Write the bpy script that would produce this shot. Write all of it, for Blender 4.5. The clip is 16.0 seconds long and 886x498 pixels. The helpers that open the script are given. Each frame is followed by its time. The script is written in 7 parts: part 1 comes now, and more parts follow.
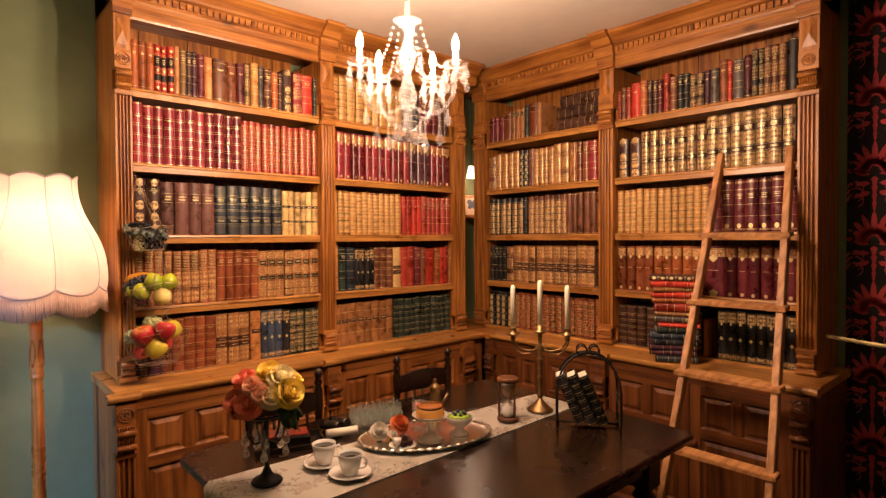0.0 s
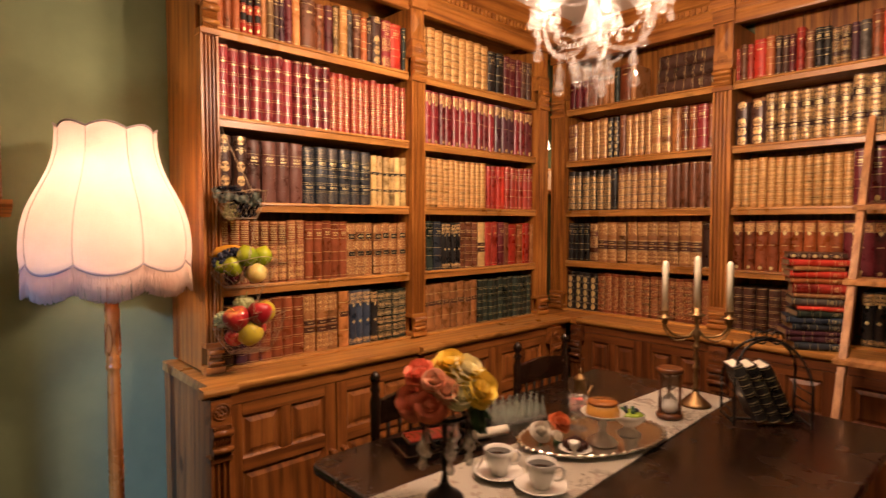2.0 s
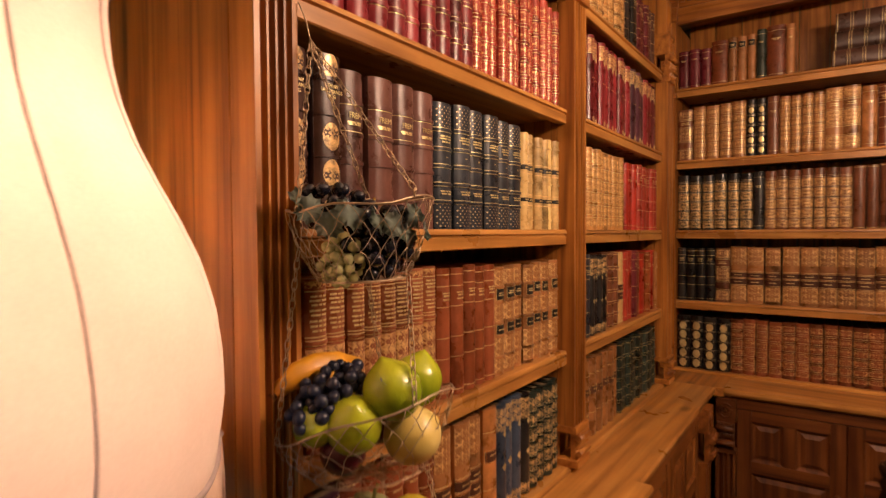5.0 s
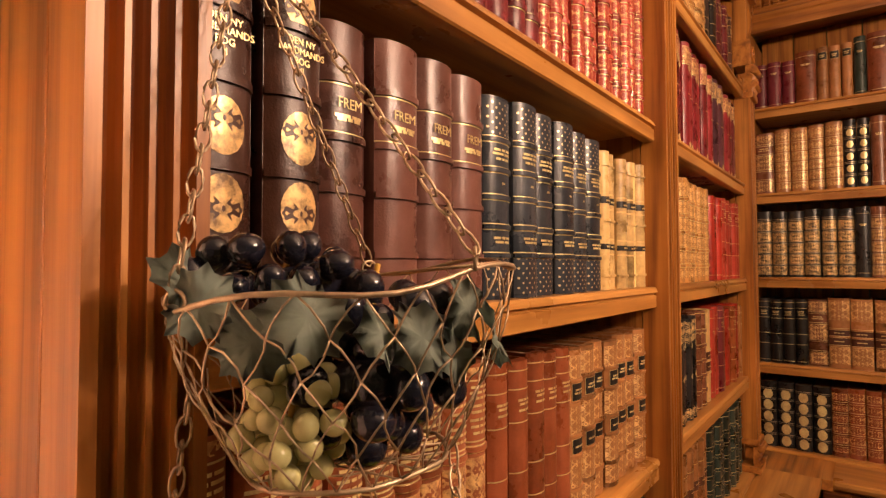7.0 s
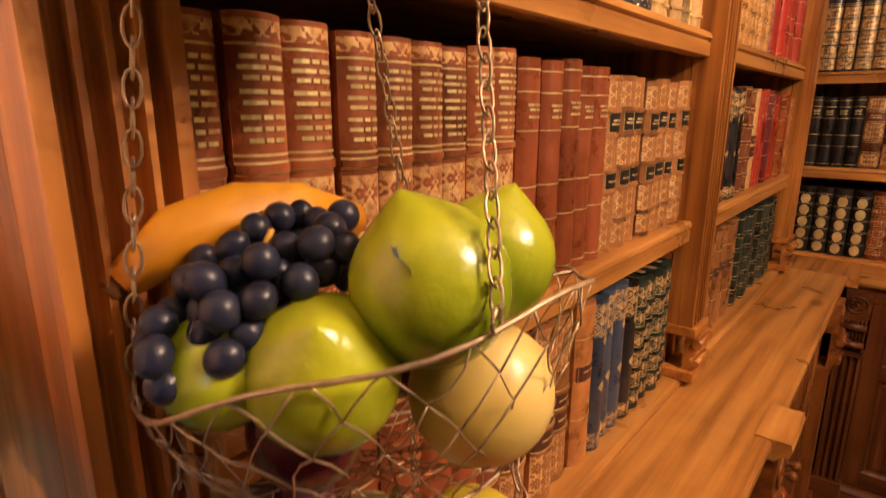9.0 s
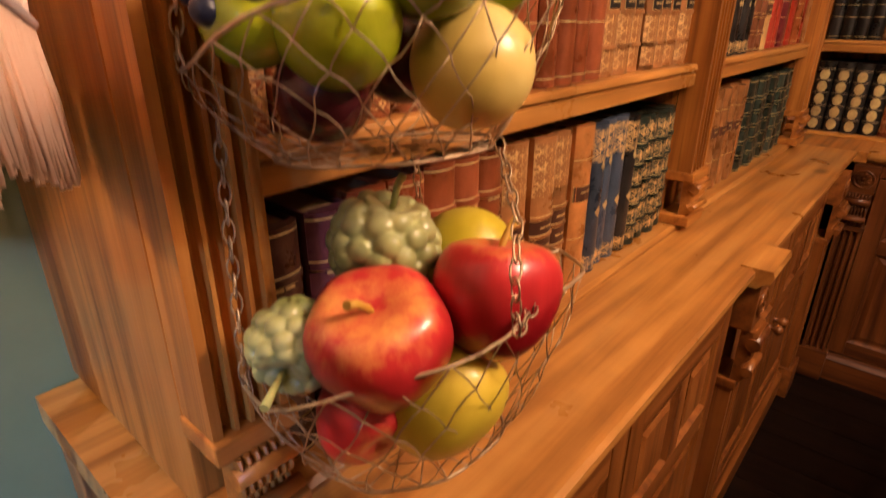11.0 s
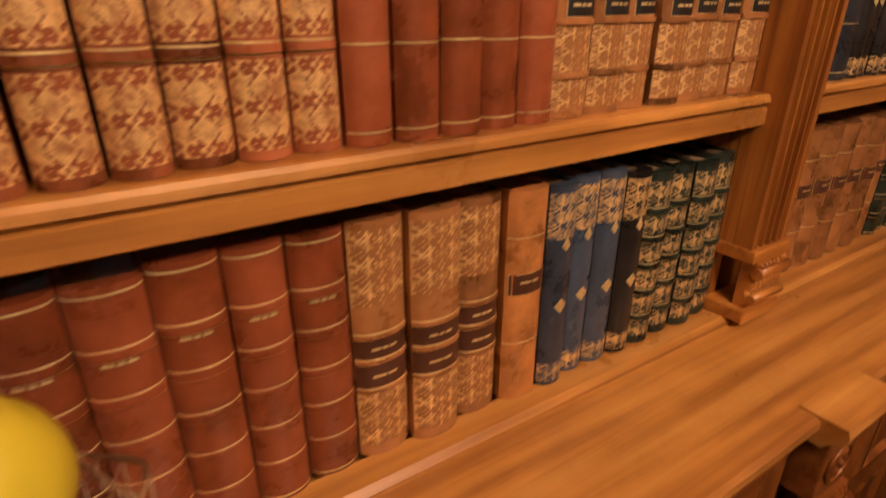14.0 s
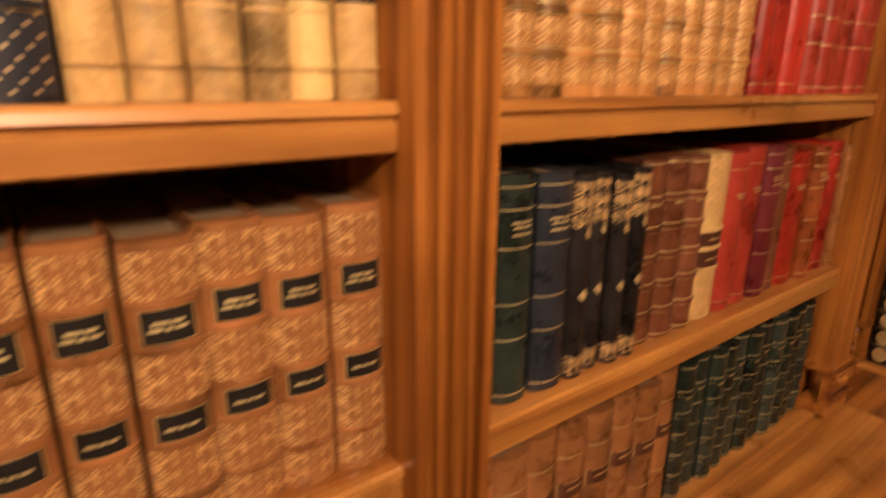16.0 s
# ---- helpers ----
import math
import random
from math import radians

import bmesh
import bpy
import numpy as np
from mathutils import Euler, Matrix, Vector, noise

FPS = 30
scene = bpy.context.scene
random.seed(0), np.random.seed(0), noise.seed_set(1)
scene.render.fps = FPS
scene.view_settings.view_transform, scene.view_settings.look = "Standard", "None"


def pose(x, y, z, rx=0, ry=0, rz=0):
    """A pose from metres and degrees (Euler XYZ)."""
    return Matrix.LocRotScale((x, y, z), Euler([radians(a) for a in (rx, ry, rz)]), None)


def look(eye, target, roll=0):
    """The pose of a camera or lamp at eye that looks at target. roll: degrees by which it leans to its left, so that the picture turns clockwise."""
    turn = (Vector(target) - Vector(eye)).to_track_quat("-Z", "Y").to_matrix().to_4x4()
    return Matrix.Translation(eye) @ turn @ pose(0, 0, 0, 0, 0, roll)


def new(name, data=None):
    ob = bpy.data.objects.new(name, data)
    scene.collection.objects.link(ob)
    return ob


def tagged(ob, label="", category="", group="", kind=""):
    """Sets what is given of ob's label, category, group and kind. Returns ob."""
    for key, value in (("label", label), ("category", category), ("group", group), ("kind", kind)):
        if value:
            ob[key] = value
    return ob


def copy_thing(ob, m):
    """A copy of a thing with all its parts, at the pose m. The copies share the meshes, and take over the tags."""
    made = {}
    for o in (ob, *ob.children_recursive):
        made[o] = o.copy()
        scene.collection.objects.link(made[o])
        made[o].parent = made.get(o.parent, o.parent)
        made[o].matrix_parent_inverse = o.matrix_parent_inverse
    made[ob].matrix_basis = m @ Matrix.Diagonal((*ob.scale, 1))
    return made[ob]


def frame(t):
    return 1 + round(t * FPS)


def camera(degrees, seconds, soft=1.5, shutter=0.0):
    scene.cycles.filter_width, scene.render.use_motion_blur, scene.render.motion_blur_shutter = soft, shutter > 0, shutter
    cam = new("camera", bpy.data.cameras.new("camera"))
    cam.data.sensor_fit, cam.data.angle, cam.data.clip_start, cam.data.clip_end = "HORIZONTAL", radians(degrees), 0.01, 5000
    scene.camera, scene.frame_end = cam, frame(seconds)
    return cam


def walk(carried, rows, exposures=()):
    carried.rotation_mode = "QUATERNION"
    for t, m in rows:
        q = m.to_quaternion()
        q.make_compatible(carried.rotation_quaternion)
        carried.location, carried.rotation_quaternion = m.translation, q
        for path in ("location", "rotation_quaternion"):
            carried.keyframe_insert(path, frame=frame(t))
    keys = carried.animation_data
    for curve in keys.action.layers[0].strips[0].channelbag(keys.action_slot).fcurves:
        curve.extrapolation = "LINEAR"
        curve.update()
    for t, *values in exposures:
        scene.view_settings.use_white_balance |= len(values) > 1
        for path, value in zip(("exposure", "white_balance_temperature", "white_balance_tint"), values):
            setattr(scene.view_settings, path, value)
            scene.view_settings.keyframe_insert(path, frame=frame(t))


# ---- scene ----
cam = camera(76.6, 16.0, soft=1.35, shutter=0.5)
METRES, EYE, TILT, LEAN, TURN = 4.4, 1.525, 0.0, 0.0, -41.9
ROWS = [
    (0.0, 0.0, 0.0, 0.0, -0.01, -1.17, 0.31),
    (0.5, -0.005, 0.0029, -0.0016, -0.17, -1.22, 0.32),
    (1.0, -0.03, 0.0131, -0.0085, -0.47, -1.4, 0.2),
    (1.5, -0.0752, 0.0474, -0.0136, -0.83, -2.02, 0.09),
    (2.0, -0.1334, 0.0798, -0.0151, -1.21, -2.63, -0.02),
    (2.5, -0.1978, 0.1202, -0.0131, -3.86, -3.07, -0.12),
    (3.0, -0.2439, 0.1751, -0.0148, -7.07, -3.59, -0.03),
    (3.5, -0.2824, 0.2314, -0.0101, -9.49, -3.57, -0.02),
    (4.0, -0.3153, 0.2887, -0.0017, -12.11, -3.17, -0.05),
    (4.5, -0.3183, 0.3486, 0.0006, -13.22, -2.48, 0.08),
    (7.0, -0.3005, 0.4961, 0.0131, -11.0, 1.93, 0.13),
    (7.5, -0.3022, 0.4894, 0.002, -9.64, -0.14, 0.02),
    (8.0, -0.3015, 0.4959, -0.0086, -9.27, -4.93, -0.06),
    (8.5, -0.2979, 0.5091, -0.0184, -8.84, -10.29, -0.08),
    (11.0, -0.2985, 0.4858, -0.051, -6.89, -23.02, -0.17),
    (11.5, -0.2962, 0.4955, -0.0629, -6.9, -27.2, -0.25),
    (12.0, -0.2962, 0.4996, -0.0663, -6.95, -29.4, -0.28),
    (12.5, -0.2928, 0.5066, -0.0700, -6.04, -29.88, -0.28),
    (13.0, -0.2711, 0.5191, -0.0689, -2.81, -29.19, 0.01),
    (13.5, -0.2468, 0.5323, -0.0604, 3.48, -25.97, 0.18),
    (14.0, -0.2272, 0.5459, -0.0471, 8.74, -23.94, -0.09),
    (14.5, -0.2105, 0.5691, -0.0372, 9.99, -22.83, -0.31),
    (15.0, -0.1947, 0.5974, -0.0224, 10.35, -22.95, -0.34),
    (15.5, -0.1699, 0.6152, -0.0084, 8.20, -21.55, -0.48),
    (16.0, -0.1406, 0.6239, 0.0073, 5.49, -16.45, -0.39),
]
walk(cam, [(t, pose(0, 0, EYE, TILT, LEAN, TURN) @ pose(METRES * x, METRES * y, METRES * z, 90 + pitch, roll, yaw)) for t, x, y, z, yaw, pitch, roll in ROWS],
     exposures=[(0.0, 0.0), (1.5, -0.05), (2.5, -0.12), (3.5, -0.28), (4.5, -0.52), (5.5, -0.38), (7.0, -0.1), (8.5, 0.0), (11.0, 0.12), (12.0, 0.08), (13.5, -0.25), (15.5, -0.22), (16.0, -0.15)])

# ---- world and light ----
world = bpy.data.worlds.new("world")
world.use_nodes = True
world.node_tree.nodes["Background"].inputs[0].default_value = (0.05, 0.06, 0.09, 1)
world.node_tree.nodes["Background"].inputs[1].default_value = 0.05
scene.world = world
scene.view_settings.exposure = 0.0

CHAND = (1.235, 1.558)          # chandelier axis
LAMP = (0.30, 2.935)            # floor lamp axis
NORTH_Y, EAST_X, SOUTH_Y, WEST_X, CEIL = 3.215, 3.335, -1.6, -1.9, 2.725
FRONT_N, FRONT_E = 2.84, 3.0    # front planes of the two bookcases


def point_light(name, at, watts, colour, radius):
    d = bpy.data.lights.new(name, "POINT")
    d.energy, d.color, d.shadow_soft_size = watts, colour, radius
    o = new(name, d)
    o.location = at
    return o


WARM = (1.0, 0.648, 0.452)
for k in range(5):
    a = radians(18 + 72 * k)
    point_light("candle_bulb_light", (CHAND[0] + 0.172 * math.cos(a), CHAND[1] + 0.172 * math.sin(a), 2.203), 33.5, WARM, 0.008)
point_light("floor_lamp_light", (*LAMP, 1.56), 12.5, (1.0, 0.69, 0.47), 0.05)
point_light("pendant_light", (3.07, 3.09, 1.975), 2.4, WARM, 0.02)

day = bpy.data.lights.new("window_daylight", "AREA")
day.shape, day.size, day.size_y, day.energy, day.color = "RECTANGLE", 0.09, 0.22, 250.0, (0.34, 0.52, 1.0)
new("window_daylight", day).matrix_world = look((-2.9, 0.68, 2.12), (-1.95, 1.3, 1.6))


# ---- materials ----
def nodes_of(name):
    m = bpy.data.materials.new(name)
    m.use_nodes = True
    nt = m.node_tree
    return m, nt, nt.nodes["Principled BSDF"]


def node(nt, kind, **inputs):
    n = nt.nodes.new(kind)
    for k, v in inputs.items():
        n.inputs[k.replace("_", " ")].default_value = v
    return n


def maths(nt, op, a, b=None):
    n = nt.nodes.new("ShaderNodeMath")
    n.operation = op
    for i, v in enumerate((a, b)):
        if v is None:
            continue
        if isinstance(v, (int, float)):
            n.inputs[i].default_value = v
        else:
            nt.links.new(v, n.inputs[i])
    return n.outputs[0]


def ramp(nt, fac, stops):
    n = nt.nodes.new("ShaderNodeValToRGB")
    el = n.color_ramp.elements
    while len(el) < len(stops):
        el.new(0.5)
    for e, (p, c) in zip(el, stops):
        e.position, e.color = p, (*c, 1) if len(c) == 3 else c
    nt.links.new(fac, n.inputs[0])
    return n.outputs[0]


def mixed(nt, fac, a, b, mode="MIX"):
    n = nt.nodes.new("ShaderNodeMix")
    n.data_type, n.blend_type = "RGBA", mode
    for s, v in ((n.inputs[0], fac), (n.inputs[6], a), (n.inputs[7], b)):
        if isinstance(v, (int, float)):
            s.default_value = v
        elif isinstance(v, tuple):
            s.default_value = (*v, 1)
        else:
            nt.links.new(v, s)
    return n.outputs[2]


def coords(nt, scale=(1, 1, 1), shift=True):
    tc = nt.nodes.new("ShaderNodeTexCoord")
    mp = nt.nodes.new("ShaderNodeMapping")
    mp.inputs["Scale"].default_value = scale
    nt.links.new(tc.outputs["Object"], mp.inputs["Vector"])
    if shift:
        oi = nt.nodes.new("ShaderNodeObjectInfo")
        cv = nt.nodes.new("ShaderNodeCombineXYZ")
        for i, f in enumerate((13.0, 7.0, 9.0)):
            nt.links.new(maths(nt, "MULTIPLY", oi.outputs["Random"], f), cv.inputs[i])
        nt.links.new(cv.outputs[0], mp.inputs["Location"])
    return mp.outputs[0]


def noise_tex(nt, vec, scale, detail=4.0, rough=0.55, dist=0.0):
    n = node(nt, "ShaderNodeTexNoise", Scale=scale, Detail=detail, Roughness=rough, Distortion=dist)
    nt.links.new(vec, n.inputs["Vector"])
    return n.outputs[0]


def bump(nt, bsdf, height, strength=0.3, dist=0.002):
    b = node(nt, "ShaderNodeBump", Strength=strength, Distance=dist)
    nt.links.new(height, b.inputs["Height"])
    nt.links.new(b.outputs[0], bsdf.inputs["Normal"])


def wood(name, axis, dark, mid, light, rough=0.38, knots=True, coat=0.15, streaky=0.55):
    """Stained timber with the grain along an axis."""
    m, nt, p = nodes_of(name)
    sc = [9.0, 9.0, 9.0]
    sc["xyz".index(axis)] = 0.55
    v = coords(nt, tuple(sc))
    fig = noise_tex(nt, v, 1.6, 3, 0.5, 1.2)
    wv = node(nt, "ShaderNodeTexWave", Scale=1.3, Distortion=7.0, Detail=3.0)
    wv.wave_type, wv.bands_direction = "BANDS", "DIAGONAL"
    nt.links.new(v, wv.inputs["Vector"])
    sc2 = [130.0, 130.0, 130.0]
    sc2["xyz".index(axis)] = 5.0
    v2 = coords(nt, tuple(sc2))
    fine = noise_tex(nt, v2, 1.0, 3, 0.6)
    f = maths(nt, "ADD", maths(nt, "MULTIPLY", fig, 0.6), maths(nt, "MULTIPLY", wv.outputs[1], 0.16))
    f = maths(nt, "ADD", f, maths(nt, "MULTIPLY", fine, 0.30))
    col = ramp(nt, f, [(0.34, dark), (0.53, mid), (0.76, light)])
    ss = [46.0, 46.0, 46.0]
    ss["xyz".index(axis)] = 0.9
    streak = ramp(nt, noise_tex(nt, coords(nt, tuple(ss)), 1.0, 4, 0.65, 0.4), [(0.52, (0, 0, 0)), (0.68, (1, 1, 1))])
    col = mixed(nt, maths(nt, "MULTIPLY", streak, streaky), col, tuple(c * 0.6 for c in dark))
    if knots:
        sk = [5.0, 5.0, 5.0]
        sk["xyz".index(axis)] = 2.4
        vo = node(nt, "ShaderNodeTexVoronoi", Scale=1.0)
        nt.links.new(coords(nt, tuple(sk)), vo.inputs["Vector"])
        k = ramp(nt, vo.outputs["Distance"], [(0.05, (1, 1, 1)), (0.12, (0, 0, 0))])
        col = mixed(nt, maths(nt, "MULTIPLY", k, 0.8), col, tuple(c * 0.35 for c in dark))
    v3 = coords(nt, (2.2, 2.2, 2.2))
    wear = noise_tex(nt, v3, 2.0, 5, 0.6)
    col = mixed(nt, 1.0, col, ramp(nt, wear, [(0.3, (0.72, 0.68, 0.66)), (0.7, (1.12, 1.1, 1.08))]), "MULTIPLY")
    nt.links.new(col, p.inputs["Base Color"])
    nt.links.new(ramp(nt, wear, [(0.3, (rough - 0.08,) * 3), (0.75, (rough + 0.14,) * 3)]), p.inputs["Roughness"])
    p.inputs["Coat Weight"].default_value = coat
    p.inputs["Coat Roughness"].default_value = 0.25
    bump(nt, p, fine, 0.25, 0.0012)
    return m


PINE = ((0.19, 0.060, 0.011), (0.41, 0.160, 0.029), (0.55, 0.25, 0.053))
PALE = ((0.33, 0.14, 0.045), (0.52, 0.255, 0.09), (0.66, 0.36, 0.15))
DARK = ((0.007, 0.003, 0.0015), (0.014, 0.006, 0.003), (0.024, 0.010, 0.005))
PINE_X, PINE_Z = wood("stained pine, lengthwise grain", "x", *PINE), wood("stained pine, upright grain", "z", *PINE, streaky=0.78)
PINE_Y = wood("stained pine, crosswise grain", "y", *PINE)
# russet pine; part of its depth is the shade below the ledge, coloured in
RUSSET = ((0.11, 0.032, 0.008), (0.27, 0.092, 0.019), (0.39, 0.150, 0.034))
RUSSET_X, RUSSET_Z = wood("russet stained pine toned down for shade, lengthwise grain", "x", *RUSSET), wood("russet stained pine toned down for shade, upright grain", "z", *RUSSET)
HONEY = ((0.29, 0.118, 0.026), (0.48, 0.224, 0.052), (0.61, 0.325, 0.09))
HONEY_X = wood("honey pine shelf board", "x", *HONEY, rough=0.32, streaky=0.22)
# brown stain, darkened to carry the table's shade on the east cupboard
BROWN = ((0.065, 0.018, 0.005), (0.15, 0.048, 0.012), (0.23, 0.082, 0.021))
BROWN_X, BROWN_Z = wood("brown stained pine with shade mixed in, lengthwise grain", "x", *BROWN), wood("brown stained pine with shade mixed in, upright grain", "z", *BROWN)
PALE_X, PALE_Z = wood("pale pine rung", "x", *PALE, rough=0.5, coat=0.0), wood("pale pine rail", "z", *PALE, rough=0.5, coat=0.0)
DARK_X, DARK_Z = wood("dark polished oak", "x", *DARK, rough=0.22, knots=False, coat=0.4), wood("dark turned oak", "z", *DARK, rough=0.3, knots=False, coat=0.3)
DARK_FLOOR = wood("dark stained floorboard", "y", (0.004, 0.0018, 0.001), (0.008, 0.0036, 0.0018), (0.014, 0.006, 0.003), rough=0.6, coat=0.0)
DARK_FLOOR.node_tree.nodes["Principled BSDF"].inputs["Specular IOR Level"].default_value = 0.12
MAHOG = wood("turned reddish hardwood", "z", (0.20, 0.055, 0.010), (0.42, 0.145, 0.028), (0.54, 0.21, 0.05), rough=0.25, knots=False, coat=0.4)


def plain(name, col, rough=0.5, metal=0.0, var=0.15, scale=30.0, bumps=0.15, coat=0.0, spec=0.5, trans=0.0, ior=1.45, sheen=0.0):
    m, nt, p = nodes_of(name)
    v = coords(nt)
    n = noise_tex(nt, v, scale, 5, 0.6)
    n2 = noise_tex(nt, v, scale / 9, 3, 0.5)
    f = maths(nt, "ADD", maths(nt, "MULTIPLY", n, 0.5), maths(nt, "MULTIPLY", n2, 0.5))
    nt.links.new(ramp(nt, f, [(0.3, tuple(c * (1 - var) for c in col)), (0.7, tuple(min(1, c * (1 + var)) for c in col))]), p.inputs["Base Color"])
    nt.links.new(ramp(nt, n2, [(0.3, (max(0.03, rough - 0.07),) * 3), (0.7, (rough + 0.07,) * 3)]), p.inputs["Roughness"])
    p.inputs["Metallic"].default_value = metal
    p.inputs["Coat Weight"].default_value = coat
    p.inputs["Specular IOR Level"].default_value = spec
    p.inputs["Transmission Weight"].default_value = trans
    p.inputs["IOR"].default_value = ior
    p.inputs["Sheen Weight"].default_value = sheen
    if bumps:
        bump(nt, p, n, bumps, 0.001)
    return m


def glowing(name, col, strength):
    m, nt, p = nodes_of(name)
    p.inputs["Base Color"].default_value = (*col, 1)
    p.inputs["Emission Color"].default_value = (*col, 1)
    p.inputs["Emission Strength"].default_value = strength
    return m


PAINT_CEIL = plain("cream ceiling plaster", (0.74, 0.68, 0.58), 0.85, var=0.05, scale=14, bumps=0.2)
PAINT_TEAL = plain("sage green wall paint", (0.165, 0.20, 0.105), 0.75, var=0.14, scale=9, bumps=0.25)
PAPER_BLACK = plain("black flocked wallpaper", (0.012, 0.008, 0.008), 0.9, var=0.3, scale=60)
FLOCK_RED = plain("crimson flock", (0.40, 0.04, 0.045), 0.95, var=0.3, scale=220, bumps=0.5, sheen=0.3)
GOLD = plain("worn gilt", (0.90, 0.64, 0.31), 0.36, 0.55, var=0.4, scale=260)
BRASS = plain("aged brass", (0.27, 0.17, 0.075), 0.44, 0.95, var=0.3, scale=60)
SILVER = plain("polished silver plate", (0.78, 0.74, 0.66), 0.2, 1.0, var=0.12, scale=50)
IRON = plain("black iron", (0.015, 0.014, 0.013), 0.42, 0.6, var=0.3, scale=70)
WIRE = plain("rusty tinned wire", (0.50, 0.38, 0.25), 0.45, 0.75, var=0.4, scale=160)
PAGES = plain("dusty yellowed paper", (0.26, 0.185, 0.10), 0.9, var=0.2, scale=240)
CHINA = plain("white glazed china", (0.80, 0.78, 0.73), 0.12, var=0.03, coat=0.5, bumps=0.0)
COFFEE = plain("black coffee", (0.012, 0.005, 0.002), 0.05, bumps=0.0)
WAX = plain("ivory candle wax", (0.86, 0.78, 0.60), 0.45, var=0.06, scale=40)


def clear_glass(name, col, rough, solid, milk=0.0):
    """Thin glass: part of the light goes straight through, the rest meets a clear gloss."""
    m, nt, p = nodes_of(name)
    p.inputs["Base Color"].default_value = (*col, 1)
    p.inputs["Roughness"].default_value = rough
    p.inputs["Transmission Weight"].default_value = 1 - milk
    p.inputs["IOR"].default_value = 1.48
    t = nt.nodes.new("ShaderNodeBsdfTransparent")
    mx = nt.nodes.new("ShaderNodeMixShader")
    mx.inputs[0].default_value = solid
    nt.links.new(t.outputs[0], mx.inputs[1])
    nt.links.new(p.outputs[0], mx.inputs[2])
    nt.links.new(mx.outputs[0], nt.nodes["Material Output"].inputs["Surface"])
    return m


CRYSTAL = clear_glass("cut crystal", (0.96, 0.95, 0.93), 0.05, 0.13, 0.4)
DROP_GLASS = clear_glass("pressed crystal drop", (0.95, 0.94, 0.91), 0.05, 0.5, 0.45)
OPAL = clear_glass("opal glass candle sleeve", (0.90, 0.84, 0.72), 0.3, 0.25, 0.8)


def lit_glass(name, col, strength, solid):
    """A clear bulb round a bright filament: part glow, part see-through."""
    m, nt, p = nodes_of(name)
    e, t, mx = nt.nodes.new("ShaderNodeEmission"), nt.nodes.new("ShaderNodeBsdfTransparent"), nt.nodes.new("ShaderNodeMixShader")
    e.inputs[0].default_value, e.inputs[1].default_value, mx.inputs[0].default_value = (*col, 1), strength, solid
    nt.links.new(t.outputs[0], mx.inputs[1])
    nt.links.new(e.outputs[0], mx.inputs[2])
    nt.links.new(mx.outputs[0], nt.nodes["Material Output"].inputs["Surface"])
    return m


BULB = lit_glass("lit candle bulb", (1.0, 0.80, 0.52), 60.0, 0.3)
LAMP_BULB = glowing("lit bulb", (1.0, 0.80, 0.52), 12.0)
DARK_GAP = plain("shadowed back board", (0.10, 0.045, 0.016), 0.7, var=0.3, scale=25)


# ---- building helpers ----
def box(bm, x0, y0, z0, x1, y1, z1, bevel=0.0, mat=0):
    r = bmesh.ops.create_cube(bm, size=1.0)
    vs = r["verts"]
    for v in vs:
        v.co = Vector((x0 + (v.co.x + 0.5) * (x1 - x0), y0 + (v.co.y + 0.5) * (y1 - y0), z0 + (v.co.z + 0.5) * (z1 - z0)))
    fs = list({f for v in vs for f in v.link_faces})
    for f in fs:
        f.material_index = mat
    if bevel:
        es = list({e for v in vs for e in v.link_edges})
        g = bmesh.ops.bevel(bm, geom=es, offset=bevel, segments=2, profile=0.6, affect="EDGES")
        for f in g["faces"]:
            f.material_index = mat
    return bm


def lathe(bm, prof, n=24, at=(0, 0, 0), mat=0, flute=0, depth=0.0):
    """A turned shape from (radius, height) pairs."""
    rings = []
    for r, z in prof:
        ring = []
        for k in range(n):
            a = 2 * math.pi * k / n
            q = r * (1 + depth * math.cos(flute * a)) if flute else r
            ring.append(bm.verts.new((at[0] + q * math.cos(a), at[1] + q * math.sin(a), at[2] + z)))
        rings.append(ring)
    for A, B in zip(rings, rings[1:]):
        for k in range(n):
            f = bm.faces.new((A[k], A[(k + 1) % n], B[(k + 1) % n], B[k]))
            f.material_index, f.smooth = mat, True
    for ring, flip in ((rings[0], True), (rings[-1], False)):
        if (prof[0] if flip else prof[-1])[0] > 1e-5:
            f = bm.faces.new(list(reversed(ring)) if flip else ring)
            f.material_index = mat
    return bm


def tube(bm, pts, r, n=8, mat=0, closed=False, taper=None):
    pts = [Vector(p) for p in pts]
    rings, N = [], len(pts)
    up = Vector((0.13, 0.21, 0.97)).normalized()
    for i, p in enumerate(pts):
        a = pts[(i - 1) % N] if closed or i else p
        b = pts[(i + 1) % N] if closed or i < N - 1 else p
        t = (b - a).normalized()
        s = t.cross(up)
        if s.length < 1e-3:
            s = t.cross(Vector((1, 0, 0)))
        s.normalize()
        w = s.cross(t)
        q = r if taper is None else r + (taper - r) * i / (N - 1)
        rings.append([bm.verts.new(p + q * (math.cos(2 * math.pi * k / n) * s + math.sin(2 * math.pi * k / n) * w)) for k in range(n)])
    for i in range(N if closed else N - 1):
        A, B = rings[i], rings[(i + 1) % N]
        for k in range(n):
            f = bm.faces.new((A[k], B[k], B[(k + 1) % n], A[(k + 1) % n]))
            f.material_index, f.smooth = mat, True
    if not closed:
        for ring in (rings[0], list(reversed(rings[-1]))):
            bm.faces.new(ring).material_index = mat
    return bm


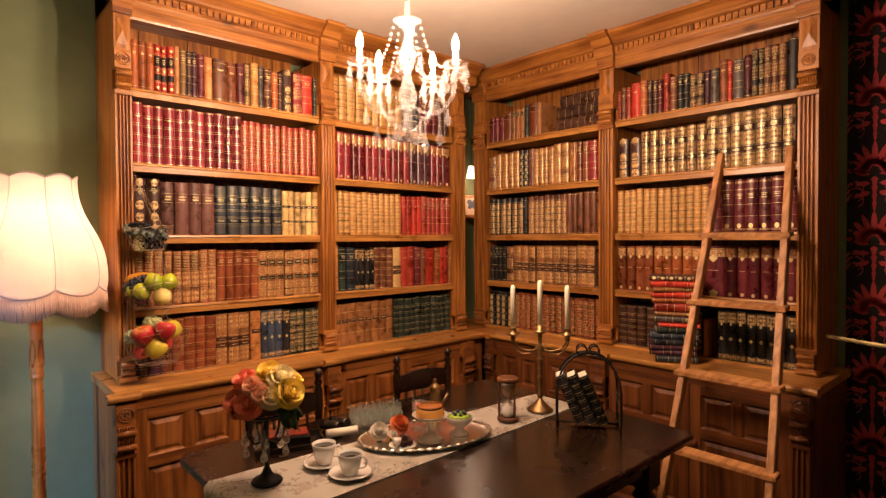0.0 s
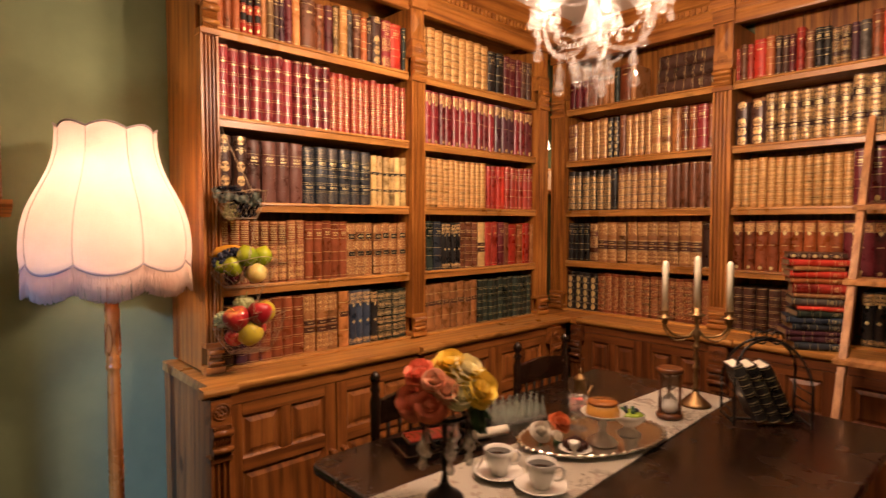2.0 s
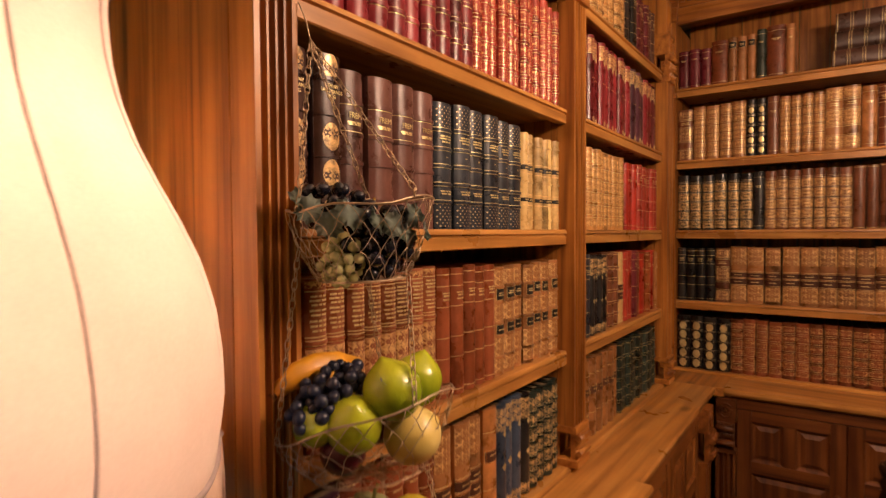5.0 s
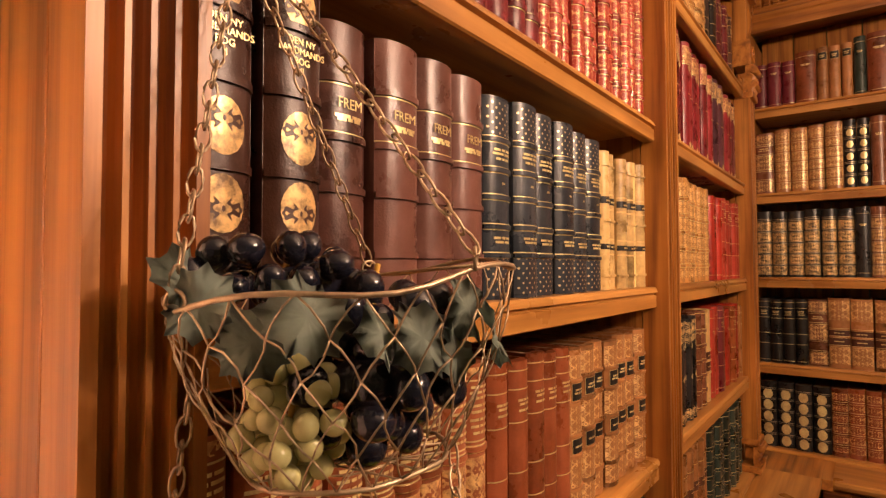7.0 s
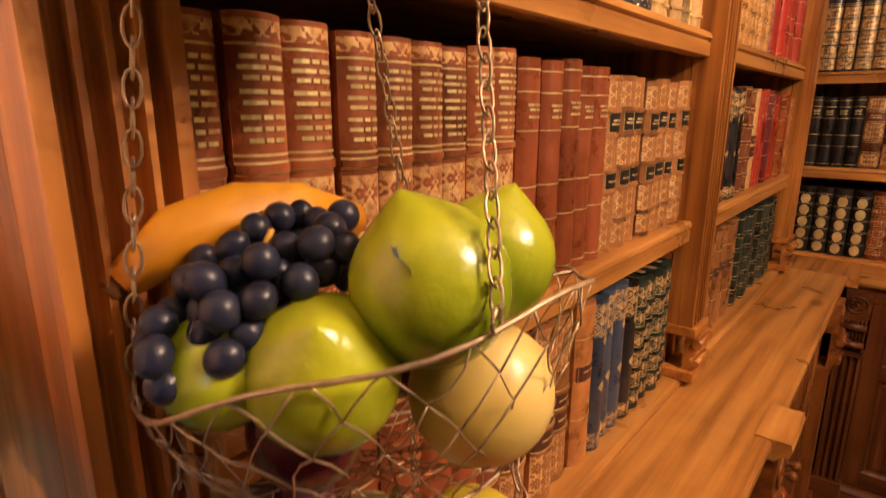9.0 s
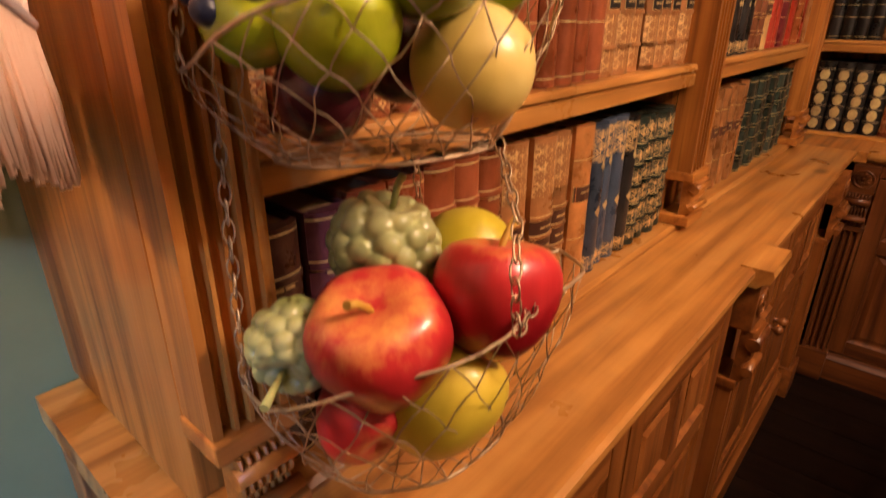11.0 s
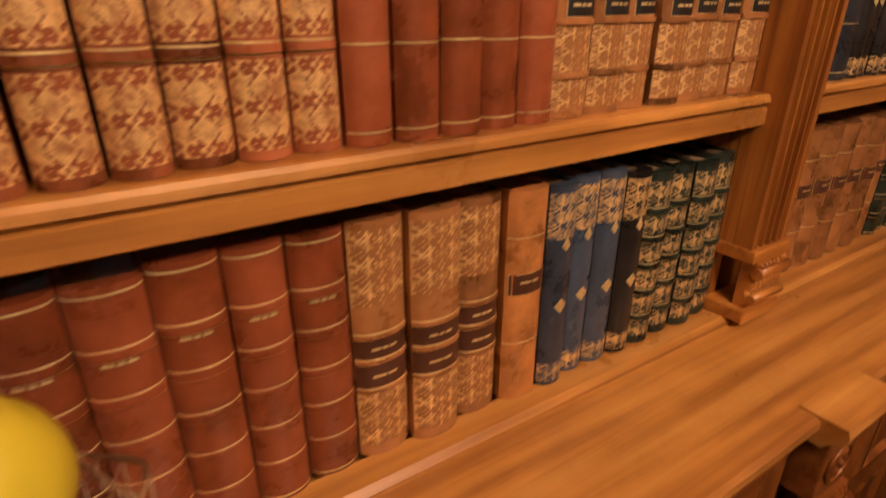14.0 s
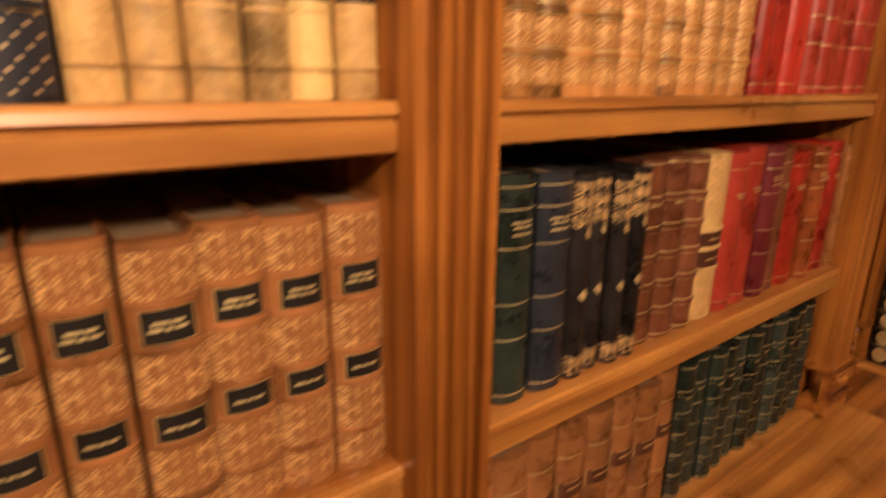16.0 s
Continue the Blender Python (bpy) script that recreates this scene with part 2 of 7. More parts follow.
def prism(bm, prof, x0, x1, axis="x", mat=0):
    """A profile of pairs run out along an axis: (y, z) along x, (x, y) along z."""
    mk = (lambda u, a, b: (u, a, b)) if axis == "x" else (lambda u, a, b: (a, b, u))
    A = [bm.verts.new(mk(x0, *q)) for q in prof]
    B = [bm.verts.new(mk(x1, *q)) for q in prof]
    n = len(prof)
    for k in range(n):
        bm.faces.new((A[k], A[(k + 1) % n], B[(k + 1) % n], B[k])).material_index = mat
    bm.faces.new(list(reversed(A))).material_index = mat
    bm.faces.new(B).material_index = mat
    return bm


def part(name, bm, material, parent=None, label="", m=None):
    me = bpy.data.meshes.new(name)
    bmesh.ops.recalc_face_normals(bm, faces=bm.faces)
    bm.to_mesh(me)
    bm.free()
    for q in material if isinstance(material, (list, tuple)) else (material,):
        me.materials.append(q)
    ob = new(name, me)
    ob.parent = parent
    if m is not None:
        ob.matrix_basis = m
    return tagged(ob, label) if label else ob


def thing(name, label, category, group="", m=None, kind=""):
    e = new(name)
    e.empty_display_size = 0.05
    if m is not None:
        e.matrix_basis = m
    return tagged(e, label, category, group, kind)


def linked(name, me, parent, m):
    ob = new(name, me)
    ob.parent = parent
    ob.matrix_basis = m
    return ob


def B():
    return bmesh.new()


# ---- the room ----
def slab(name, x0, y0, z0, x1, y1, z1, mat, label, category):
    return tagged(part(name, box(B(), x0, y0, z0, x1, y1, z1), mat), label, category, kind="structure")


slab("ceiling", WEST_X, SOUTH_Y, CEIL, EAST_X, NORTH_Y, CEIL + 0.1, PAINT_CEIL, "cream painted plaster ceiling above the library", "ceiling")
slab("wall_north", WEST_X, NORTH_Y, 0, EAST_X + 0.12, NORTH_Y + 0.12, CEIL, PAINT_TEAL, "teal green painted wall behind the bookcase", "wall")
slab("wall_east", EAST_X, SOUTH_Y, 0, EAST_X + 0.12, NORTH_Y, CEIL, PAINT_TEAL, "wall papered black behind the bookcase", "wall")
slab("wall_south", WEST_X - 0.12, SOUTH_Y - 0.12, 0, EAST_X + 0.12, SOUTH_Y, CEIL, PAINT_TEAL, "plain green painted wall", "wall")
WIN = (1.19, 1.50, 1.40, 1.90)   # the west window's opening: y0, y1, z0, z1
bm = box(B(), WEST_X - 0.12, SOUTH_Y, 0, WEST_X, WIN[0], CEIL)
box(bm, WEST_X - 0.12, WIN[1], 0, WEST_X, NORTH_Y + 0.12, CEIL)
box(bm, WEST_X - 0.12, WIN[0], 0, WEST_X, WIN[1], WIN[2])
box(bm, WEST_X - 0.12, WIN[0], WIN[3], WEST_X, WIN[1], CEIL)
tagged(part("wall_west", bm, PAINT_TEAL), "plain green painted wall with a window", "wall", kind="structure")
win = thing("window_1", "narrow wooden window letting in dim bluish daylight", "window", kind="structure")
for y0, z0, y1, z1 in ((WIN[0] + 0.002, WIN[2] + 0.002, WIN[1] - 0.002, WIN[2] + 0.05), (WIN[0] + 0.002, WIN[3] - 0.05, WIN[1] - 0.002, WIN[3] - 0.002), (WIN[0] + 0.002, WIN[2] + 0.05, WIN[0] + 0.045, WIN[3] - 0.05), (WIN[1] - 0.045, WIN[2] + 0.05, WIN[1] - 0.002, WIN[3] - 0.05)):
    part("window_frame", box(B(), WEST_X - 0.09, y0, z0, WEST_X - 0.04, y1, z1, 0.003), PALE_Z, win)

floor = tagged(part("floor", box(B(), WEST_X, SOUTH_Y, -0.06, EAST_X, NORTH_Y, -0.012), DARK_X), "dark stained wooden plank floor", "floor", kind="structure")


# ---- bookcases ----
SHELF_Z = (2.214, 1.874, 1.544, 1.209)   # tops of the shelves
COUNTER = 0.872


def flutes(bm, x0, x1, z0, z1, y, deep, n=4):
    """A fluted board."""
    w = x1 - x0
    prof = [(x0, y + deep)]
    m = w * 0.10
    prof.append((x0, y))
    step = (w - 2 * m) / n
    for k in range(n):
        a = x0 + m + k * step
        for f, d in ((0.13, 0.0), (0.20, 0.008), (0.34, 0.0125), (0.5, 0.0138), (0.66, 0.0125), (0.80, 0.008), (0.87, 0.0)):
            prof.append((a + f * step, y + d))
    prof += [(x1, y), (x1, y + deep)]
    prism(bm, prof, z0, z1, "z")


def scroll(bm, x0, x1, y, z0, z1, out):
    """A carved bracket with a double curl, seen from the side as an S."""
    h, rows, reeds = z1 - z0, [], 7
    for i in range(15):
        f = i / 14
        deep = out * (0.35 + 0.55 * abs(math.sin(2.6 * math.pi * f + 0.4)) * (0.55 + 0.45 * f))
        row = [bm.verts.new((x0, y + 0.004, z0 + f * h))]
        for k in range(reeds * 4 + 1):
            u = k / (reeds * 4)
            lift = 0.70 + 0.30 * abs(math.sin(math.pi * reeds * u)) ** 0.6
            row.append(bm.verts.new((x0 + u * (x1 - x0), y - deep * lift, z0 + f * h)))
        rows.append(row + [bm.verts.new((x1, y + 0.004, z0 + f * h))])
    for lo, hi in zip(rows, rows[1:]):
        for k in range(len(lo) - 1):
            bm.faces.new((lo[k], lo[k + 1], hi[k + 1], hi[k]))
    bm.faces.new(rows[0])
    bm.faces.new(rows[-1])
    for zz, r in ((z0 + 0.24 * h, 0.16 * h), (z0 + 0.78 * h, 0.2 * h)):
        c = Vector(((x0 + x1) / 2, y - out * 0.72, zz))
        tube(bm, [c + Vector((s * ((x1 - x0) / 2 + 0.003), 0, 0)) for s in (-1, 1)], r * 0.6, 12)


def rosette(bm, x, y, z, r):
    for k in range(8):
        a = 2 * math.pi * k / 8
        c = Vector((x + 0.55 * r * math.cos(a), y, z + 0.55 * r * math.sin(a)))
        g = bmesh.ops.create_icosphere(bm, subdivisions=1, radius=r * 0.3)
        for v in g["verts"]:
            v.co = c + Vector((v.co.x, v.co.y * 0.5, v.co.z))
    ring = [(x + r * math.cos(2 * math.pi * k / 20), y - 0.001, z + r * math.sin(2 * math.pi * k / 20)) for k in range(20)]
    tube(bm, ring, r * 0.12, 6, closed=True)
    g = bmesh.ops.create_icosphere(bm, subdivisions=1, radius=r * 0.28)
    for v in g["verts"]:
        v.co = Vector((x, y - 0.001, z)) + v.co * 0.9


def upper_pilaster(case, x0, x1):
    """Fluted shaft on a curled foot, a bracket and a rosette block at the head."""
    bm = B()
    flutes(bm, x0, x1, 0.995, 2.168, -0.022, 0.05, 4)
    p = part("pilaster", bm, PINE_Z, case)
    bm = box(B(), x0 - 0.004, -0.034, COUNTER + 0.012, x1 + 0.004, 0.03, 0.905, 0.003)
    box(bm, x0 - 0.003, -0.03, 0.978, x1 + 0.003, 0.03, 0.998, 0.003)
    scroll(bm, x0 + 0.008, x1 - 0.008, -0.012, 0.905, 0.98, 0.03)
    part("pilaster_foot", bm, PINE_X, p)
    bm = box(B(), x0 - 0.004, -0.032, 2.168, x1 + 0.004, 0.03, 2.19, 0.003)
    box(bm, x0, -0.026, 2.285, x1, 0.03, 2.375, 0.003)
    scroll(bm, x0 + 0.005, x1 - 0.005, -0.012, 2.19, 2.285, 0.034)
    rosette(bm, (x0 + x1) / 2, -0.027, 2.33, 0.026)
    part("pilaster_capital", bm, PINE_X, p)
    bm = box(B(), x0, -0.014, 2.375, x1, 0.03, 2.53, 0.002)
    w, c, zc = (x1 - x0) * 0.36, (x0 + x1) / 2, 2.455
    vs = [bm.verts.new(q) for q in ((c - w, -0.0145, zc - 0.06), (c + w, -0.0145, zc - 0.06), (c + w, -0.0145, zc + 0.06), (c - w, -0.0145, zc + 0.06), (c, -0.026, zc))]
    for k in range(4):
        bm.faces.new((vs[k], vs[(k + 1) % 4], vs[4]))
    part("pilaster_head", bm, PINE_Z, p)


def cornice_run(bm, x0, x1, fwd):
    y = -fwd
    prism(bm, [(0.03, 2.59), (y - 0.012, 2.59), (y - 0.014, 2.602), (y - 0.02, 2.608), (y - 0.022, 2.645), (y - 0.04, 2.652), (y - 0.046, 2.662), (y - 0.052, 2.668),
               (y - 0.066, 2.685), (y - 0.09, 2.698), (y - 0.10, 2.703), (y - 0.10, CEIL - 0.003), (0.03, CEIL - 0.003)], x0, x1, "x")


def upper_case(name, m, edges, label, back_depth):
    """edges: the pilasters' sides along the case: (x0, x1) each."""
    case = thing(name, label, "bookcase", m=m)
    length = edges[-1][1]
    for x0, x1 in edges:
        upper_pilaster(case, x0, x1)
    for x0, s in ((edges[0][0], 1), (edges[-1][1], -1)):
        bm = box(B(), min(x0, x0 + s * 0.028), 0.03, COUNTER + 0.012, max(x0, x0 + s * 0.028), back_depth, 2.70, 0.002)
        part("side_panel", bm, PINE_Z, case)
    for (a0, a1), (b0, b1) in zip(edges, edges[1:]):
        # the divider walls beside the opening
        for xa, xb in ((a1 - 0.024, a1 + 0.0), (b0, b0 + 0.024)):
            part("divider", box(B(), xa, 0.03, COUNTER + 0.012, xb, back_depth - 0.02, 2.53), PINE_Z, case)
        for z in SHELF_Z:
            bm = B()
            prism(bm, [(0.0, z - 0.004), (0.003, z), (back_depth - 0.03, z), (back_depth - 0.03, z - 0.024), (0.022, z - 0.024), (0.022, z - 0.041), (0.004, z - 0.041), (0.001, z - 0.039), (0.001, z - 0.0175), (0.0055, z - 0.0155), (0.0055, z - 0.0125), (-0.0015, z - 0.0105)], a1 + 0.001, b0 - 0.001)
            part("shelf", bm, HONEY_X, case)
        n = 8
        for k in range(n):
            w = (b0 - a1) / n
            part("back_board", box(B(), a1 + k * w + 0.002, back_depth - 0.02, COUNTER + 0.012, a1 + (k + 1) * w - 0.002, back_depth - 0.008, 2.5915), PINE_Z, case)
        bm = B()
        prism(bm, [(0.03, 2.52), (0.0, 2.52), (-0.003, 2.53), (-0.003, 2.568), (-0.008, 2.575), (-0.008, 2.592), (0.03, 2.592)], a1, b0)
        part("frieze", bm, PINE_X, case)
        bm = B()
        cornice_run(bm, a1 + 0.012, b0 - 0.012, 0.0)
        part("cornice", bm, PINE_X, case)
        x = a1 + 0.02
        bm = box(B(), 0, -0.034, 2.611, 0.019, -0.02, 2.641)
        me = None
        while x < b0 - 0.03:
            if me is None:
                me = part("dentil", bm, PINE_X, case, m=pose(x, 0, 0)).data
            else:
                linked("dentil", me, case, pose(x, 0, 0))
            x += 0.0315
    for i, (x0, x1) in enumerate(edges):
        bm = B()
        a = x0 - (0.09 if i == 0 else 0.012)
        b = x1 + (0.09 if i == len(edges) - 1 else 0.012)
        cornice_run(bm, a, b, 0.028)
        box(bm, x0 - 0.006, -0.034, 2.528, x1 + 0.006, 0.03, 2.592, 0.003)
        part("cornice_break", bm, PINE_X, case)
    bm = box(B(), 0.0, 0.03, 2.592, length, back_depth, CEIL - 0.004)
    part("top_board", bm, PINE_X, case)
    return case


N_EDGES = ((0.0, 0.068), (1.026, 1.113), (2.058, 2.153))
E_EDGES = ((0.0, 0.105), (1.063, 1.160), (2.121, 2.205))
M_N = pose(0.587, FRONT_N, 0)
M_E = pose(FRONT_E, 2.967, 0, 0, 0, -90)
upper_case("bookcase", M_N, N_EDGES, "tall honey-stained pine bookcase full of books beside a standing lamp", 0.36)
upper_case("bookcase", M_E, E_EDGES, "tall honey-stained pine bookcase full of books behind a ladder", 0.32)


def panel(bm, x0, x1, z0, z1, y):
    """A raised field inside a moulded frame."""
    b = 0.014
    vs = []
    for d, yy in ((0.0, y), (b * 0.5, y + 0.009), (b, y + 0.011), (b + 0.018, y + 0.003)):
        vs.append([bm.verts.new(q) for q in ((x0 + d, yy, z0 + d), (x1 - d, yy, z0 + d), (x1 - d, yy, z1 - d), (x0 + d, yy, z1 - d))])
    for A, C in zip(vs, vs[1:]):
        for k in range(4):
            bm.faces.new((A[k], A[(k + 1) % 4], C[(k + 1) % 4], C[k]))
    bm.faces.new(vs[-1])


def knob_mesh():
    bm = B()
    lathe(bm, [(0.012, 0), (0.007, 0.004), (0.006, 0.01), (0.013, 0.018), (0.015, 0.025), (0.011, 0.032), (0.004, 0.035)], 14)
    return bm


def base_pilaster(case, x0, x1, y, side_depth, woods):
    bm = B()
    flutes(bm, x0, x1, 0.12, 0.60, y, 0.05, 3)
    p = part("pilaster", bm, woods[1], case)
    bm = box(B(), x0 - 0.003, y - 0.006, 0.60, x1 + 0.003, y + 0.05, 0.62, 0.003)
    scroll(bm, x0 + 0.004, x1 - 0.004, y + 0.004, 0.62, 0.735, 0.03)
    box(bm, x0, y - 0.008, 0.735, x1, y + 0.05, 0.832, 0.003)
    rosette(bm, (x0 + x1) / 2, y - 0.009, 0.785, 0.028)
    part("pilaster_capital", bm, woods[0], p)
    bm = box(B(), x0 - 0.01, y - 0.014, 0.0, x1 + 0.01, y + 0.05, 0.12, 0.005)
    part("pilaster_foot", bm, woods[0], p)


def base_case(m, pil, x_start, x_end, yf, label, depth, woods=(PINE_X, PINE_Z)):
    """yf: the door face."""
    case = thing("base_cabinet", label, "cabinet", m=m)
    for x0, x1 in pil:
        base_pilaster(case, x0, x1, yf - 0.03, 0.06, woods)
    part("carcass", box(B(), x_start, yf + 0.024, 0.0, x_end, depth, 0.835, 0.002), woods[1], case)
    bm = B()
    prism(bm, [(yf + 0.024, 0.0), (yf - 0.016, 0.0), (yf - 0.016, 0.085), (yf - 0.006, 0.1), (yf - 0.002, 0.11), (yf + 0.024, 0.11)], x_start - 0.01, x_end)
    part("plinth", bm, woods[0], case)
    for (a0, a1), (b0, b1) in zip(pil, pil[1:]):
        part("top_rail", box(B(), a1, yf - 0.002, 0.79, b0, yf + 0.024, 0.835, 0.002), woods[0], case)
        w = (b0 - a1) / 2
        for k in range(2):
            xa, xb = a1 + k * w + 0.002, a1 + (k + 1) * w - 0.002
            s, mid = 0.052, (xa + xb) / 2
            d = part("door", box(B(), xa + 0.004, yf + 0.016, 0.119, xb - 0.004, yf + 0.0225, 0.783), woods[1], case, "framed door with two small panels over a tall one")
            for q0, q1 in ((xa, xa + s), (xb - s, xb)):
                part("stile", box(B(), q0, yf, 0.115, q1, yf + 0.016, 0.787, 0.0015), woods[1], d)
            for r0, r1 in ((0.115, 0.17), (0.525, 0.575), (0.74, 0.787)):
                part("rail", box(B(), xa + s + 0.0004, yf + 0.0006, r0, xb - s - 0.0004, yf + 0.016, r1, 0.0015), woods[0], d)
            part("muntin", box(B(), mid - 0.022, yf + 0.0008, 0.5754, mid + 0.022, yf + 0.016, 0.7396, 0.0015), woods[1], d)
            for q in ((xa + s, mid - 0.022, 0.575, 0.74), (mid + 0.022, xb - s, 0.575, 0.74), (xa + s, xb - s, 0.17, 0.525)):
                bm = B()
                panel(bm, *q, yf)
                part("raised_panel", bm, woods[1], d)
            kx = xb - 0.026 if k % 2 == 0 else xa + 0.026
            part("knob", knob_mesh(), woods[0], d, "turned wooden knob", m=pose(kx, yf, 0.50, 90, 0, 0))
    return case


YF_N, YF_E = -0.168, -0.215
base_case(M_N, ((-0.055, 0.02), (0.945, 1.028), (1.955, 2.055)), -0.035, 2.19, YF_N, "low russet-stained pine cupboard, toned down for shade, with panelled doors under the bookcase", 0.37, (RUSSET_X, RUSSET_Z))
base_case(M_E, ((0.325, 0.40), (1.16, 1.25), (2.165, 2.24)), 0.33, 2.245, YF_E, "low brown-stained pine cupboard, darkened for the table's shade, with panelled doors under the bookcase", 0.33, (BROWN_X, BROWN_Z))


def top_run(bm, x0, x1, yf, depth):
    prism(bm, [(depth, COUNTER - 0.038), (yf - 0.004, COUNTER - 0.038), (yf - 0.01, COUNTER - 0.03), (yf - 0.022, COUNTER - 0.026), (yf - 0.027, COUNTER - 0.014), (yf - 0.026, COUNTER - 0.004), (yf - 0.02, COUNTER), (depth, COUNTER)], x0, x1)


def counter_top(m, runs, x0, x1, yf, depth, label):
    top = thing("worktop", label, "worktop", m=m)
    bm = B()
    top_run(bm, x0, x1, yf, depth)
    part("board", bm, HONEY_X, top)
    for a, b in runs:
        bm = B()
        prism(bm, [(yf, COUNTER + 0.003), (yf, COUNTER - 0.036), (yf - 0.034, COUNTER - 0.036), (yf - 0.04, COUNTER - 0.028), (yf - 0.054, COUNTER - 0.022), (yf - 0.058, COUNTER - 0.008), (yf - 0.054, COUNTER + 0.003)], a, b)
        part("break_block", bm, HONEY_X, top)
    bm = B()
    prism(bm, [(0.03, COUNTER), (-0.012, COUNTER), (-0.012, COUNTER + 0.006), (-0.004, COUNTER + 0.012), (0.03, COUNTER + 0.012)], 0.0, min(x1, 2.21) - 0.0)
    part("bead", bm, HONEY_X, top)
    return top


counter_top(M_N, ((-0.085, 0.04), (0.925, 1.06)), -0.045, 2.175, YF_N, 0.36, "polished honey pine ledge running under the books")
counter_top(M_E, ((1.14, 1.275), (2.145, 2.272)), 0.352, 2.262, YF_E, 0.32, "polished honey pine ledge running under the books")
part_corner = part("worktop_corner", box(B(), 2.763, FRONT_N - 0.226, COUNTER - 0.036, EAST_X - 0.004, NORTH_Y - 0.003, COUNTER - 0.001), PINE_X)
tagged(part_corner, "pine corner piece joining the two ledges", "worktop")


# ---- books ----
LEATHER = {
    "crimson": (0.20, 0.014, 0.020), "red": (0.30, 0.032, 0.018), "scarlet": (0.42, 0.030, 0.016), "rust": (0.32, 0.085, 0.022),
    "redbrown": (0.20, 0.050, 0.016), "tanred": (0.36, 0.12, 0.055), "oxblood": (0.27, 0.082, 0.030), "brown": (0.15, 0.052, 0.022), "umber": (0.115, 0.046, 0.034),
    "dkbrown": (0.055, 0.022, 0.014), "tan": (0.31, 0.135, 0.045), "dktan": (0.20, 0.085, 0.03), "goldtan": (0.42, 0.205, 0.055),
    "amber": (0.46, 0.19, 0.055), "cream": (0.64, 0.43, 0.17), "olive": (0.15, 0.085, 0.03), "grey": (0.075, 0.062, 0.052),
    "navy": (0.020, 0.026, 0.036), "blue": (0.036, 0.054, 0.088), "plum": (0.058, 0.016, 0.028), "maroon": (0.11, 0.012, 0.018),
    "dkgreen": (0.020, 0.034, 0.026), "black": (0.012, 0.011, 0.011)}
KINDS = {
    "crimson": "crimson", "red": "bright red", "scarlet": "scarlet", "rust": "rust-brown", "redbrown": "red-brown", "tanred": "reddish tan", "oxblood": "dark oxblood", "brown": "brown",
    "umber": "dull brown", "dkbrown": "dark brown", "tan": "tan", "dktan": "dark tan", "goldtan": "golden tan", "amber": "amber", "cream": "cream", "olive": "olive",
    "grey": "grey", "navy": "navy blue", "blue": "blue", "plum": "plum-coloured", "maroon": "maroon", "dkgreen": "dark green", "black": "black"}
_cache = {}


def leather(col):
    if ("L", col) in _cache:
        return _cache["L", col]
    c = LEATHER[col]
    m, nt, p = nodes_of("book leather, " + KINDS[col])
    v = coords(nt)
    big = noise_tex(nt, v, 16, 5, 0.65)
    fine = noise_tex(nt, v, 420, 3, 0.6)
    oi = nt.nodes.new("ShaderNodeObjectInfo")
    f = maths(nt, "ADD", maths(nt, "MULTIPLY", big, 0.75), maths(nt, "MULTIPLY", oi.outputs["Random"], 0.25))
    colr = ramp(nt, f, [(0.28, tuple(q * 0.26 for q in c)), (0.50, c), (0.76, tuple(min(0.9, q * 1.7 + 0.012) for q in c))])
    rub = ramp(nt, noise_tex(nt, v, 60, 6, 0.75), [(0.54, (0, 0, 0)), (0.72, (1, 1, 1))])
    colr = mixed(nt, maths(nt, "MULTIPLY", rub, 0.35), colr, tuple(min(0.8, q * 1.6 + 0.05) for q in c))
    nt.links.new(colr, p.inputs["Base Color"])
    nt.links.new(ramp(nt, big, [(0.3, (0.22,) * 3), (0.75, (0.42,) * 3)]), p.inputs["Roughness"])
    bump(nt, p, maths(nt, "ADD", fine, maths(nt, "MULTIPLY", big, 1.5)), 0.4, 0.0008)
    _cache["L", col] = m
    return m


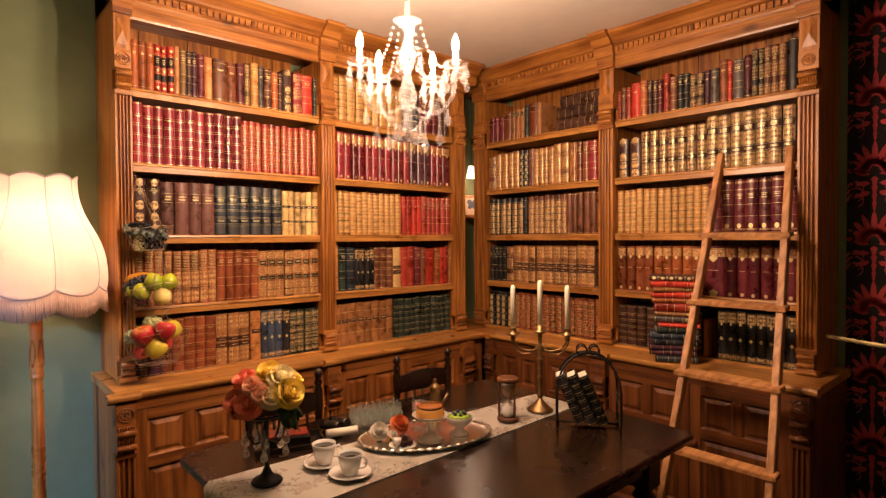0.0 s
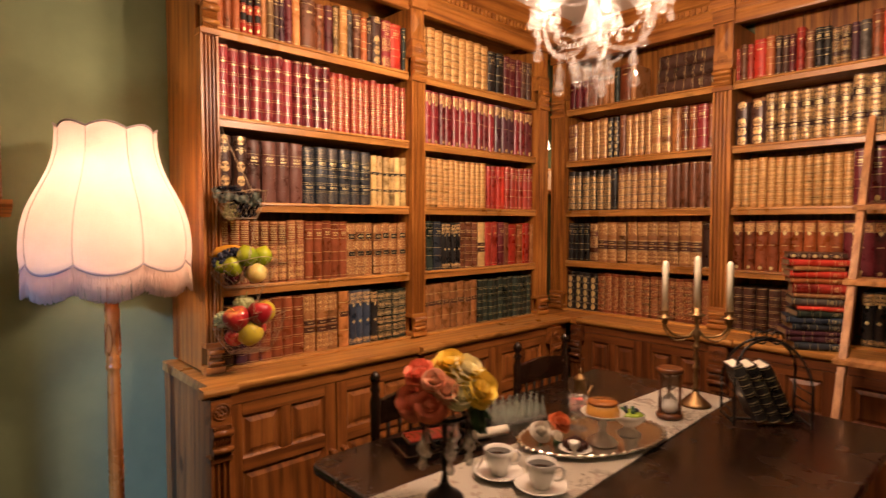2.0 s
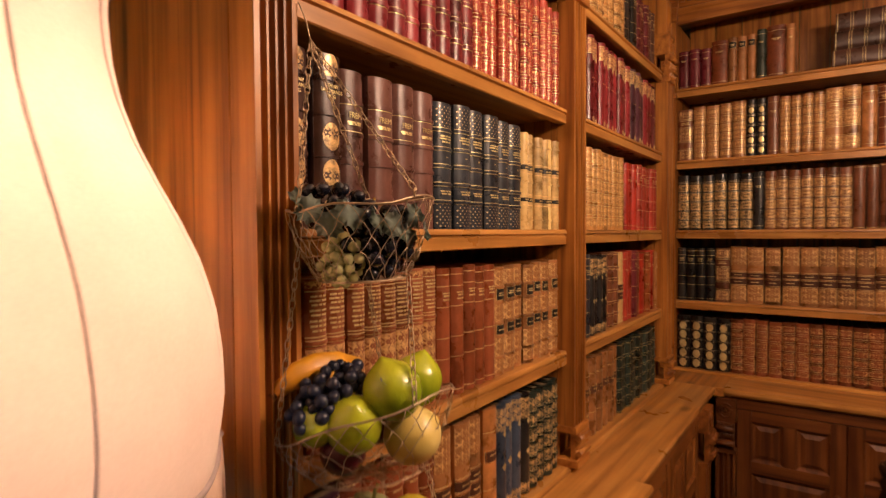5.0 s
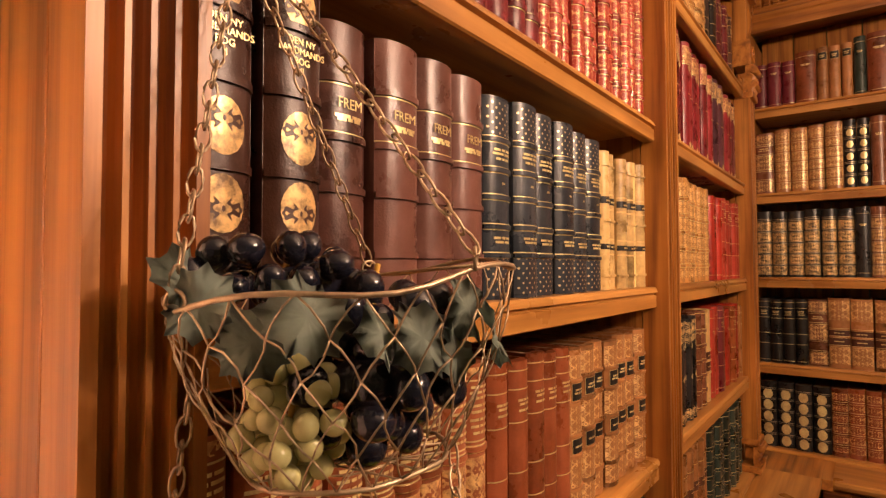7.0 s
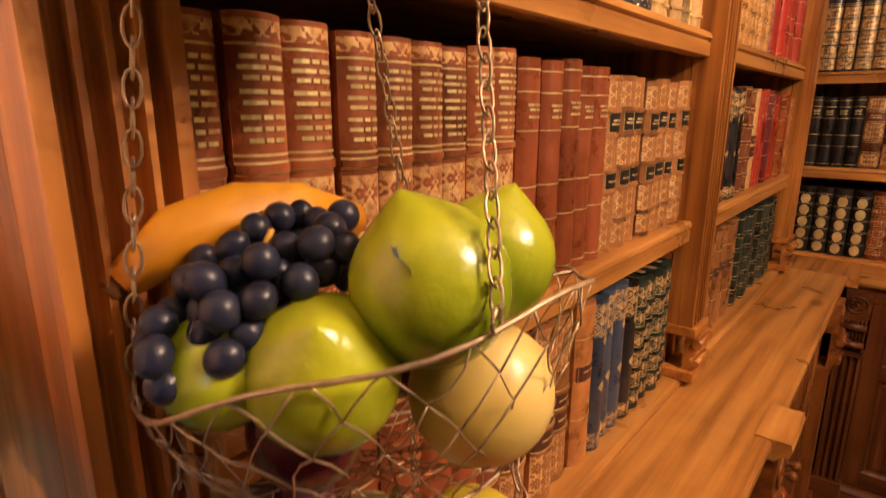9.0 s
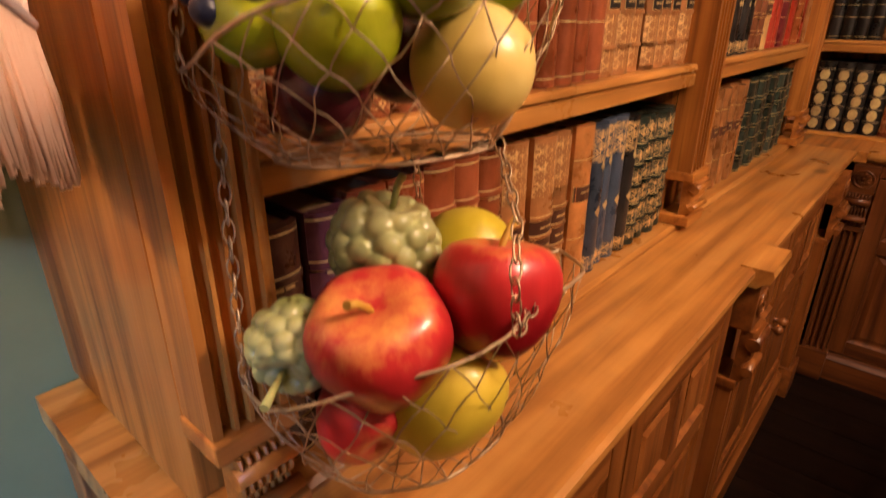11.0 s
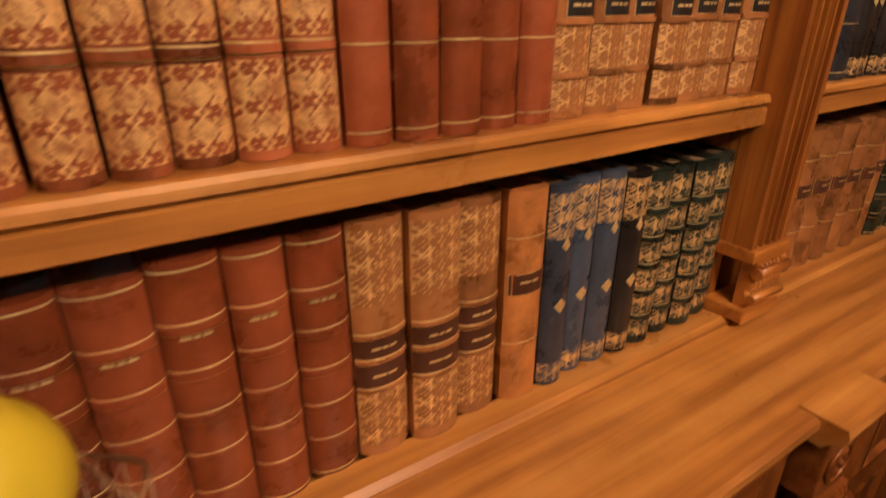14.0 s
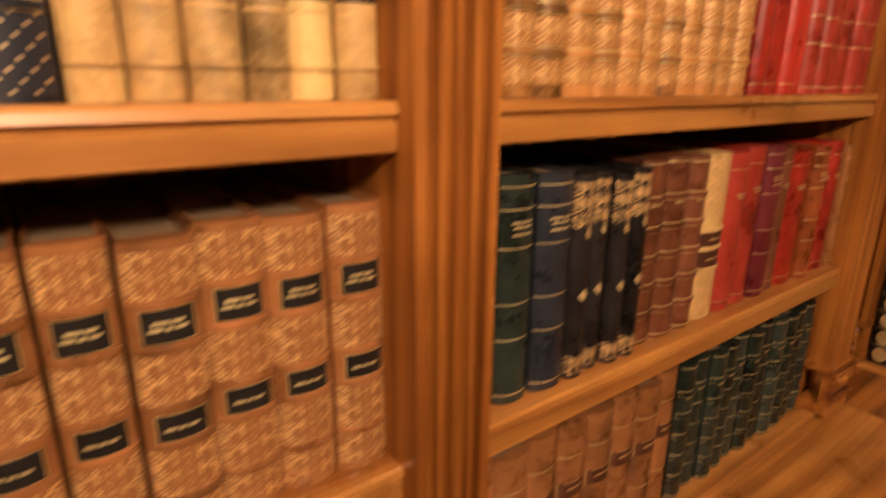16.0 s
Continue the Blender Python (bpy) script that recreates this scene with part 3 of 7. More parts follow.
def tooled(col, cover, cell):
    """Leather tooled with mirrored gilt ornament."""
    key = ("T", col, cover, cell)
    if key in _cache:
        return _cache[key]
    c = LEATHER[col]
    m, nt, p = nodes_of("gilt tooling on " + KINDS[col] + " leather")
    tc = nt.nodes.new("ShaderNodeTexCoord")
    sp = nt.nodes.new("ShaderNodeSeparateXYZ")
    nt.links.new(tc.outputs["Object"], sp.inputs[0])
    ax = maths(nt, "ABSOLUTE", sp.outputs[0])
    pz = maths(nt, "PINGPONG", sp.outputs[2], cell)
    cv = nt.nodes.new("ShaderNodeCombineXYZ")
    nt.links.new(ax, cv.inputs[0])
    nt.links.new(pz, cv.inputs[2])
    orn = noise_tex(nt, cv.outputs[0], 0.95 / cell * 1.6, 2.0, 0.5, 1.4)
    ringv = maths(nt, "SINE", maths(nt, "MULTIPLY", maths(nt, "ADD", ax, pz), 2 * math.pi / (cell * 0.55)))
    f = maths(nt, "ADD", orn, maths(nt, "MULTIPLY", ringv, 0.07))
    t = 0.5 + (0.5 - cover) * 0.32
    mask = ramp(nt, f, [(t - 0.02, (0, 0, 0)), (t + 0.02, (1, 1, 1))])
    worn = ramp(nt, noise_tex(nt, coords(nt), 70, 5, 0.7), [(0.36, (0.15,) * 3), (0.60, (1, 1, 1))])
    fac = maths(nt, "MULTIPLY", mask, worn)
    nt.links.new(mixed(nt, fac, c, (0.86, 0.58, 0.25)), p.inputs["Base Color"])
    nt.links.new(maths(nt, "MULTIPLY", fac, 0.45), p.inputs["Metallic"])
    nt.links.new(ramp(nt, fac, [(0, (0.34,) * 3), (1, (0.32,) * 3)]), p.inputs["Roughness"])
    bump(nt, p, mask, 0.45, 0.0008)
    _cache[key] = m
    return m


def dotted(col):
    key = ("D", col)
    if key in _cache:
        return _cache[key]
    m, nt, p = nodes_of("leather stamped with gilt dots")
    tc = nt.nodes.new("ShaderNodeTexCoord")
    sp = nt.nodes.new("ShaderNodeSeparateXYZ")
    nt.links.new(tc.outputs["Object"], sp.inputs[0])
    s = 0.0062
    u = maths(nt, "ADD", sp.outputs[0], sp.outputs[2])
    w = maths(nt, "SUBTRACT", sp.outputs[2], sp.outputs[0])
    d = maths(nt, "ADD", maths(nt, "POWER", maths(nt, "PINGPONG", u, s), 2.0), maths(nt, "POWER", maths(nt, "PINGPONG", w, s), 2.0))
    mask = maths(nt, "LESS_THAN", d, (0.0021) ** 2)
    nt.links.new(mixed(nt, mask, LEATHER[col], (0.80, 0.62, 0.34)), p.inputs["Base Color"])
    nt.links.new(maths(nt, "MULTIPLY", mask, 0.7), p.inputs["Metallic"])
    p.inputs["Roughness"].default_value = 0.36
    _cache[key] = m
    return m


LABEL_BLACK = plain("black title label", (0.014, 0.012, 0.010), 0.45, var=0.3, scale=120)
LABEL_BROWN = plain("brown title label", (0.075, 0.028, 0.016), 0.45, var=0.3, scale=120)
WHITE_GILT = plain("pale gilt", (0.68, 0.56, 0.36), 0.45, 0.7, var=0.2, scale=200)


def even_bands(zs, gilt=True, w=0.007):
    out = []
    for z in zs:
        if gilt:
            out += [(z - w - 0.0016, z - w, "G"), (z - w, z + w, "R"), (z + w, z + w + 0.0016, "G")]
        else:
            out.append((z - w, z + w, "R"))
    return out


def spine_plan(style, H):
    """What runs up a spine: rows (z0, z1, kind), bars (z, width share) and marks (z, radius share, sides)."""
    rows, bars, marks, patches = [], [], [], []
    h = lambda f: f * H
    if style in ("bands5", "giltc", "ornate", "bands4"):
        n = 5 if style != "bands4" else 4
        zs = [h(0.08 + 0.84 * (k + 0.55) / (n + 0.35)) for k in range(n)]
        if style == "ornate":
            edges = [h(0.02)] + zs + [h(0.98)]
            for a, b in zip(edges, edges[1:]):
                rows.append((a + 0.007, b - 0.007, "P"))
            rows += even_bands(zs, True, 0.0035)
        elif style == "giltc":
            rows += even_bands(zs, True, 0.0032)
            edges = [h(0.03)] + zs + [h(0.97)]
            for a, b in zip(edges, edges[1:]):
                rows.append((a + 0.009, b - 0.009, "P"))
        else:
            rows += even_bands(zs, style == "bands5", 0.0036)
            rows += [(h(0.015), h(0.022), "G"), (h(0.972), h(0.98), "G")]
            if style == "bands5":
                bars += [(h(0.80), 0.55), (h(0.78), 0.42), (h(0.765), 0.5)]
    elif style == "encyc":
        rows += [(h(0.03), h(0.27), "P"), (h(0.325), h(0.60), "P"), (h(0.945), h(0.985), "P")] + even_bands([h(0.298), h(0.635)], True, 0.003) + [(h(0.665), h(0.672), "G"), (h(0.925), h(0.932), "G")]
        bars += [(h(f), w) for f, w in ((0.90, 0.76), (0.876, 0.82), (0.852, 0.70), (0.82, 0.80), (0.794, 0.74), (0.76, 0.82), (0.732, 0.78), (0.704, 0.66))]
    elif style == "med":
        rows += even_bands([h(0.22), h(0.42), h(0.66), h(0.86)], False, 0.003)
        marks += [(h(0.11), 0.31, 18), (h(0.32), 0.31, 18), (h(0.53), 0.31, 18), (h(0.93), 0.28, 18)]
    elif style == "frem":
        rows += even_bands([h(0.20), h(0.42), h(0.60), h(0.80)], False, 0.003)
        rows += [(h(0.615), h(0.619), "G"), (h(0.781), h(0.785), "G")]
        bars += [(h(0.675), 0.58), (h(0.663), 0.5)]
    elif style == "dots":
        rows += [(h(0.02), h(0.20), "P"), (h(0.80), h(0.985), "P")]
        rows += even_bands([h(0.215), h(0.355), h(0.50), h(0.635), h(0.785)], True, 0.0028)
        bars += [(h(0.735), 0.6), (h(0.715), 0.66), (h(0.69), 0.5), (h(0.57), 0.12), (h(0.30), 0.62), (h(0.28), 0.55)]
    elif style == "creamb":
        rows += even_bands([h(0.10), h(0.5), h(0.9)], False, 0.002)
        rows += [(h(0.29), h(0.33), "K"), (h(0.62), h(0.67), "K"), (h(0.25), h(0.262), "P"), (h(0.36), h(0.372), "P"), (h(0.58), h(0.592), "P"), (h(0.69), h(0.702), "P")]
        bars += [(h(0.64), 0.5), (h(0.31), 0.5)]
    elif style == "label2":
        rows += [(h(0.03), h(0.155), "P"), (h(0.18), h(0.35), "P"), (h(0.50), h(0.66), "P"), (h(0.83), h(0.97), "P")]
        patches += [(h(0.378), h(0.468), 0.72), (h(0.695), h(0.80), 0.72)]
        rows += even_bands([h(0.167), h(0.362), h(0.485), h(0.675), h(0.815)], False, 0.0026)
        bars += [(h(0.76), 0.45), (h(0.74), 0.55), (h(0.42), 0.5)]
    elif style == "wornlab":
        rows += [(h(0.05), h(0.30), "P"), (h(0.33), h(0.43), "K"), (h(0.46), h(0.54), "K"), (h(0.68), h(0.97), "P")]
        rows += even_bands([h(0.315), h(0.445), h(0.555)], True, 0.002)
        bars += [(h(0.5), 0.5), (h(0.38), 0.5)]
    elif style == "onelab":
        patches += [(h(0.54), h(0.64), 0.94)]
        rows += [(h(0.30), h(0.306), "G"), (h(0.80), h(0.806), "G")]
        bars += [(h(0.6), 0.5)]
    elif style == "toplab":
        patches += [(h(0.76), h(0.9), 0.8)]
        bars += [(h(0.84), 0.5), (h(0.81), 0.4)]
    elif style == "blacklab":
        rows += [(h(0.25), h(0.38), "K"), (h(0.55), h(0.76), "K")] + even_bands([h(0.22), h(0.41), h(0.52), h(0.79)], True, 0.0022)
        marks += [(h(0.1), 0.25, 6), (h(0.465), 0.25, 6), (h(0.9), 0.25, 6)]
        bars += [(h(0.70), 0.5), (h(0.66), 0.6), (h(0.62), 0.4)]
    elif style == "lines":
        rows += [(h(f), h(f) + 0.0016, "G") for f in (0.04, 0.30, 0.46, 0.70, 0.86, 0.95)]
        bars += [(h(0.81), 0.6), (h(0.79), 0.5), (h(0.76), 0.55)]
    elif style == "lines2":
        rows += [(h(f), h(f) + 0.002, "G") for f in (0.04, 0.06, 0.30, 0.52, 0.80, 0.93, 0.95)]
        bars += [(h(0.72), 0.6), (h(0.69), 0.5), (h(0.645), 0.55)]
        marks += [(h(0.12), 0.2, 12)]
    elif style == "plain":
        rows += [(h(f), h(f) + 0.0012, "G") for f in (0.06, 0.90)]
        bars += [(h(0.75), 0.5), (h(0.73), 0.35)]
    elif style == "gilt":
        rows += [(h(0.03), h(0.2), "P"), (h(0.4), h(0.62), "P"), (h(0.82), h(0.97), "P")] + even_bands([h(0.22), h(0.38), h(0.64), h(0.8)], True, 0.0022)
        bars += [(h(0.74), 0.5), (h(0.71), 0.6)]
    elif style == "topgold":
        rows += [(h(0.80), h(0.95), "P"), (h(0.79), h(0.797), "G"), (h(0.952), h(0.958), "G")]
        marks += [(h(0.745), 0.14, 4), (h(0.765), 0.2, 4), (h(0.06), 0.2, 5)]
        bars += [(h(0.52), 0.5)]
    elif style == "drip":
        rows += [(h(0.76), h(0.97), "P"), (h(0.02), h(0.12), "P")]
        marks += [(h(0.43), 0.24, 4), (h(0.74), 0.2, 3), (h(0.72), 0.12, 4)]
    elif style == "ornpanel":
        rows += [(h(0.02), h(0.24), "P"), (h(0.40), h(0.62), "P"), (h(0.80), h(0.985), "P")] + even_bands([h(0.255), h(0.385), h(0.635), h(0.785)], True, 0.002)
        bars += [(h(f), 0.66) for f in (0.74, 0.72, 0.70, 0.68, 0.33, 0.31)]
    elif style == "spots":
        rows += even_bands([h(0.19), h(0.37), h(0.55), h(0.73), h(0.89)], True, 0.0018)
        marks += [(h(f), 0.3, 10) for f in (0.1, 0.28, 0.46, 0.64, 0.81)]
    elif style == "white":
        rows += [(h(a), h(a + 0.13), "P") for a in (0.03, 0.2, 0.37, 0.54, 0.71)] + even_bands([h(f) for f in (0.18, 0.35, 0.52, 0.69, 0.87)], True, 0.0022)
    rows = sorted(r for r in rows if r[1] > r[0])
    full, z = [], 0.0
    for a, b, k in rows:
        a, b = max(a, z), min(b, H)
        if b <= a + 1e-5:
            continue
        if a > z + 1e-5:
            full.append((z, a, "L"))
        full.append((a, b, k))
        z = b
    if z < H:
        full.append((z, H, "L"))
    return full, bars, marks, patches


OFFSET = {"L": 0.0, "R": -0.0026, "G": -0.0006, "P": -0.0001, "K": -0.0004}
SLOT = {"L": 0, "R": 0, "G": 1, "P": 2, "K": 3}
COVER = {"ornate": (0.62, 0.011), "encyc": (0.74, 0.013), "giltc": (0.40, 0.009), "label2": (0.36, 0.008), "wornlab": (0.45, 0.012), "gilt": (0.55, 0.008), "topgold": (0.75, 0.006), "drip": (0.70, 0.010),
         "ornpanel": (0.68, 0.012), "white": (0.7, 0.007), "creamb": (0.5, 0.004), "spots": (0.5, 0.01)}


def book_meshes(T, H, D, col, style):
    rows, bars, marks, patches = spine_plan(style, H)
    bm = B()
    bulge, nc = min(0.012, 0.34 * T), 11
    # rounded spine
    curve = lambda a: bulge * (1 - math.sqrt(max(0.0, 1 - 0.96 * a * a))) * 1.2
    prev = None
    cs = [-1 + 2 * k / (nc - 1) for k in range(nc)]
    for z0, z1, k in rows:
        lo = [bm.verts.new((a * T / 2, curve(a) + OFFSET[k] + 0.0024, z0)) for a in cs]
        hi = [bm.verts.new((a * T / 2, curve(a) + OFFSET[k] + 0.0024, z1)) for a in cs]
        for i in range(nc - 1):
            f = bm.faces.new((lo[i], lo[i + 1], hi[i + 1], hi[i]))
            f.material_index, f.smooth = SLOT[k], True
        if prev:
            for i in range(nc - 1):
                bm.faces.new((prev[i], prev[i + 1], lo[i + 1], lo[i])).material_index = 0
                for pair in ((prev[i], prev[i + 1]), (lo[i], lo[i + 1])):
                    e = bm.edges.get(pair)
                    if e:
                        e.smooth = False
        prev = hi
    y0 = curve(1) + 0.0024
    # head cap behind the spine, boards
    for zc in (0.0, H):
        ring = [bm.verts.new((a * T / 2, curve(a) + 0.0024, zc)) for a in cs] + [bm.verts.new((s * T / 2, y0 + 0.004, zc)) for s in (1, -1)]
        bm.faces.new(ring)
    for s in (-1, 1):
        xa, xb = sorted((s * T / 2, s * (T / 2 - 0.003)))
        box(bm, xa, y0 - 0.0005, 0, xb, D, H)
    gm = B()
    on = lambda x, d: curve(2 * x / T) + 0.0024 - d
    for z0, z1, share in patches:
        w = share * T / 2
        for q, d, slot in ((w, 0.0004, 1), (w - 0.0006, 0.0007, 2)):
            e = 0.0 if slot == 1 else 0.0006
            vs = [(gm.verts.new((q * a, on(q * a, d), z0 + e)), gm.verts.new((q * a, on(q * a, d), z1 - e))) for a in (-1, -0.6, -0.2, 0.2, 0.6, 1)]
            for p, s in zip(vs, vs[1:]):
                gm.faces.new((p[0], s[0], s[1], p[1])).material_index = 0 if slot == 1 else 1
    for z, share in bars:
        w = share * T / 2
        cuts = (-1, -0.22, 0.3, 1) if int(z * 3000) % 2 else (-1, 0.12, 1)
        for a, b in zip(cuts, cuts[1:]):
            xs = [w * (a + (b - a - 0.12) * k / 2) for k in range(3)]
            vs = [(gm.verts.new((x, on(x, 0.0011), z - 0.0015)), gm.verts.new((x, on(x, 0.0011), z + 0.0015))) for x in xs]
            for p, q in zip(vs, vs[1:]):
                gm.faces.new((p[0], q[0], q[1], p[1])).material_index = 0
    for z, share, sides in marks:
        r = share * T
        c = gm.verts.new((0, 0.0012, z))
        ring = []
        for k in range(sides):
            a = 2 * math.pi * k / sides + math.pi / 2
            x = r * math.cos(a)
            ring.append(gm.verts.new((x, curve(2 * x / T) + 0.0018, z + r * math.sin(a) * (1.15 if sides > 8 else 1))))
        for k in range(sides):
            f = gm.faces.new((c, ring[k], ring[(k + 1) % sides]))
            f.material_index, f.smooth = 2 if sides > 16 else 0, True
    bmesh.ops.recalc_face_normals(bm, faces=bm.faces)
    me = bpy.data.meshes.new("book")
    bm.to_mesh(me)
    bm.free()
    cov, cell = COVER.get(style, (0.5, 0.01))
    pattern = dotted(col) if style == "dots" else tooled(col, cov, cell)
    lab = LABEL_BLACK if style in ("label2", "blacklab", "creamb", "toplab") else LABEL_BROWN
    for m in (leather(col), WHITE_GILT if style in ("white", "spots") else GOLD, pattern, lab):
        me.materials.append(m)
    bm = box(B(), -T / 2 + 0.003, y0 + 0.002, 0.003, T / 2 - 0.003, D - 0.004, H - 0.005)
    pg = bpy.data.meshes.new("page_block")
    bm.to_mesh(pg)
    bm.free()
    pg.materials.append(PAGES)
    if not gm.verts:
        gm.free()
        return me, pg, None
    bmesh.ops.recalc_face_normals(gm, faces=gm.faces)
    gd = bpy.data.meshes.new("gilding")
    gm.to_mesh(gd)
    gm.free()
    for q in (GOLD, lab, tooled(col, 0.92, 0.016)):
        gd.materials.append(q)
    return me, pg, gd


def text_mesh(word, size, material, depth=0.0003):
    cu = bpy.data.curves.new("lettering", "FONT")
    cu.body, cu.size, cu.extrude, cu.align_x, cu.resolution_u = word, size, depth, "CENTER", 3
    ob = new("lettering", cu)
    me = bpy.data.meshes.new_from_object(ob)
    bpy.data.objects.remove(ob)
    me.materials.append(material)
    return me


FREM = text_mesh("FREM", 0.0135, GOLD)
LANDMAND = text_mesh("DEN NY\nLANDMANDS\nBOG\nII", 0.0078, GOLD)
STYLE_WORDS = {
    "bands5": "with raised bands and gilt lines", "giltc": "with gilt tooled panels", "ornate": "covered in gilt ornament", "encyc": "with gilt title and ornament panels", "bands4": "with raised bands",
    "med": "with gilt medallions down the spine", "frem": "with gilt lettering and raised bands", "dots": "stamped with gilt dots", "creamb": "with dark banded labels",
    "label2": "with two black labels", "wornlab": "with worn gilt and labels", "onelab": "with one brown label", "toplab": "with a small black label",
    "blacklab": "with black labels", "lines": "with thin gilt lines", "lines2": "with gilt lines and lettering", "plain": "with a plain worn spine",
    "gilt": "with gilt panels", "topgold": "with a gilt panel at the head", "drip": "with gilt head and diamond", "ornpanel": "with three gilt panels",
    "spots": "with round gilt ornaments", "white": "with pale gilt panels"}
rng = random.Random(7)


def put_book(meshes, m, col, style, group):
    me, pg, gd = meshes
    b = new("book", me)
    b.matrix_basis = m
    tagged(b, KINDS[col] + " leather book " + STYLE_WORDS[style] + ", shelved", "book", group)
    linked("page_block", pg, b, Matrix())
    if gd:
        tagged(linked("gilding", gd, b, Matrix()), kind="stuff")
    if style == "frem":
        linked("lettering", FREM, b, pose(0, 0.0017, 0.179, 90, 0, 0))
    if style == "med":
        linked("lettering", LANDMAND, b, pose(0, 0.0016, 0.212, 90, 0, 0))
    return b


ROW_BASE = {1: SHELF_Z[0], 2: SHELF_Z[1], 3: SHELF_Z[2], 4: SHELF_Z[3], 5: COUNTER + 0.012}


def fill_shelf(case, row, start, sets):
    """Sets of alike volumes from the left: count, where the set ends, height, colour, spine."""
    u = start + 0.002
    for n, end, H, col, style in sets:
        if n == 0:
            u = end
            continue
        T = (end - u) / n
        meshes = book_meshes(T - 0.0009, H, 0.19 if H < 0.23 else 0.26, col, style)
        for k in range(n):
            inset = 0.016 + rng.uniform(-0.004, 0.009) + (0.004 if row == 1 else 0)
            local = pose(u + (k + 0.5) * T, inset, ROW_BASE[row] + 0.0005, 0, 0, rng.uniform(-0.7, 0.7))
            thin = 1 - (rng.uniform(0.0, 0.035) if rng.random() < 0.75 else rng.uniform(0.05, 0.11))
            sc = Matrix.Diagonal((thin, 1, 1 + (rng.uniform(-0.018, 0.010) if n > 1 else 0), 1))
            put_book(meshes, (M_N if case == "N" else M_E) @ local @ sc, col, style, "books on the shelves")
        u = end


fill_shelf("N", 1, 0.073, [
    (3, 0.175, 0.225, "rust", "plain"), (3, 0.264, 0.225, "scarlet", "blacklab"), (1, 0.289, 0.235, "tan", "plain"),
    (1, 0.318, 0.225, "olive", "lines"), (1, 0.344, 0.22, "dkbrown", "lines"), (1, 0.372, 0.225, "plum", "lines"),
    (1, 0.408, 0.22, "maroon", "plain"), (1, 0.448, 0.215, "amber", "plain"), (1, 0.517, 0.215, "brown", "plain"), (1, 0.567, 0.21, "rust", "plain"),
    (1, 0.611, 0.215, "maroon", "plain"), (1, 0.64, 0.225, "olive", "gilt"), (1, 0.683, 0.23, "goldtan", "lines"),
    (1, 0.715, 0.225, "grey", "plain"), (1, 0.757, 0.215, "brown", "lines"), (1, 0.792, 0.205, "rust", "lines"),
    (1, 0.818, 0.205, "dkbrown", "lines"), (1, 0.881, 0.23, "dkbrown", "med"), (1, 0.936, 0.225, "crimson", "gilt"),
    (1, 1.003, 0.225, "scarlet", "lines"), (1, 1.025, 0.215, "dkgreen", "lines")])
fill_shelf("N", 2, 0.073, [
    (11, 0.589, 0.278, "crimson", "bands5"), (12, 1.024, 0.262, "red", "giltc")])
fill_shelf("N", 3, 0.073, [
    (2, 0.195, 0.262, "dkbrown", "med"), (4, 0.446, 0.255, "umber", "frem"), (6, 0.81, 0.25, "navy", "dots"), (6, 1.025, 0.238, "cream", "creamb")])
fill_shelf("N", 4, 0.073, [
    (9, 0.452, 0.262, "oxblood", "encyc"), (5, 0.669, 0.26, "redbrown", "lines"), (7, 1.025, 0.25, "tan", "label2")])
fill_shelf("N", 5, 0.073, [
    (1, 0.134, 0.245, "dkbrown", "bands5"), (1, 0.185, 0.25, "plum", "bands5"), (5, 0.446, 0.262, "redbrown", "bands5"),
    (3, 0.622, 0.258, "tan", "wornlab"), (1, 0.677, 0.258, "amber", "onelab"), (3, 0.803, 0.255, "blue", "drip"), (1, 0.844, 0.25, "black", "drip"),
    (4, 1.025, 0.245, "dkgreen", "ornate")])
fill_shelf("N", 1, 1.113, [
    (9, 1.651, 0.26, "goldtan", "ornate"), (2, 1.784, 0.24, "black", "lines"), (3, 1.955, 0.235, "maroon", "lines"),
    (2, 2.057, 0.24, "dkbrown", "lines")])
fill_shelf("N", 2, 1.113, [
    (1, 1.154, 0.285, "red", "plain"), (11, 1.703, 0.278, "crimson", "topgold"), (3, 1.882, 0.272, "plum", "topgold"),
    (2, 1.989, 0.27, "crimson", "topgold"), (1, 2.057, 0.27, "maroon", "topgold")])
fill_shelf("N", 3, 1.113, [
    (12, 1.63, 0.258, "goldtan", "ornate"), (4, 1.8, 0.25, "scarlet", "plain"), (6, 2.057, 0.252, "red", "lines")])
fill_shelf("N", 4, 1.113, [
    (1, 1.162, 0.27, "tan", "ornate"), (1, 1.216, 0.26, "dkgreen", "lines"), (1, 1.272, 0.258, "navy", "lines"), (4, 1.412, 0.25, "black", "drip"),
    (3, 1.564, 0.258, "brown", "bands5"), (1, 1.627, 0.255, "cream", "wornlab"), (2, 1.735, 0.255, "red", "plain"),
    (1, 1.793, 0.255, "maroon", "lines"), (1, 1.835, 0.25, "brown", "plain"), (1, 1.907, 0.24, "scarlet", "plain"),
    (1, 1.959, 0.245, "rust", "lines"), (2, 2.037, 0.25, "scarlet", "plain"), (1, 2.057, 0.24, "tan", "plain")])
fill_shelf("N", 5, 1.113, [
    (8, 1.561, 0.25, "tan", "onelab"), (11, 2.056, 0.25, "dkgreen", "bands5")])
fill_shelf("E", 1, 0.105, [
    (3, 0.251, 0.18, "maroon", "plain"), (1, 0.32, 0.2, "redbrown", "plain"), (3, 0.434, 0.205, "tan", "toplab"),
    (1, 0.474, 0.22, "dkgreen", "plain"), (1, 0.548, 0.225, "redbrown", "plain"), (1, 0.581, 0.22, "tan", "plain")])
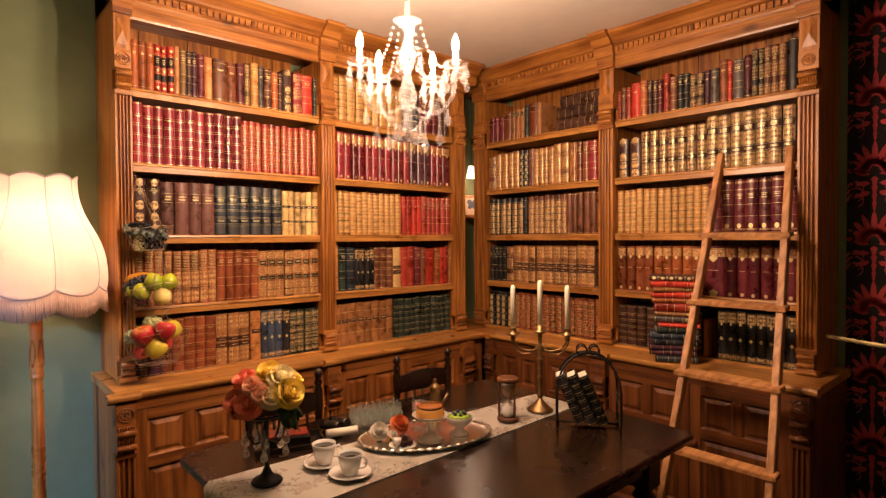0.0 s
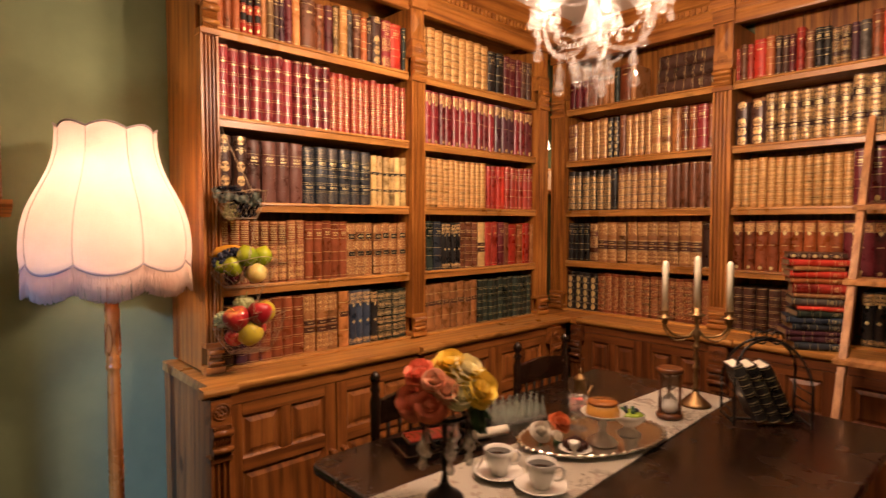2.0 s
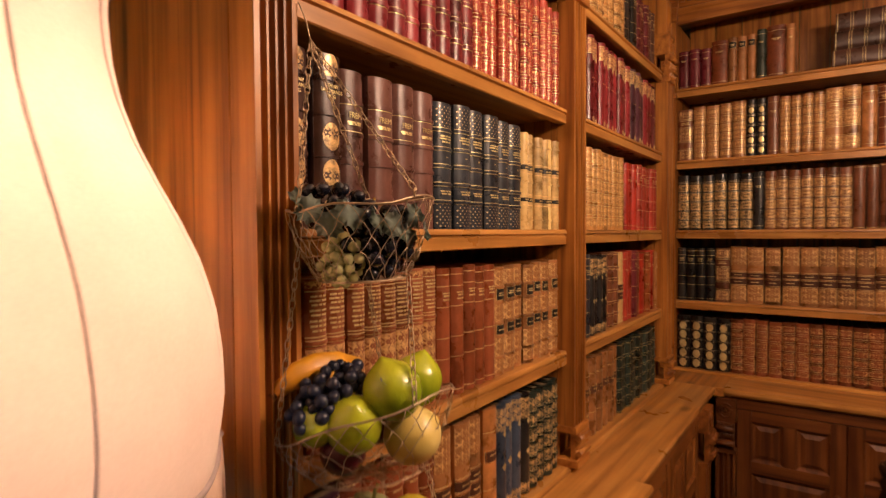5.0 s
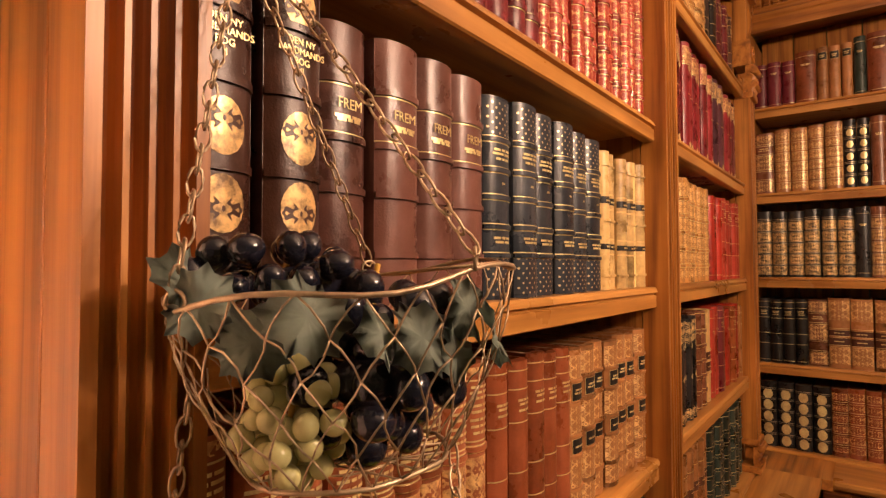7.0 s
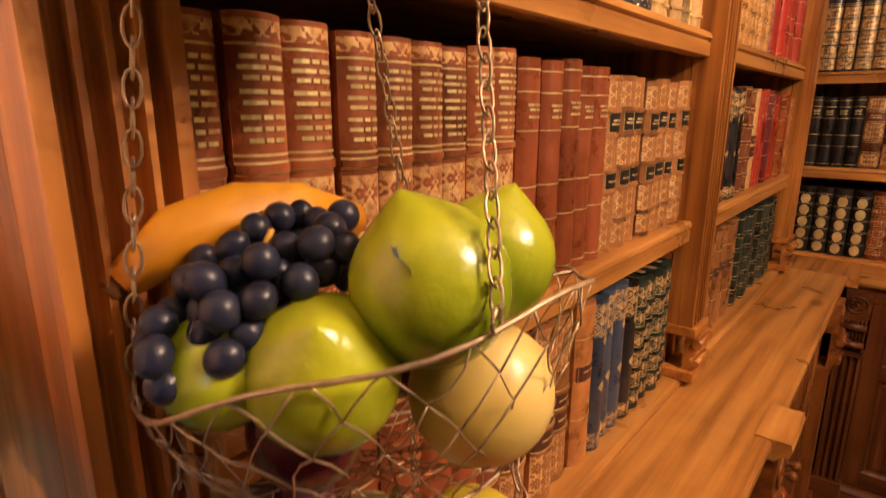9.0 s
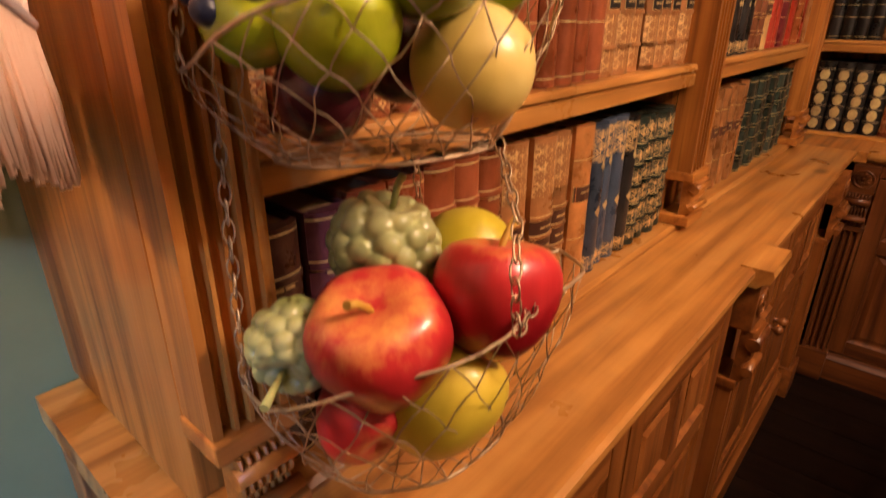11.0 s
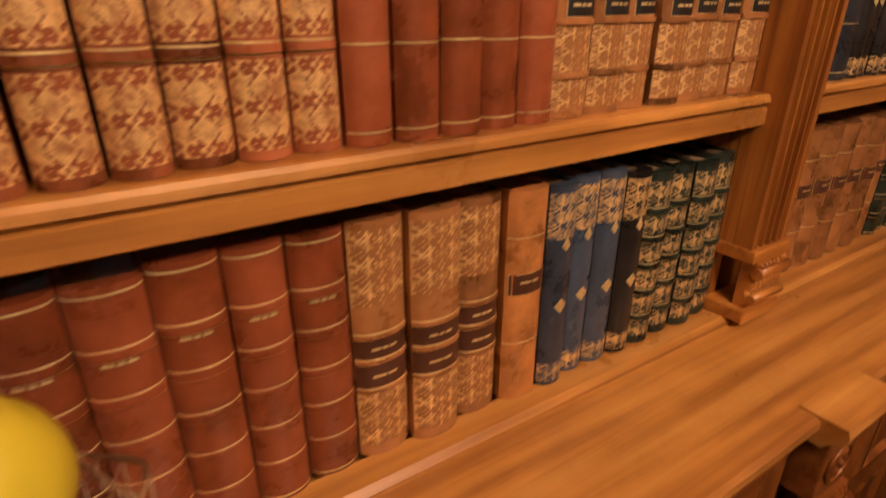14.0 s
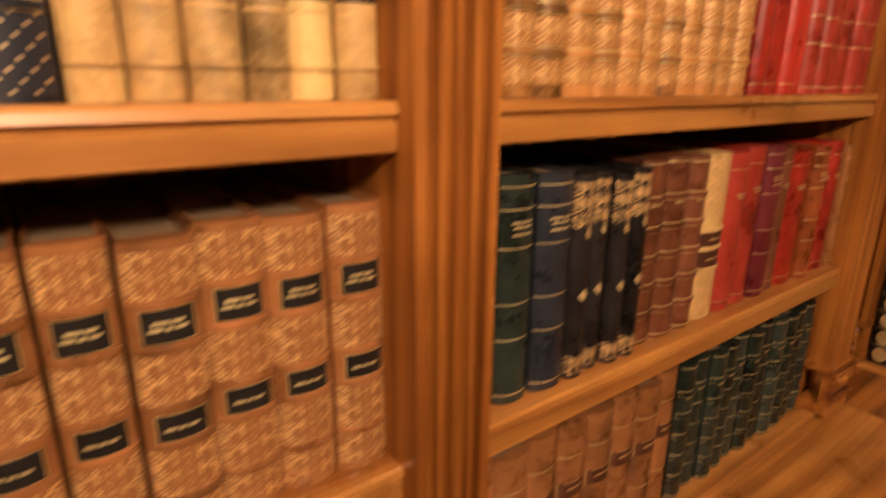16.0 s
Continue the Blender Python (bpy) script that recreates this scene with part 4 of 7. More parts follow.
fill_shelf("E", 2, 0.105, [
    (1, 0.175, 0.24, "brown", "gilt"), (4, 0.397, 0.25, "tan", "ornate"), (2, 0.478, 0.25, "black", "spots"), (1, 0.527, 0.255, "brown", "plain"),
    (4, 0.693, 0.25, "tan", "ornate"), (2, 0.814, 0.26, "tan", "gilt"), (1, 0.87, 0.25, "amber", "plain"), (2, 0.961, 0.25, "redbrown", "lines"),
    (1, 1.022, 0.25, "crimson", "lines"), (1, 1.05, 0.245, "rust", "plain")])
fill_shelf("E", 3, 0.105, [
    (6, 0.427, 0.258, "black", "white"), (1, 0.472, 0.258, "black", "plain"), (7, 0.791, 0.258, "brown", "white"),
    (6, 1.054, 0.262, "brown", "bands4")])
fill_shelf("E", 4, 0.105, [
    (4, 0.273, 0.25, "black", "lines"), (1, 0.337, 0.25, "brown", "gilt"), (5, 0.678, 0.258, "tan", "wornlab"),
    (3, 0.869, 0.258, "dktan", "wornlab"), (2, 1.002, 0.26, "tan", "wornlab"), (1, 1.054, 0.25, "dkbrown", "bands4")])
fill_shelf("E", 5, 0.105, [
    (4, 0.341, 0.25, "black", "spots"), (14, 1.054, 0.25, "redbrown", "giltc")])
fill_shelf("E", 1, 1.16, [
    (2, 1.183, 0.175, "red", "lines"), (1, 1.217, 0.19, "brown", "plain"), (1, 1.249, 0.185, "red", "plain"), (1, 1.306, 0.2, "scarlet", "plain"),
    (1, 1.348, 0.205, "rust", "lines"), (2, 1.412, 0.195, "dkbrown", "lines"), (1, 1.442, 0.19, "maroon", "lines"),
    (1, 1.481, 0.215, "scarlet", "plain"), (1, 1.523, 0.19, "brown", "lines"), (2, 1.591, 0.195, "black", "lines"),
    (2, 1.668, 0.18, "dkbrown", "gilt"), (1, 1.702, 0.185, "plum", "plain"), (1, 1.748, 0.185, "grey", "plain"), (1, 1.792, 0.22, "rust", "plain"),
    (1, 1.814, 0.205, "scarlet", "lines"), (1, 1.866, 0.205, "grey", "lines"), (1, 1.905, 0.215, "maroon", "plain"),
    (2, 1.959, 0.235, "black", "gilt"), (3, 2.057, 0.24, "brown", "gilt"), (1, 2.112, 0.25, "black", "bands4")])
fill_shelf("E", 2, 1.16, [
    (2, 1.31, 0.225, "dkbrown", "med"), (7, 1.683, 0.25, "dkbrown", "ornpanel"), (7, 2.1, 0.278, "dkbrown", "ornpanel")])
fill_shelf("E", 3, 1.16, [
    (13, 1.696, 0.255, "goldtan", "ornate"), (1, 1.762, 0.262, "maroon", "lines"), (6, 2.112, 0.27, "maroon", "lines2")])
fill_shelf("E", 4, 1.16, [
    (4, 1.388, 0.262, "redbrown", "topgold"), (5, 1.665, 0.262, "rust", "topgold"), (1, 1.783, 0.262, "maroon", "topgold"),
    (6, 2.114, 0.262, "maroon", "topgold")])
fill_shelf("E", 5, 1.16, [
    (6, 1.527, 0.235, "dkbrown", "bands5"), (2, 1.663, 0.235, "dkbrown", "bands5"), (0, 1.745, 0, "", ""), (8, 2.116, 0.255, "black", "drip")])
# three large volumes lying flat on the upper shelf
flat = book_meshes(0.075, 0.33, 0.22, "dkbrown", "bands5")
for k in range(3):
    put_book(flat, M_E @ pose(0.715 + 0.005 * k, 0.03 + 0.004 * k, SHELF_Z[0] + 0.039 + 0.0765 * k, 0, 90, 0), "dkbrown", "bands5", "volumes lying flat")


# ---- fabric and fruit materials ----
def fabric_shade(name="cream pleated lamp silk", c0=(0.74, 0.63, 0.58), c1=(0.86, 0.75, 0.70), through_light=0.34):
    m, nt, p = nodes_of(name)
    v = coords(nt, (1, 1, 1))
    n = noise_tex(nt, v, 260, 3, 0.6)
    big = noise_tex(nt, v, 9, 3, 0.5)
    col = ramp(nt, maths(nt, "ADD", maths(nt, "MULTIPLY", n, 0.4), maths(nt, "MULTIPLY", big, 0.6)), [(0.3, c0), (0.7, c1)])
    d, t = nt.nodes.new("ShaderNodeBsdfDiffuse"), nt.nodes.new("ShaderNodeBsdfTranslucent")
    mx = nt.nodes.new("ShaderNodeMixShader")
    mx.inputs[0].default_value = through_light
    for q in (d, t):
        nt.links.new(col, q.inputs["Color"])
    nt.links.new(d.outputs[0], mx.inputs[1])
    nt.links.new(t.outputs[0], mx.inputs[2])
    nt.links.new(mx.outputs[0], nt.nodes["Material Output"].inputs["Surface"])
    return m


SHADE_SILK = fabric_shade()
FRINGE_SILK = fabric_shade("peach silk fringe", (0.92, 0.76, 0.66), (0.97, 0.86, 0.78), 0.72)
SEAM = plain("shaded silk seam", (0.60, 0.50, 0.46), 0.85, var=0.2, scale=300, bumps=0.4)
BRAID = plain("grey braid trim", (0.44, 0.36, 0.36), 0.85, var=0.2, scale=300, bumps=0.5)


def fruit_skin(name, low, high, top, rough=0.25, streak=26.0, bumps=0.05, h=0.04, pit=None):
    """Skin that turns from one colour to another towards the stalk, with streaks."""
    m, nt, p = nodes_of(name)
    tc = nt.nodes.new("ShaderNodeTexCoord")
    sp = nt.nodes.new("ShaderNodeSeparateXYZ")
    nt.links.new(tc.outputs["Object"], sp.inputs[0])
    v = coords(nt, (streak, streak, 6))
    n = noise_tex(nt, v, 1.6, 4, 0.6)
    big = noise_tex(nt, coords(nt), 18, 3, 0.5)
    z = maths(nt, "DIVIDE", sp.outputs[2], h)
    f = maths(nt, "ADD", maths(nt, "MULTIPLY", z, 0.5), maths(nt, "MULTIPLY", n, 0.5))
    f = maths(nt, "ADD", f, maths(nt, "MULTIPLY", maths(nt, "SUBTRACT", big, 0.5), 0.55))
    nt.links.new(ramp(nt, f, [(0.15, low), (0.58, high), (1.0, top)]), p.inputs["Base Color"])
    p.inputs["Roughness"].default_value = rough
    p.inputs["Coat Weight"].default_value = 0.3
    p.inputs["Coat Roughness"].default_value = 0.15
    bump(nt, p, noise_tex(nt, coords(nt), 320 if pit is None else pit, 2, 0.5), bumps, 0.001)
    return m


APPLE_RED = fruit_skin("red apple skin", (0.34, 0.010, 0.016), (0.55, 0.030, 0.035), (0.86, 0.50, 0.13), 0.3, streak=60.0, h=0.047)
LEMON = fruit_skin("yellow quince skin", (0.60, 0.46, 0.04), (0.74, 0.58, 0.06), (0.74, 0.46, 0.06), 0.4, bumps=0.15)
MANGO = fruit_skin("olive-yellow mango skin", (0.40, 0.34, 0.02), (0.56, 0.47, 0.03), (0.50, 0.44, 0.03), 0.38, bumps=0.08)
PALE_LEMON = fruit_skin("pale lemon skin", (0.70, 0.52, 0.12), (0.80, 0.64, 0.22), (0.78, 0.60, 0.16), 0.4, bumps=0.3, pit=170)
GUAVA = fruit_skin("green guava skin", (0.20, 0.29, 0.010), (0.46, 0.52, 0.022), (0.42, 0.47, 0.022), 0.26, bumps=0.8, pit=110)
PLUM_SKIN = fruit_skin("dark plum skin", (0.05, 0.006, 0.01), (0.11, 0.012, 0.016), (0.10, 0.02, 0.016), 0.25)
BANANA = fruit_skin("ripe banana skin", (0.60, 0.26, 0.012), (0.74, 0.36, 0.018), (0.60, 0.30, 0.02), 0.4)
CUSTARD = fruit_skin("grey-green custard apple rind", (0.20, 0.24, 0.08), (0.44, 0.47, 0.20), (0.62, 0.60, 0.34), 0.36, bumps=0.3, pit=120)
GRAPE_BLACK = plain("black grape skin", (0.010, 0.011, 0.020), 0.2, var=0.3, scale=60, coat=0.3)
GRAPE_BLUE = plain("bloomed blue grape skin", (0.018, 0.022, 0.045), 0.32, var=0.5, scale=90)
GRAPE_WHITE = plain("white grape skin", (0.50, 0.48, 0.22), 0.25, var=0.2, scale=60, coat=0.2)
LEAF_GREY = plain("faded cloth vine leaf", (0.27, 0.33, 0.28), 0.8, var=0.35, scale=50)
LEAF_GREEN = plain("green rose leaf", (0.05, 0.115, 0.045), 0.5, var=0.3, scale=50)
PALE_STALK = plain("pale green stalk", (0.36, 0.38, 0.14), 0.6, var=0.2, scale=80)
STALK = plain("dry stalk", (0.50, 0.29, 0.04), 0.6, var=0.2, scale=80)
PETAL = {k: fabric_shade(k + " rose petal", tuple(q * 0.84 for q in c), c, 0.22) for k, c in {
    "coral": (0.95, 0.31, 0.20), "peach": (0.94, 0.52, 0.34), "yellow": (0.95, 0.71, 0.14), "cream": (0.95, 0.86, 0.52), "white": (0.80, 0.74, 0.64), "orange": (0.72, 0.20, 0.08)}.items()}

# ---- floor lamp ----
lamp = thing("floor_lamp", "standing lamp with a lit cream scalloped silk shade and fringe", "lamp", m=pose(*LAMP, 0, 0, 0, 9))
bm = B()
lathe(bm, [(0.15, 0.0), (0.155, 0.012), (0.15, 0.03), (0.11, 0.04), (0.06, 0.06), (0.035, 0.09), (0.025, 0.12)], 36)
part("base", bm, MAHOG, lamp)
bm = B()
lathe(bm, [(0.024, 0.12), (0.034, 0.16), (0.027, 0.2), (0.0245, 0.3), (0.025, 0.6), (0.021, 0.90), (0.019, 0.925), (0.024, 0.932), (0.025, 0.945), (0.021, 0.952), (0.0245, 0.962),
            (0.022, 0.972), (0.0235, 0.99), (0.0225, 1.11), (0.025, 1.128), (0.023, 1.138), (0.026, 1.146), (0.021, 1.155), (0.023, 1.17), (0.02, 1.30), (0.012, 1.34), (0.008, 1.42)], 28)
pole = part("pole", bm, MAHOG, lamp, "turned reddish wooden pole with a carved band")
bm = B()
for k in range(5):
    a0 = 2 * math.pi * k / 5
    for s in (-1, 1):
        pts = [(0.0238 * math.cos(a0 + s * 0.5 * math.sin(f * 3.1)), 0.0238 * math.sin(a0 + s * 0.5 * math.sin(f * 3.1)), 0.985 + 0.115 * f) for f in [i / 8 for i in range(9)]]
        tube(bm, pts, 0.0035, 6, taper=0.0012)
part("carving", bm, MAHOG, pole)

SH = 0.455
PROFILE = [(0.262, 0.0), (0.268, 0.04), (0.267, 0.08), (0.260, 0.13), (0.246, 0.18), (0.226, 0.225), (0.203, 0.27), (0.184, 0.31), (0.170, 0.35), (0.161, 0.39), (0.157, 0.43), (0.158, 0.455)]


def shade_point(a, f):
    """f from 0 at the hem to 1 at the top; eight panels with scalloped hem and top."""
    lob = abs(math.sin(4 * a))
    z = f * SH
    for (r0, z0), (r1, z1) in zip(PROFILE, PROFILE[1:]):
        if z <= z1 + 1e-9:
            r = r0 + (r1 - r0) * (z - z0) / (z1 - z0)
            break
    r *= 0.965 + 0.035 * lob ** 0.6
    zz = 1.325 + z - 0.032 * lob ** 0.8 * max(0.0, 1 - f * 4) + 0.018 * lob * max(0.0, f * 6 - 5)
    return Vector((r * math.cos(a), r * math.sin(a), zz))


bm = B()
NA, NF = 96, 22
grid = [[bm.verts.new(shade_point(2 * math.pi * i / NA, j / NF)) for i in range(NA)] for j in range(NF + 1)]
for j in range(NF):
    for i in range(NA):
        bm.faces.new((grid[j][i], grid[j][(i + 1) % NA], grid[j + 1][(i + 1) % NA], grid[j + 1][i])).smooth = True
bmesh.ops.solidify(bm, geom=bm.faces[:], thickness=0.0012)
shade = part("shade", bm, SHADE_SILK, lamp, "cream silk shade in eight panels")
for k in range(8):
    bm = tube(B(), [shade_point(2 * math.pi * k / 8, j / 16) * 1.0 + Vector((math.cos(2 * math.pi * k / 8), math.sin(2 * math.pi * k / 8), 0)) * 0.0012 for j in range(17)], 0.0017, 6)
    part("rib", bm, SEAM, shade)
for f in (0.0, 1.0):
    bm = tube(B(), [shade_point(2 * math.pi * i / NA, f) * 1.0 for i in range(NA)], 0.0042 if f == 0 else 0.0035, 6, closed=True)
    part("braid", bm, BRAID, shade)
bm = B()
for k in range(1500):
    a = 2 * math.pi * k / 1500 + rng.uniform(-0.004, 0.004)
    t = shade_point(a, 0.0)
    b = t + Vector((rng.uniform(-0.004, 0.004), rng.uniform(-0.004, 0.004), -0.088 + rng.uniform(-0.006, 0.006)))
    tube(bm, [t, (t + b) / 2 + Vector((rng.uniform(-0.002, 0.002), rng.uniform(-0.002, 0.002), 0)), b], 0.0014, 3)
tagged(part("fringe", bm, FRINGE_SILK, shade, "peach silk fringe"), kind="stuff")
part("bulb", lathe(B(), [(0.012, 1.42), (0.014, 1.44), (0.026, 1.47), (0.030, 1.49), (0.024, 1.512), (0.001, 1.522)], 18), LAMP_BULB, lamp)

# ---- chandelier ----
chand = thing("chandelier", "lit crystal chandelier with candle bulbs and hanging drops", "chandelier", m=pose(*CHAND, 0))
bm = B()
lathe(bm, [(0.004, 1.875), (0.016, 1.885), (0.02, 1.90), (0.045, 1.915), (0.05, 1.925), (0.018, 1.94), (0.014, 1.97), (0.03, 2.0), (0.034, 2.03), (0.02, 2.07), (0.012, 2.10), (0.026, 2.14), (0.03, 2.17), (0.016, 2.21), (0.01, 2.24),
            (0.022, 2.27), (0.05, 2.285), (0.012, 2.30), (0.008, 2.36)], 20)
part("column", bm, CRYSTAL, chand)
bm = B()
for k in range(9):
    z = 2.375 + k * 0.036
    tube(bm, [(0.011 * math.cos(a) * (k % 2), 0.011 * math.cos(a) * (1 - k % 2), z + 0.02 * math.sin(a)) for a in [2 * math.pi * i / 12 for i in range(12)]], 0.0026, 6, closed=True)
part("suspension_chain", bm, BRASS, chand)
part("ceiling_rose", lathe(B(), [(0.02, 2.67), (0.05, 2.69), (0.055, 2.7), (0.055, CEIL - 0.003)], 24), BRASS, chand)


def drop_profile(s):
    return [(0.0004, 0.0), (0.006 * s, -0.006 * s), (0.003 * s, -0.011 * s), (0.005 * s, -0.014 * s), (0.012 * s, -0.034 * s), (0.0135 * s, -0.042 * s), (0.009 * s, -0.050 * s), (0.0005, -0.055 * s)]


drop_me = {}


def drop(at, s):
    k = round(s, 2)
    if k not in drop_me:
        ob = part("drop", lathe(B(), drop_profile(s), 8), CRYSTAL, chand, m=pose(*at))
        for f in ob.data.polygons:
            f.use_smooth = False
        drop_me[k] = ob.data
    else:
        linked("drop", drop_me[k], chand, pose(*at))


def bead_string(p, q, sag, n, r=0.006):
    bm = B()
    for i in range(n):
        f = i / (n - 1)
        c = Vector(p).lerp(Vector(q), f) - Vector((0, 0, sag * 4 * f * (1 - f)))
        g = bmesh.ops.create_icosphere(bm, subdivisions=1, radius=r)
        for v in g["verts"]:
            v.co += c
    tagged(part("bead_string", bm, CRYSTAL, chand), kind="stuff")


R_ARM = 0.172
for k in range(5):
    a = radians(18 + 72 * k)
    e = lambda r, z, d=0.0: (r * math.cos(a + d), r * math.sin(a + d), z)
    pts = [e(0.015, 1.99), e(0.05, 1.965), e(0.09, 1.955), e(0.13, 1.97), e(0.16, 2.01), e(R_ARM, 2.06), e(R_ARM, 2.105)]
    fine = []
    for i in range(len(pts) - 1):
        for s in range(4):
            fine.append(Vector(pts[i]).lerp(Vector(pts[i + 1]), s / 4))
    arm = part("arm", tube(B(), fine + [Vector(pts[-1])], 0.0065, 8), CRYSTAL, chand)
    bm = B()
    lathe(bm, [(0.006, 2.10), (0.012, 2.108), (0.038, 2.118), (0.044, 2.126), (0.040, 2.128), (0.012, 2.124)], 18, (R_ARM * math.cos(a), R_ARM * math.sin(a), 0), flute=6, depth=0.06)
    part("drip_pan", bm, CRYSTAL, arm)
    bm = lathe(B(), [(0.0105, 2.124), (0.0105, 2.162), (0.007, 2.165)], 14, (R_ARM * math.cos(a), R_ARM * math.sin(a), 0))
    part("candle_tube", bm, OPAL, arm)
    bm = lathe(B(), [(0.006, 2.165), (0.0125, 2.178), (0.014, 2.189), (0.010, 2.210), (0.004, 2.222), (0.0008, 2.228)], 14, (R_ARM * math.cos(a), R_ARM * math.sin(a), 0))
    part("candle_bulb", bm, BULB, arm)
    for d in range(6):
        w = 2 * math.pi * d / 6
        c = Vector(e(R_ARM, 2.118)) + Vector((0.04 * math.cos(w), 0.04 * math.sin(w), 0))
        drop(c - Vector((0, 0, 0.004)), 0.8 if d % 2 else 1.0)
        if d % 2:
            drop(c - Vector((0, 0, 0.05)), 0.8)
    bead_string(e(0.045, 2.28), e(R_ARM - 0.03, 2.125), 0.06, 16)
    bead_string(e(0.05, 1.92), e(R_ARM - 0.03, 2.115), 0.05, 13, 0.005)
    bead_string(e(R_ARM, 2.11), (R_ARM * math.cos(a + radians(72)), R_ARM * math.sin(a + radians(72)), 2.11), 0.07, 17, 0.005)
    drop(e(0.05, 1.918), 1.1)
    drop(e(0.048, 1.918, 0.6), 1.0)
    bead_string(e(0.115, 1.952), e(0.115, 1.918), 0.0, 4, 0.005)
    drop(e(0.115, 1.913), 1.25)
    drop(e(0.155, 1.99, 0.63), 1.1)
drop((0, 0, 1.878), 1.5)

# ---- dining table ----
table = thing("dining_table", "dark polished oak dining table laid with a patterned runner", "table")
TX0, TX1, TY0, TY1, TZ = 0.612, 2.19, 0.955, 2.11, 0.758


def rounded_slab(bm, x0, y0, x1, y1, r, rows, n=8):
    rings = []
    for z, d in rows:
        ring = []
        for cx, cy, s in ((x1 - r, y1 - r, 0), (x0 + r, y1 - r, 1), (x0 + r, y0 + r, 2), (x1 - r, y0 + r, 3)):
            for i in range(n + 1):
                a = math.pi / 2 * (s + i / n)
                ring.append(bm.verts.new((cx + (r - d) * math.cos(a), cy + (r - d) * math.sin(a), z)))
        rings.append(ring)
    for A, C in zip(rings, rings[1:]):
        for i in range(len(A)):
            bm.faces.new((A[i], A[(i + 1) % len(A)], C[(i + 1) % len(A)], C[i]))
    bm.faces.new(list(reversed(rings[0])))
    bm.faces.new(rings[-1])
    return bm


part("tabletop", rounded_slab(B(), TX0, TY0, TX1, TY1, 0.05, [(TZ - 0.036, 0.012), (TZ - 0.026, 0.002), (TZ - 0.012, 0.0), (TZ - 0.004, 0.002), (TZ, 0.007)]), DARK_X, table)
for x0, y0, x1, y1 in ((0.75, 1.06, 2.05, 1.085), (0.75, 1.98, 2.05, 2.005), (0.75, 1.085, 0.775, 1.98), (2.025, 1.085, 2.05, 1.98)):
    part("apron", box(B(), x0, y0, TZ - 0.14, x1, y1, TZ - 0.036, 0.003), DARK_X, table)
leg_me = None
for x in (0.78, 2.02):
    for y in (1.09, 1.975):
        if leg_me is None:
            bm = B()
            lathe(bm, [(0.03, 0.0), (0.04, 0.03), (0.028, 0.07), (0.04, 0.10), (0.045, 0.14), (0.026, 0.17), (0.03, 0.22), (0.05, 0.30), (0.062, 0.37), (0.056, 0.44), (0.03, 0.50), (0.045, 0.52), (0.03, 0.545), (0.045, 0.56)], 20)
            box(bm, -0.045, -0.045, 0.56, 0.045, 0.045, TZ - 0.036, 0.004)
            leg_me = part("leg", bm, DARK_Z, table, "bulbous turned leg", m=pose(x, y, 0)).data
        else:
            tagged(linked("leg", leg_me, table, pose(x, y, 0)), "bulbous turned leg")
for y in (1.09, 1.975):
    part("stretcher", box(B(), 0.81, y - 0.02, 0.1, 1.99, y + 0.02, 0.135, 0.004), DARK_X, table)


def runner_cloth():
    m, nt, p = nodes_of("printed linen")
    v = coords(nt, shift=False)
    wob = nt.nodes.new("ShaderNodeTexNoise")
    wob.inputs["Scale"].default_value, wob.inputs["Detail"].default_value = 34.0, 3.0
    nt.links.new(v, wob.inputs["Vector"])
    vv = mixed(nt, 0.09, v, wob.outputs["Color"])
    vo = node(nt, "ShaderNodeTexVoronoi", Scale=10.0)
    nt.links.new(vv, vo.inputs["Vector"])
    petals = maths(nt, "ADD", vo.outputs["Distance"], maths(nt, "MULTIPLY", noise_tex(nt, v, 70, 4, 0.7), 0.30))
    fl = ramp(nt, petals, [(0.30, (0.55,) * 3), (0.36, (0.1,) * 3), (0.42, (1, 1, 1)), (0.47, (0, 0, 0))])
    sprig = maths(nt, "ABSOLUTE", maths(nt, "SUBTRACT", noise_tex(nt, v, 13, 5, 0.62, 1.2), 0.5))
    st = maths(nt, "MULTIPLY", ramp(nt, sprig, [(0.008, (1, 1, 1)), (0.022, (0, 0, 0))]), ramp(nt, noise_tex(nt, v, 6, 2, 0.5), [(0.48, (0, 0, 0)), (0.56, (1, 1, 1))]))
    col = mixed(nt, maths(nt, "MULTIPLY", fl, 0.62), (0.88, 0.82, 0.70), (0.40, 0.21, 0.12))
    col = mixed(nt, maths(nt, "MULTIPLY", st, 0.75), col, (0.20, 0.13, 0.06))
    nt.links.new(col, p.inputs["Base Color"])
    p.inputs["Roughness"].default_value = 0.9
    p.inputs["Sheen Weight"].default_value = 0.2
    bump(nt, p, noise_tex(nt, v, 700, 2, 0.5), 0.4, 0.0005)
    return m


bm = B()
rows = []
for i in range(61):
    s = -0.22 + i * (2.13 - 0.6 + 0.22) / 60
    rr = []
    for j in range(13):
        f = j / 12
        y = 1.43 + (1.80 - 1.43) * f - 0.05 * max(0, s) * f + 0.03 * max(0, s) * (1 - f)
        if s < 0:
            rr.append(bm.verts.new((TX0 - 0.008 - 0.004 * math.sin(9 * f), y, TZ + 0.003 + s)))
        else:
            rr.append(bm.verts.new((0.612 + s - 0.008 * (s < 0.02), y, TZ + 0.0035 + 0.0012 * math.sin(14 * s + 3 * f) ** 2)))
    rows.append(rr)
for A, C in zip(rows, rows[1:]):
    for j in range(12):
        bm.faces.new((A[j], A[j + 1], C[j + 1], C[j])).smooth = True
bmesh.ops.solidify(bm, geom=bm.faces[:], thickness=0.0015)
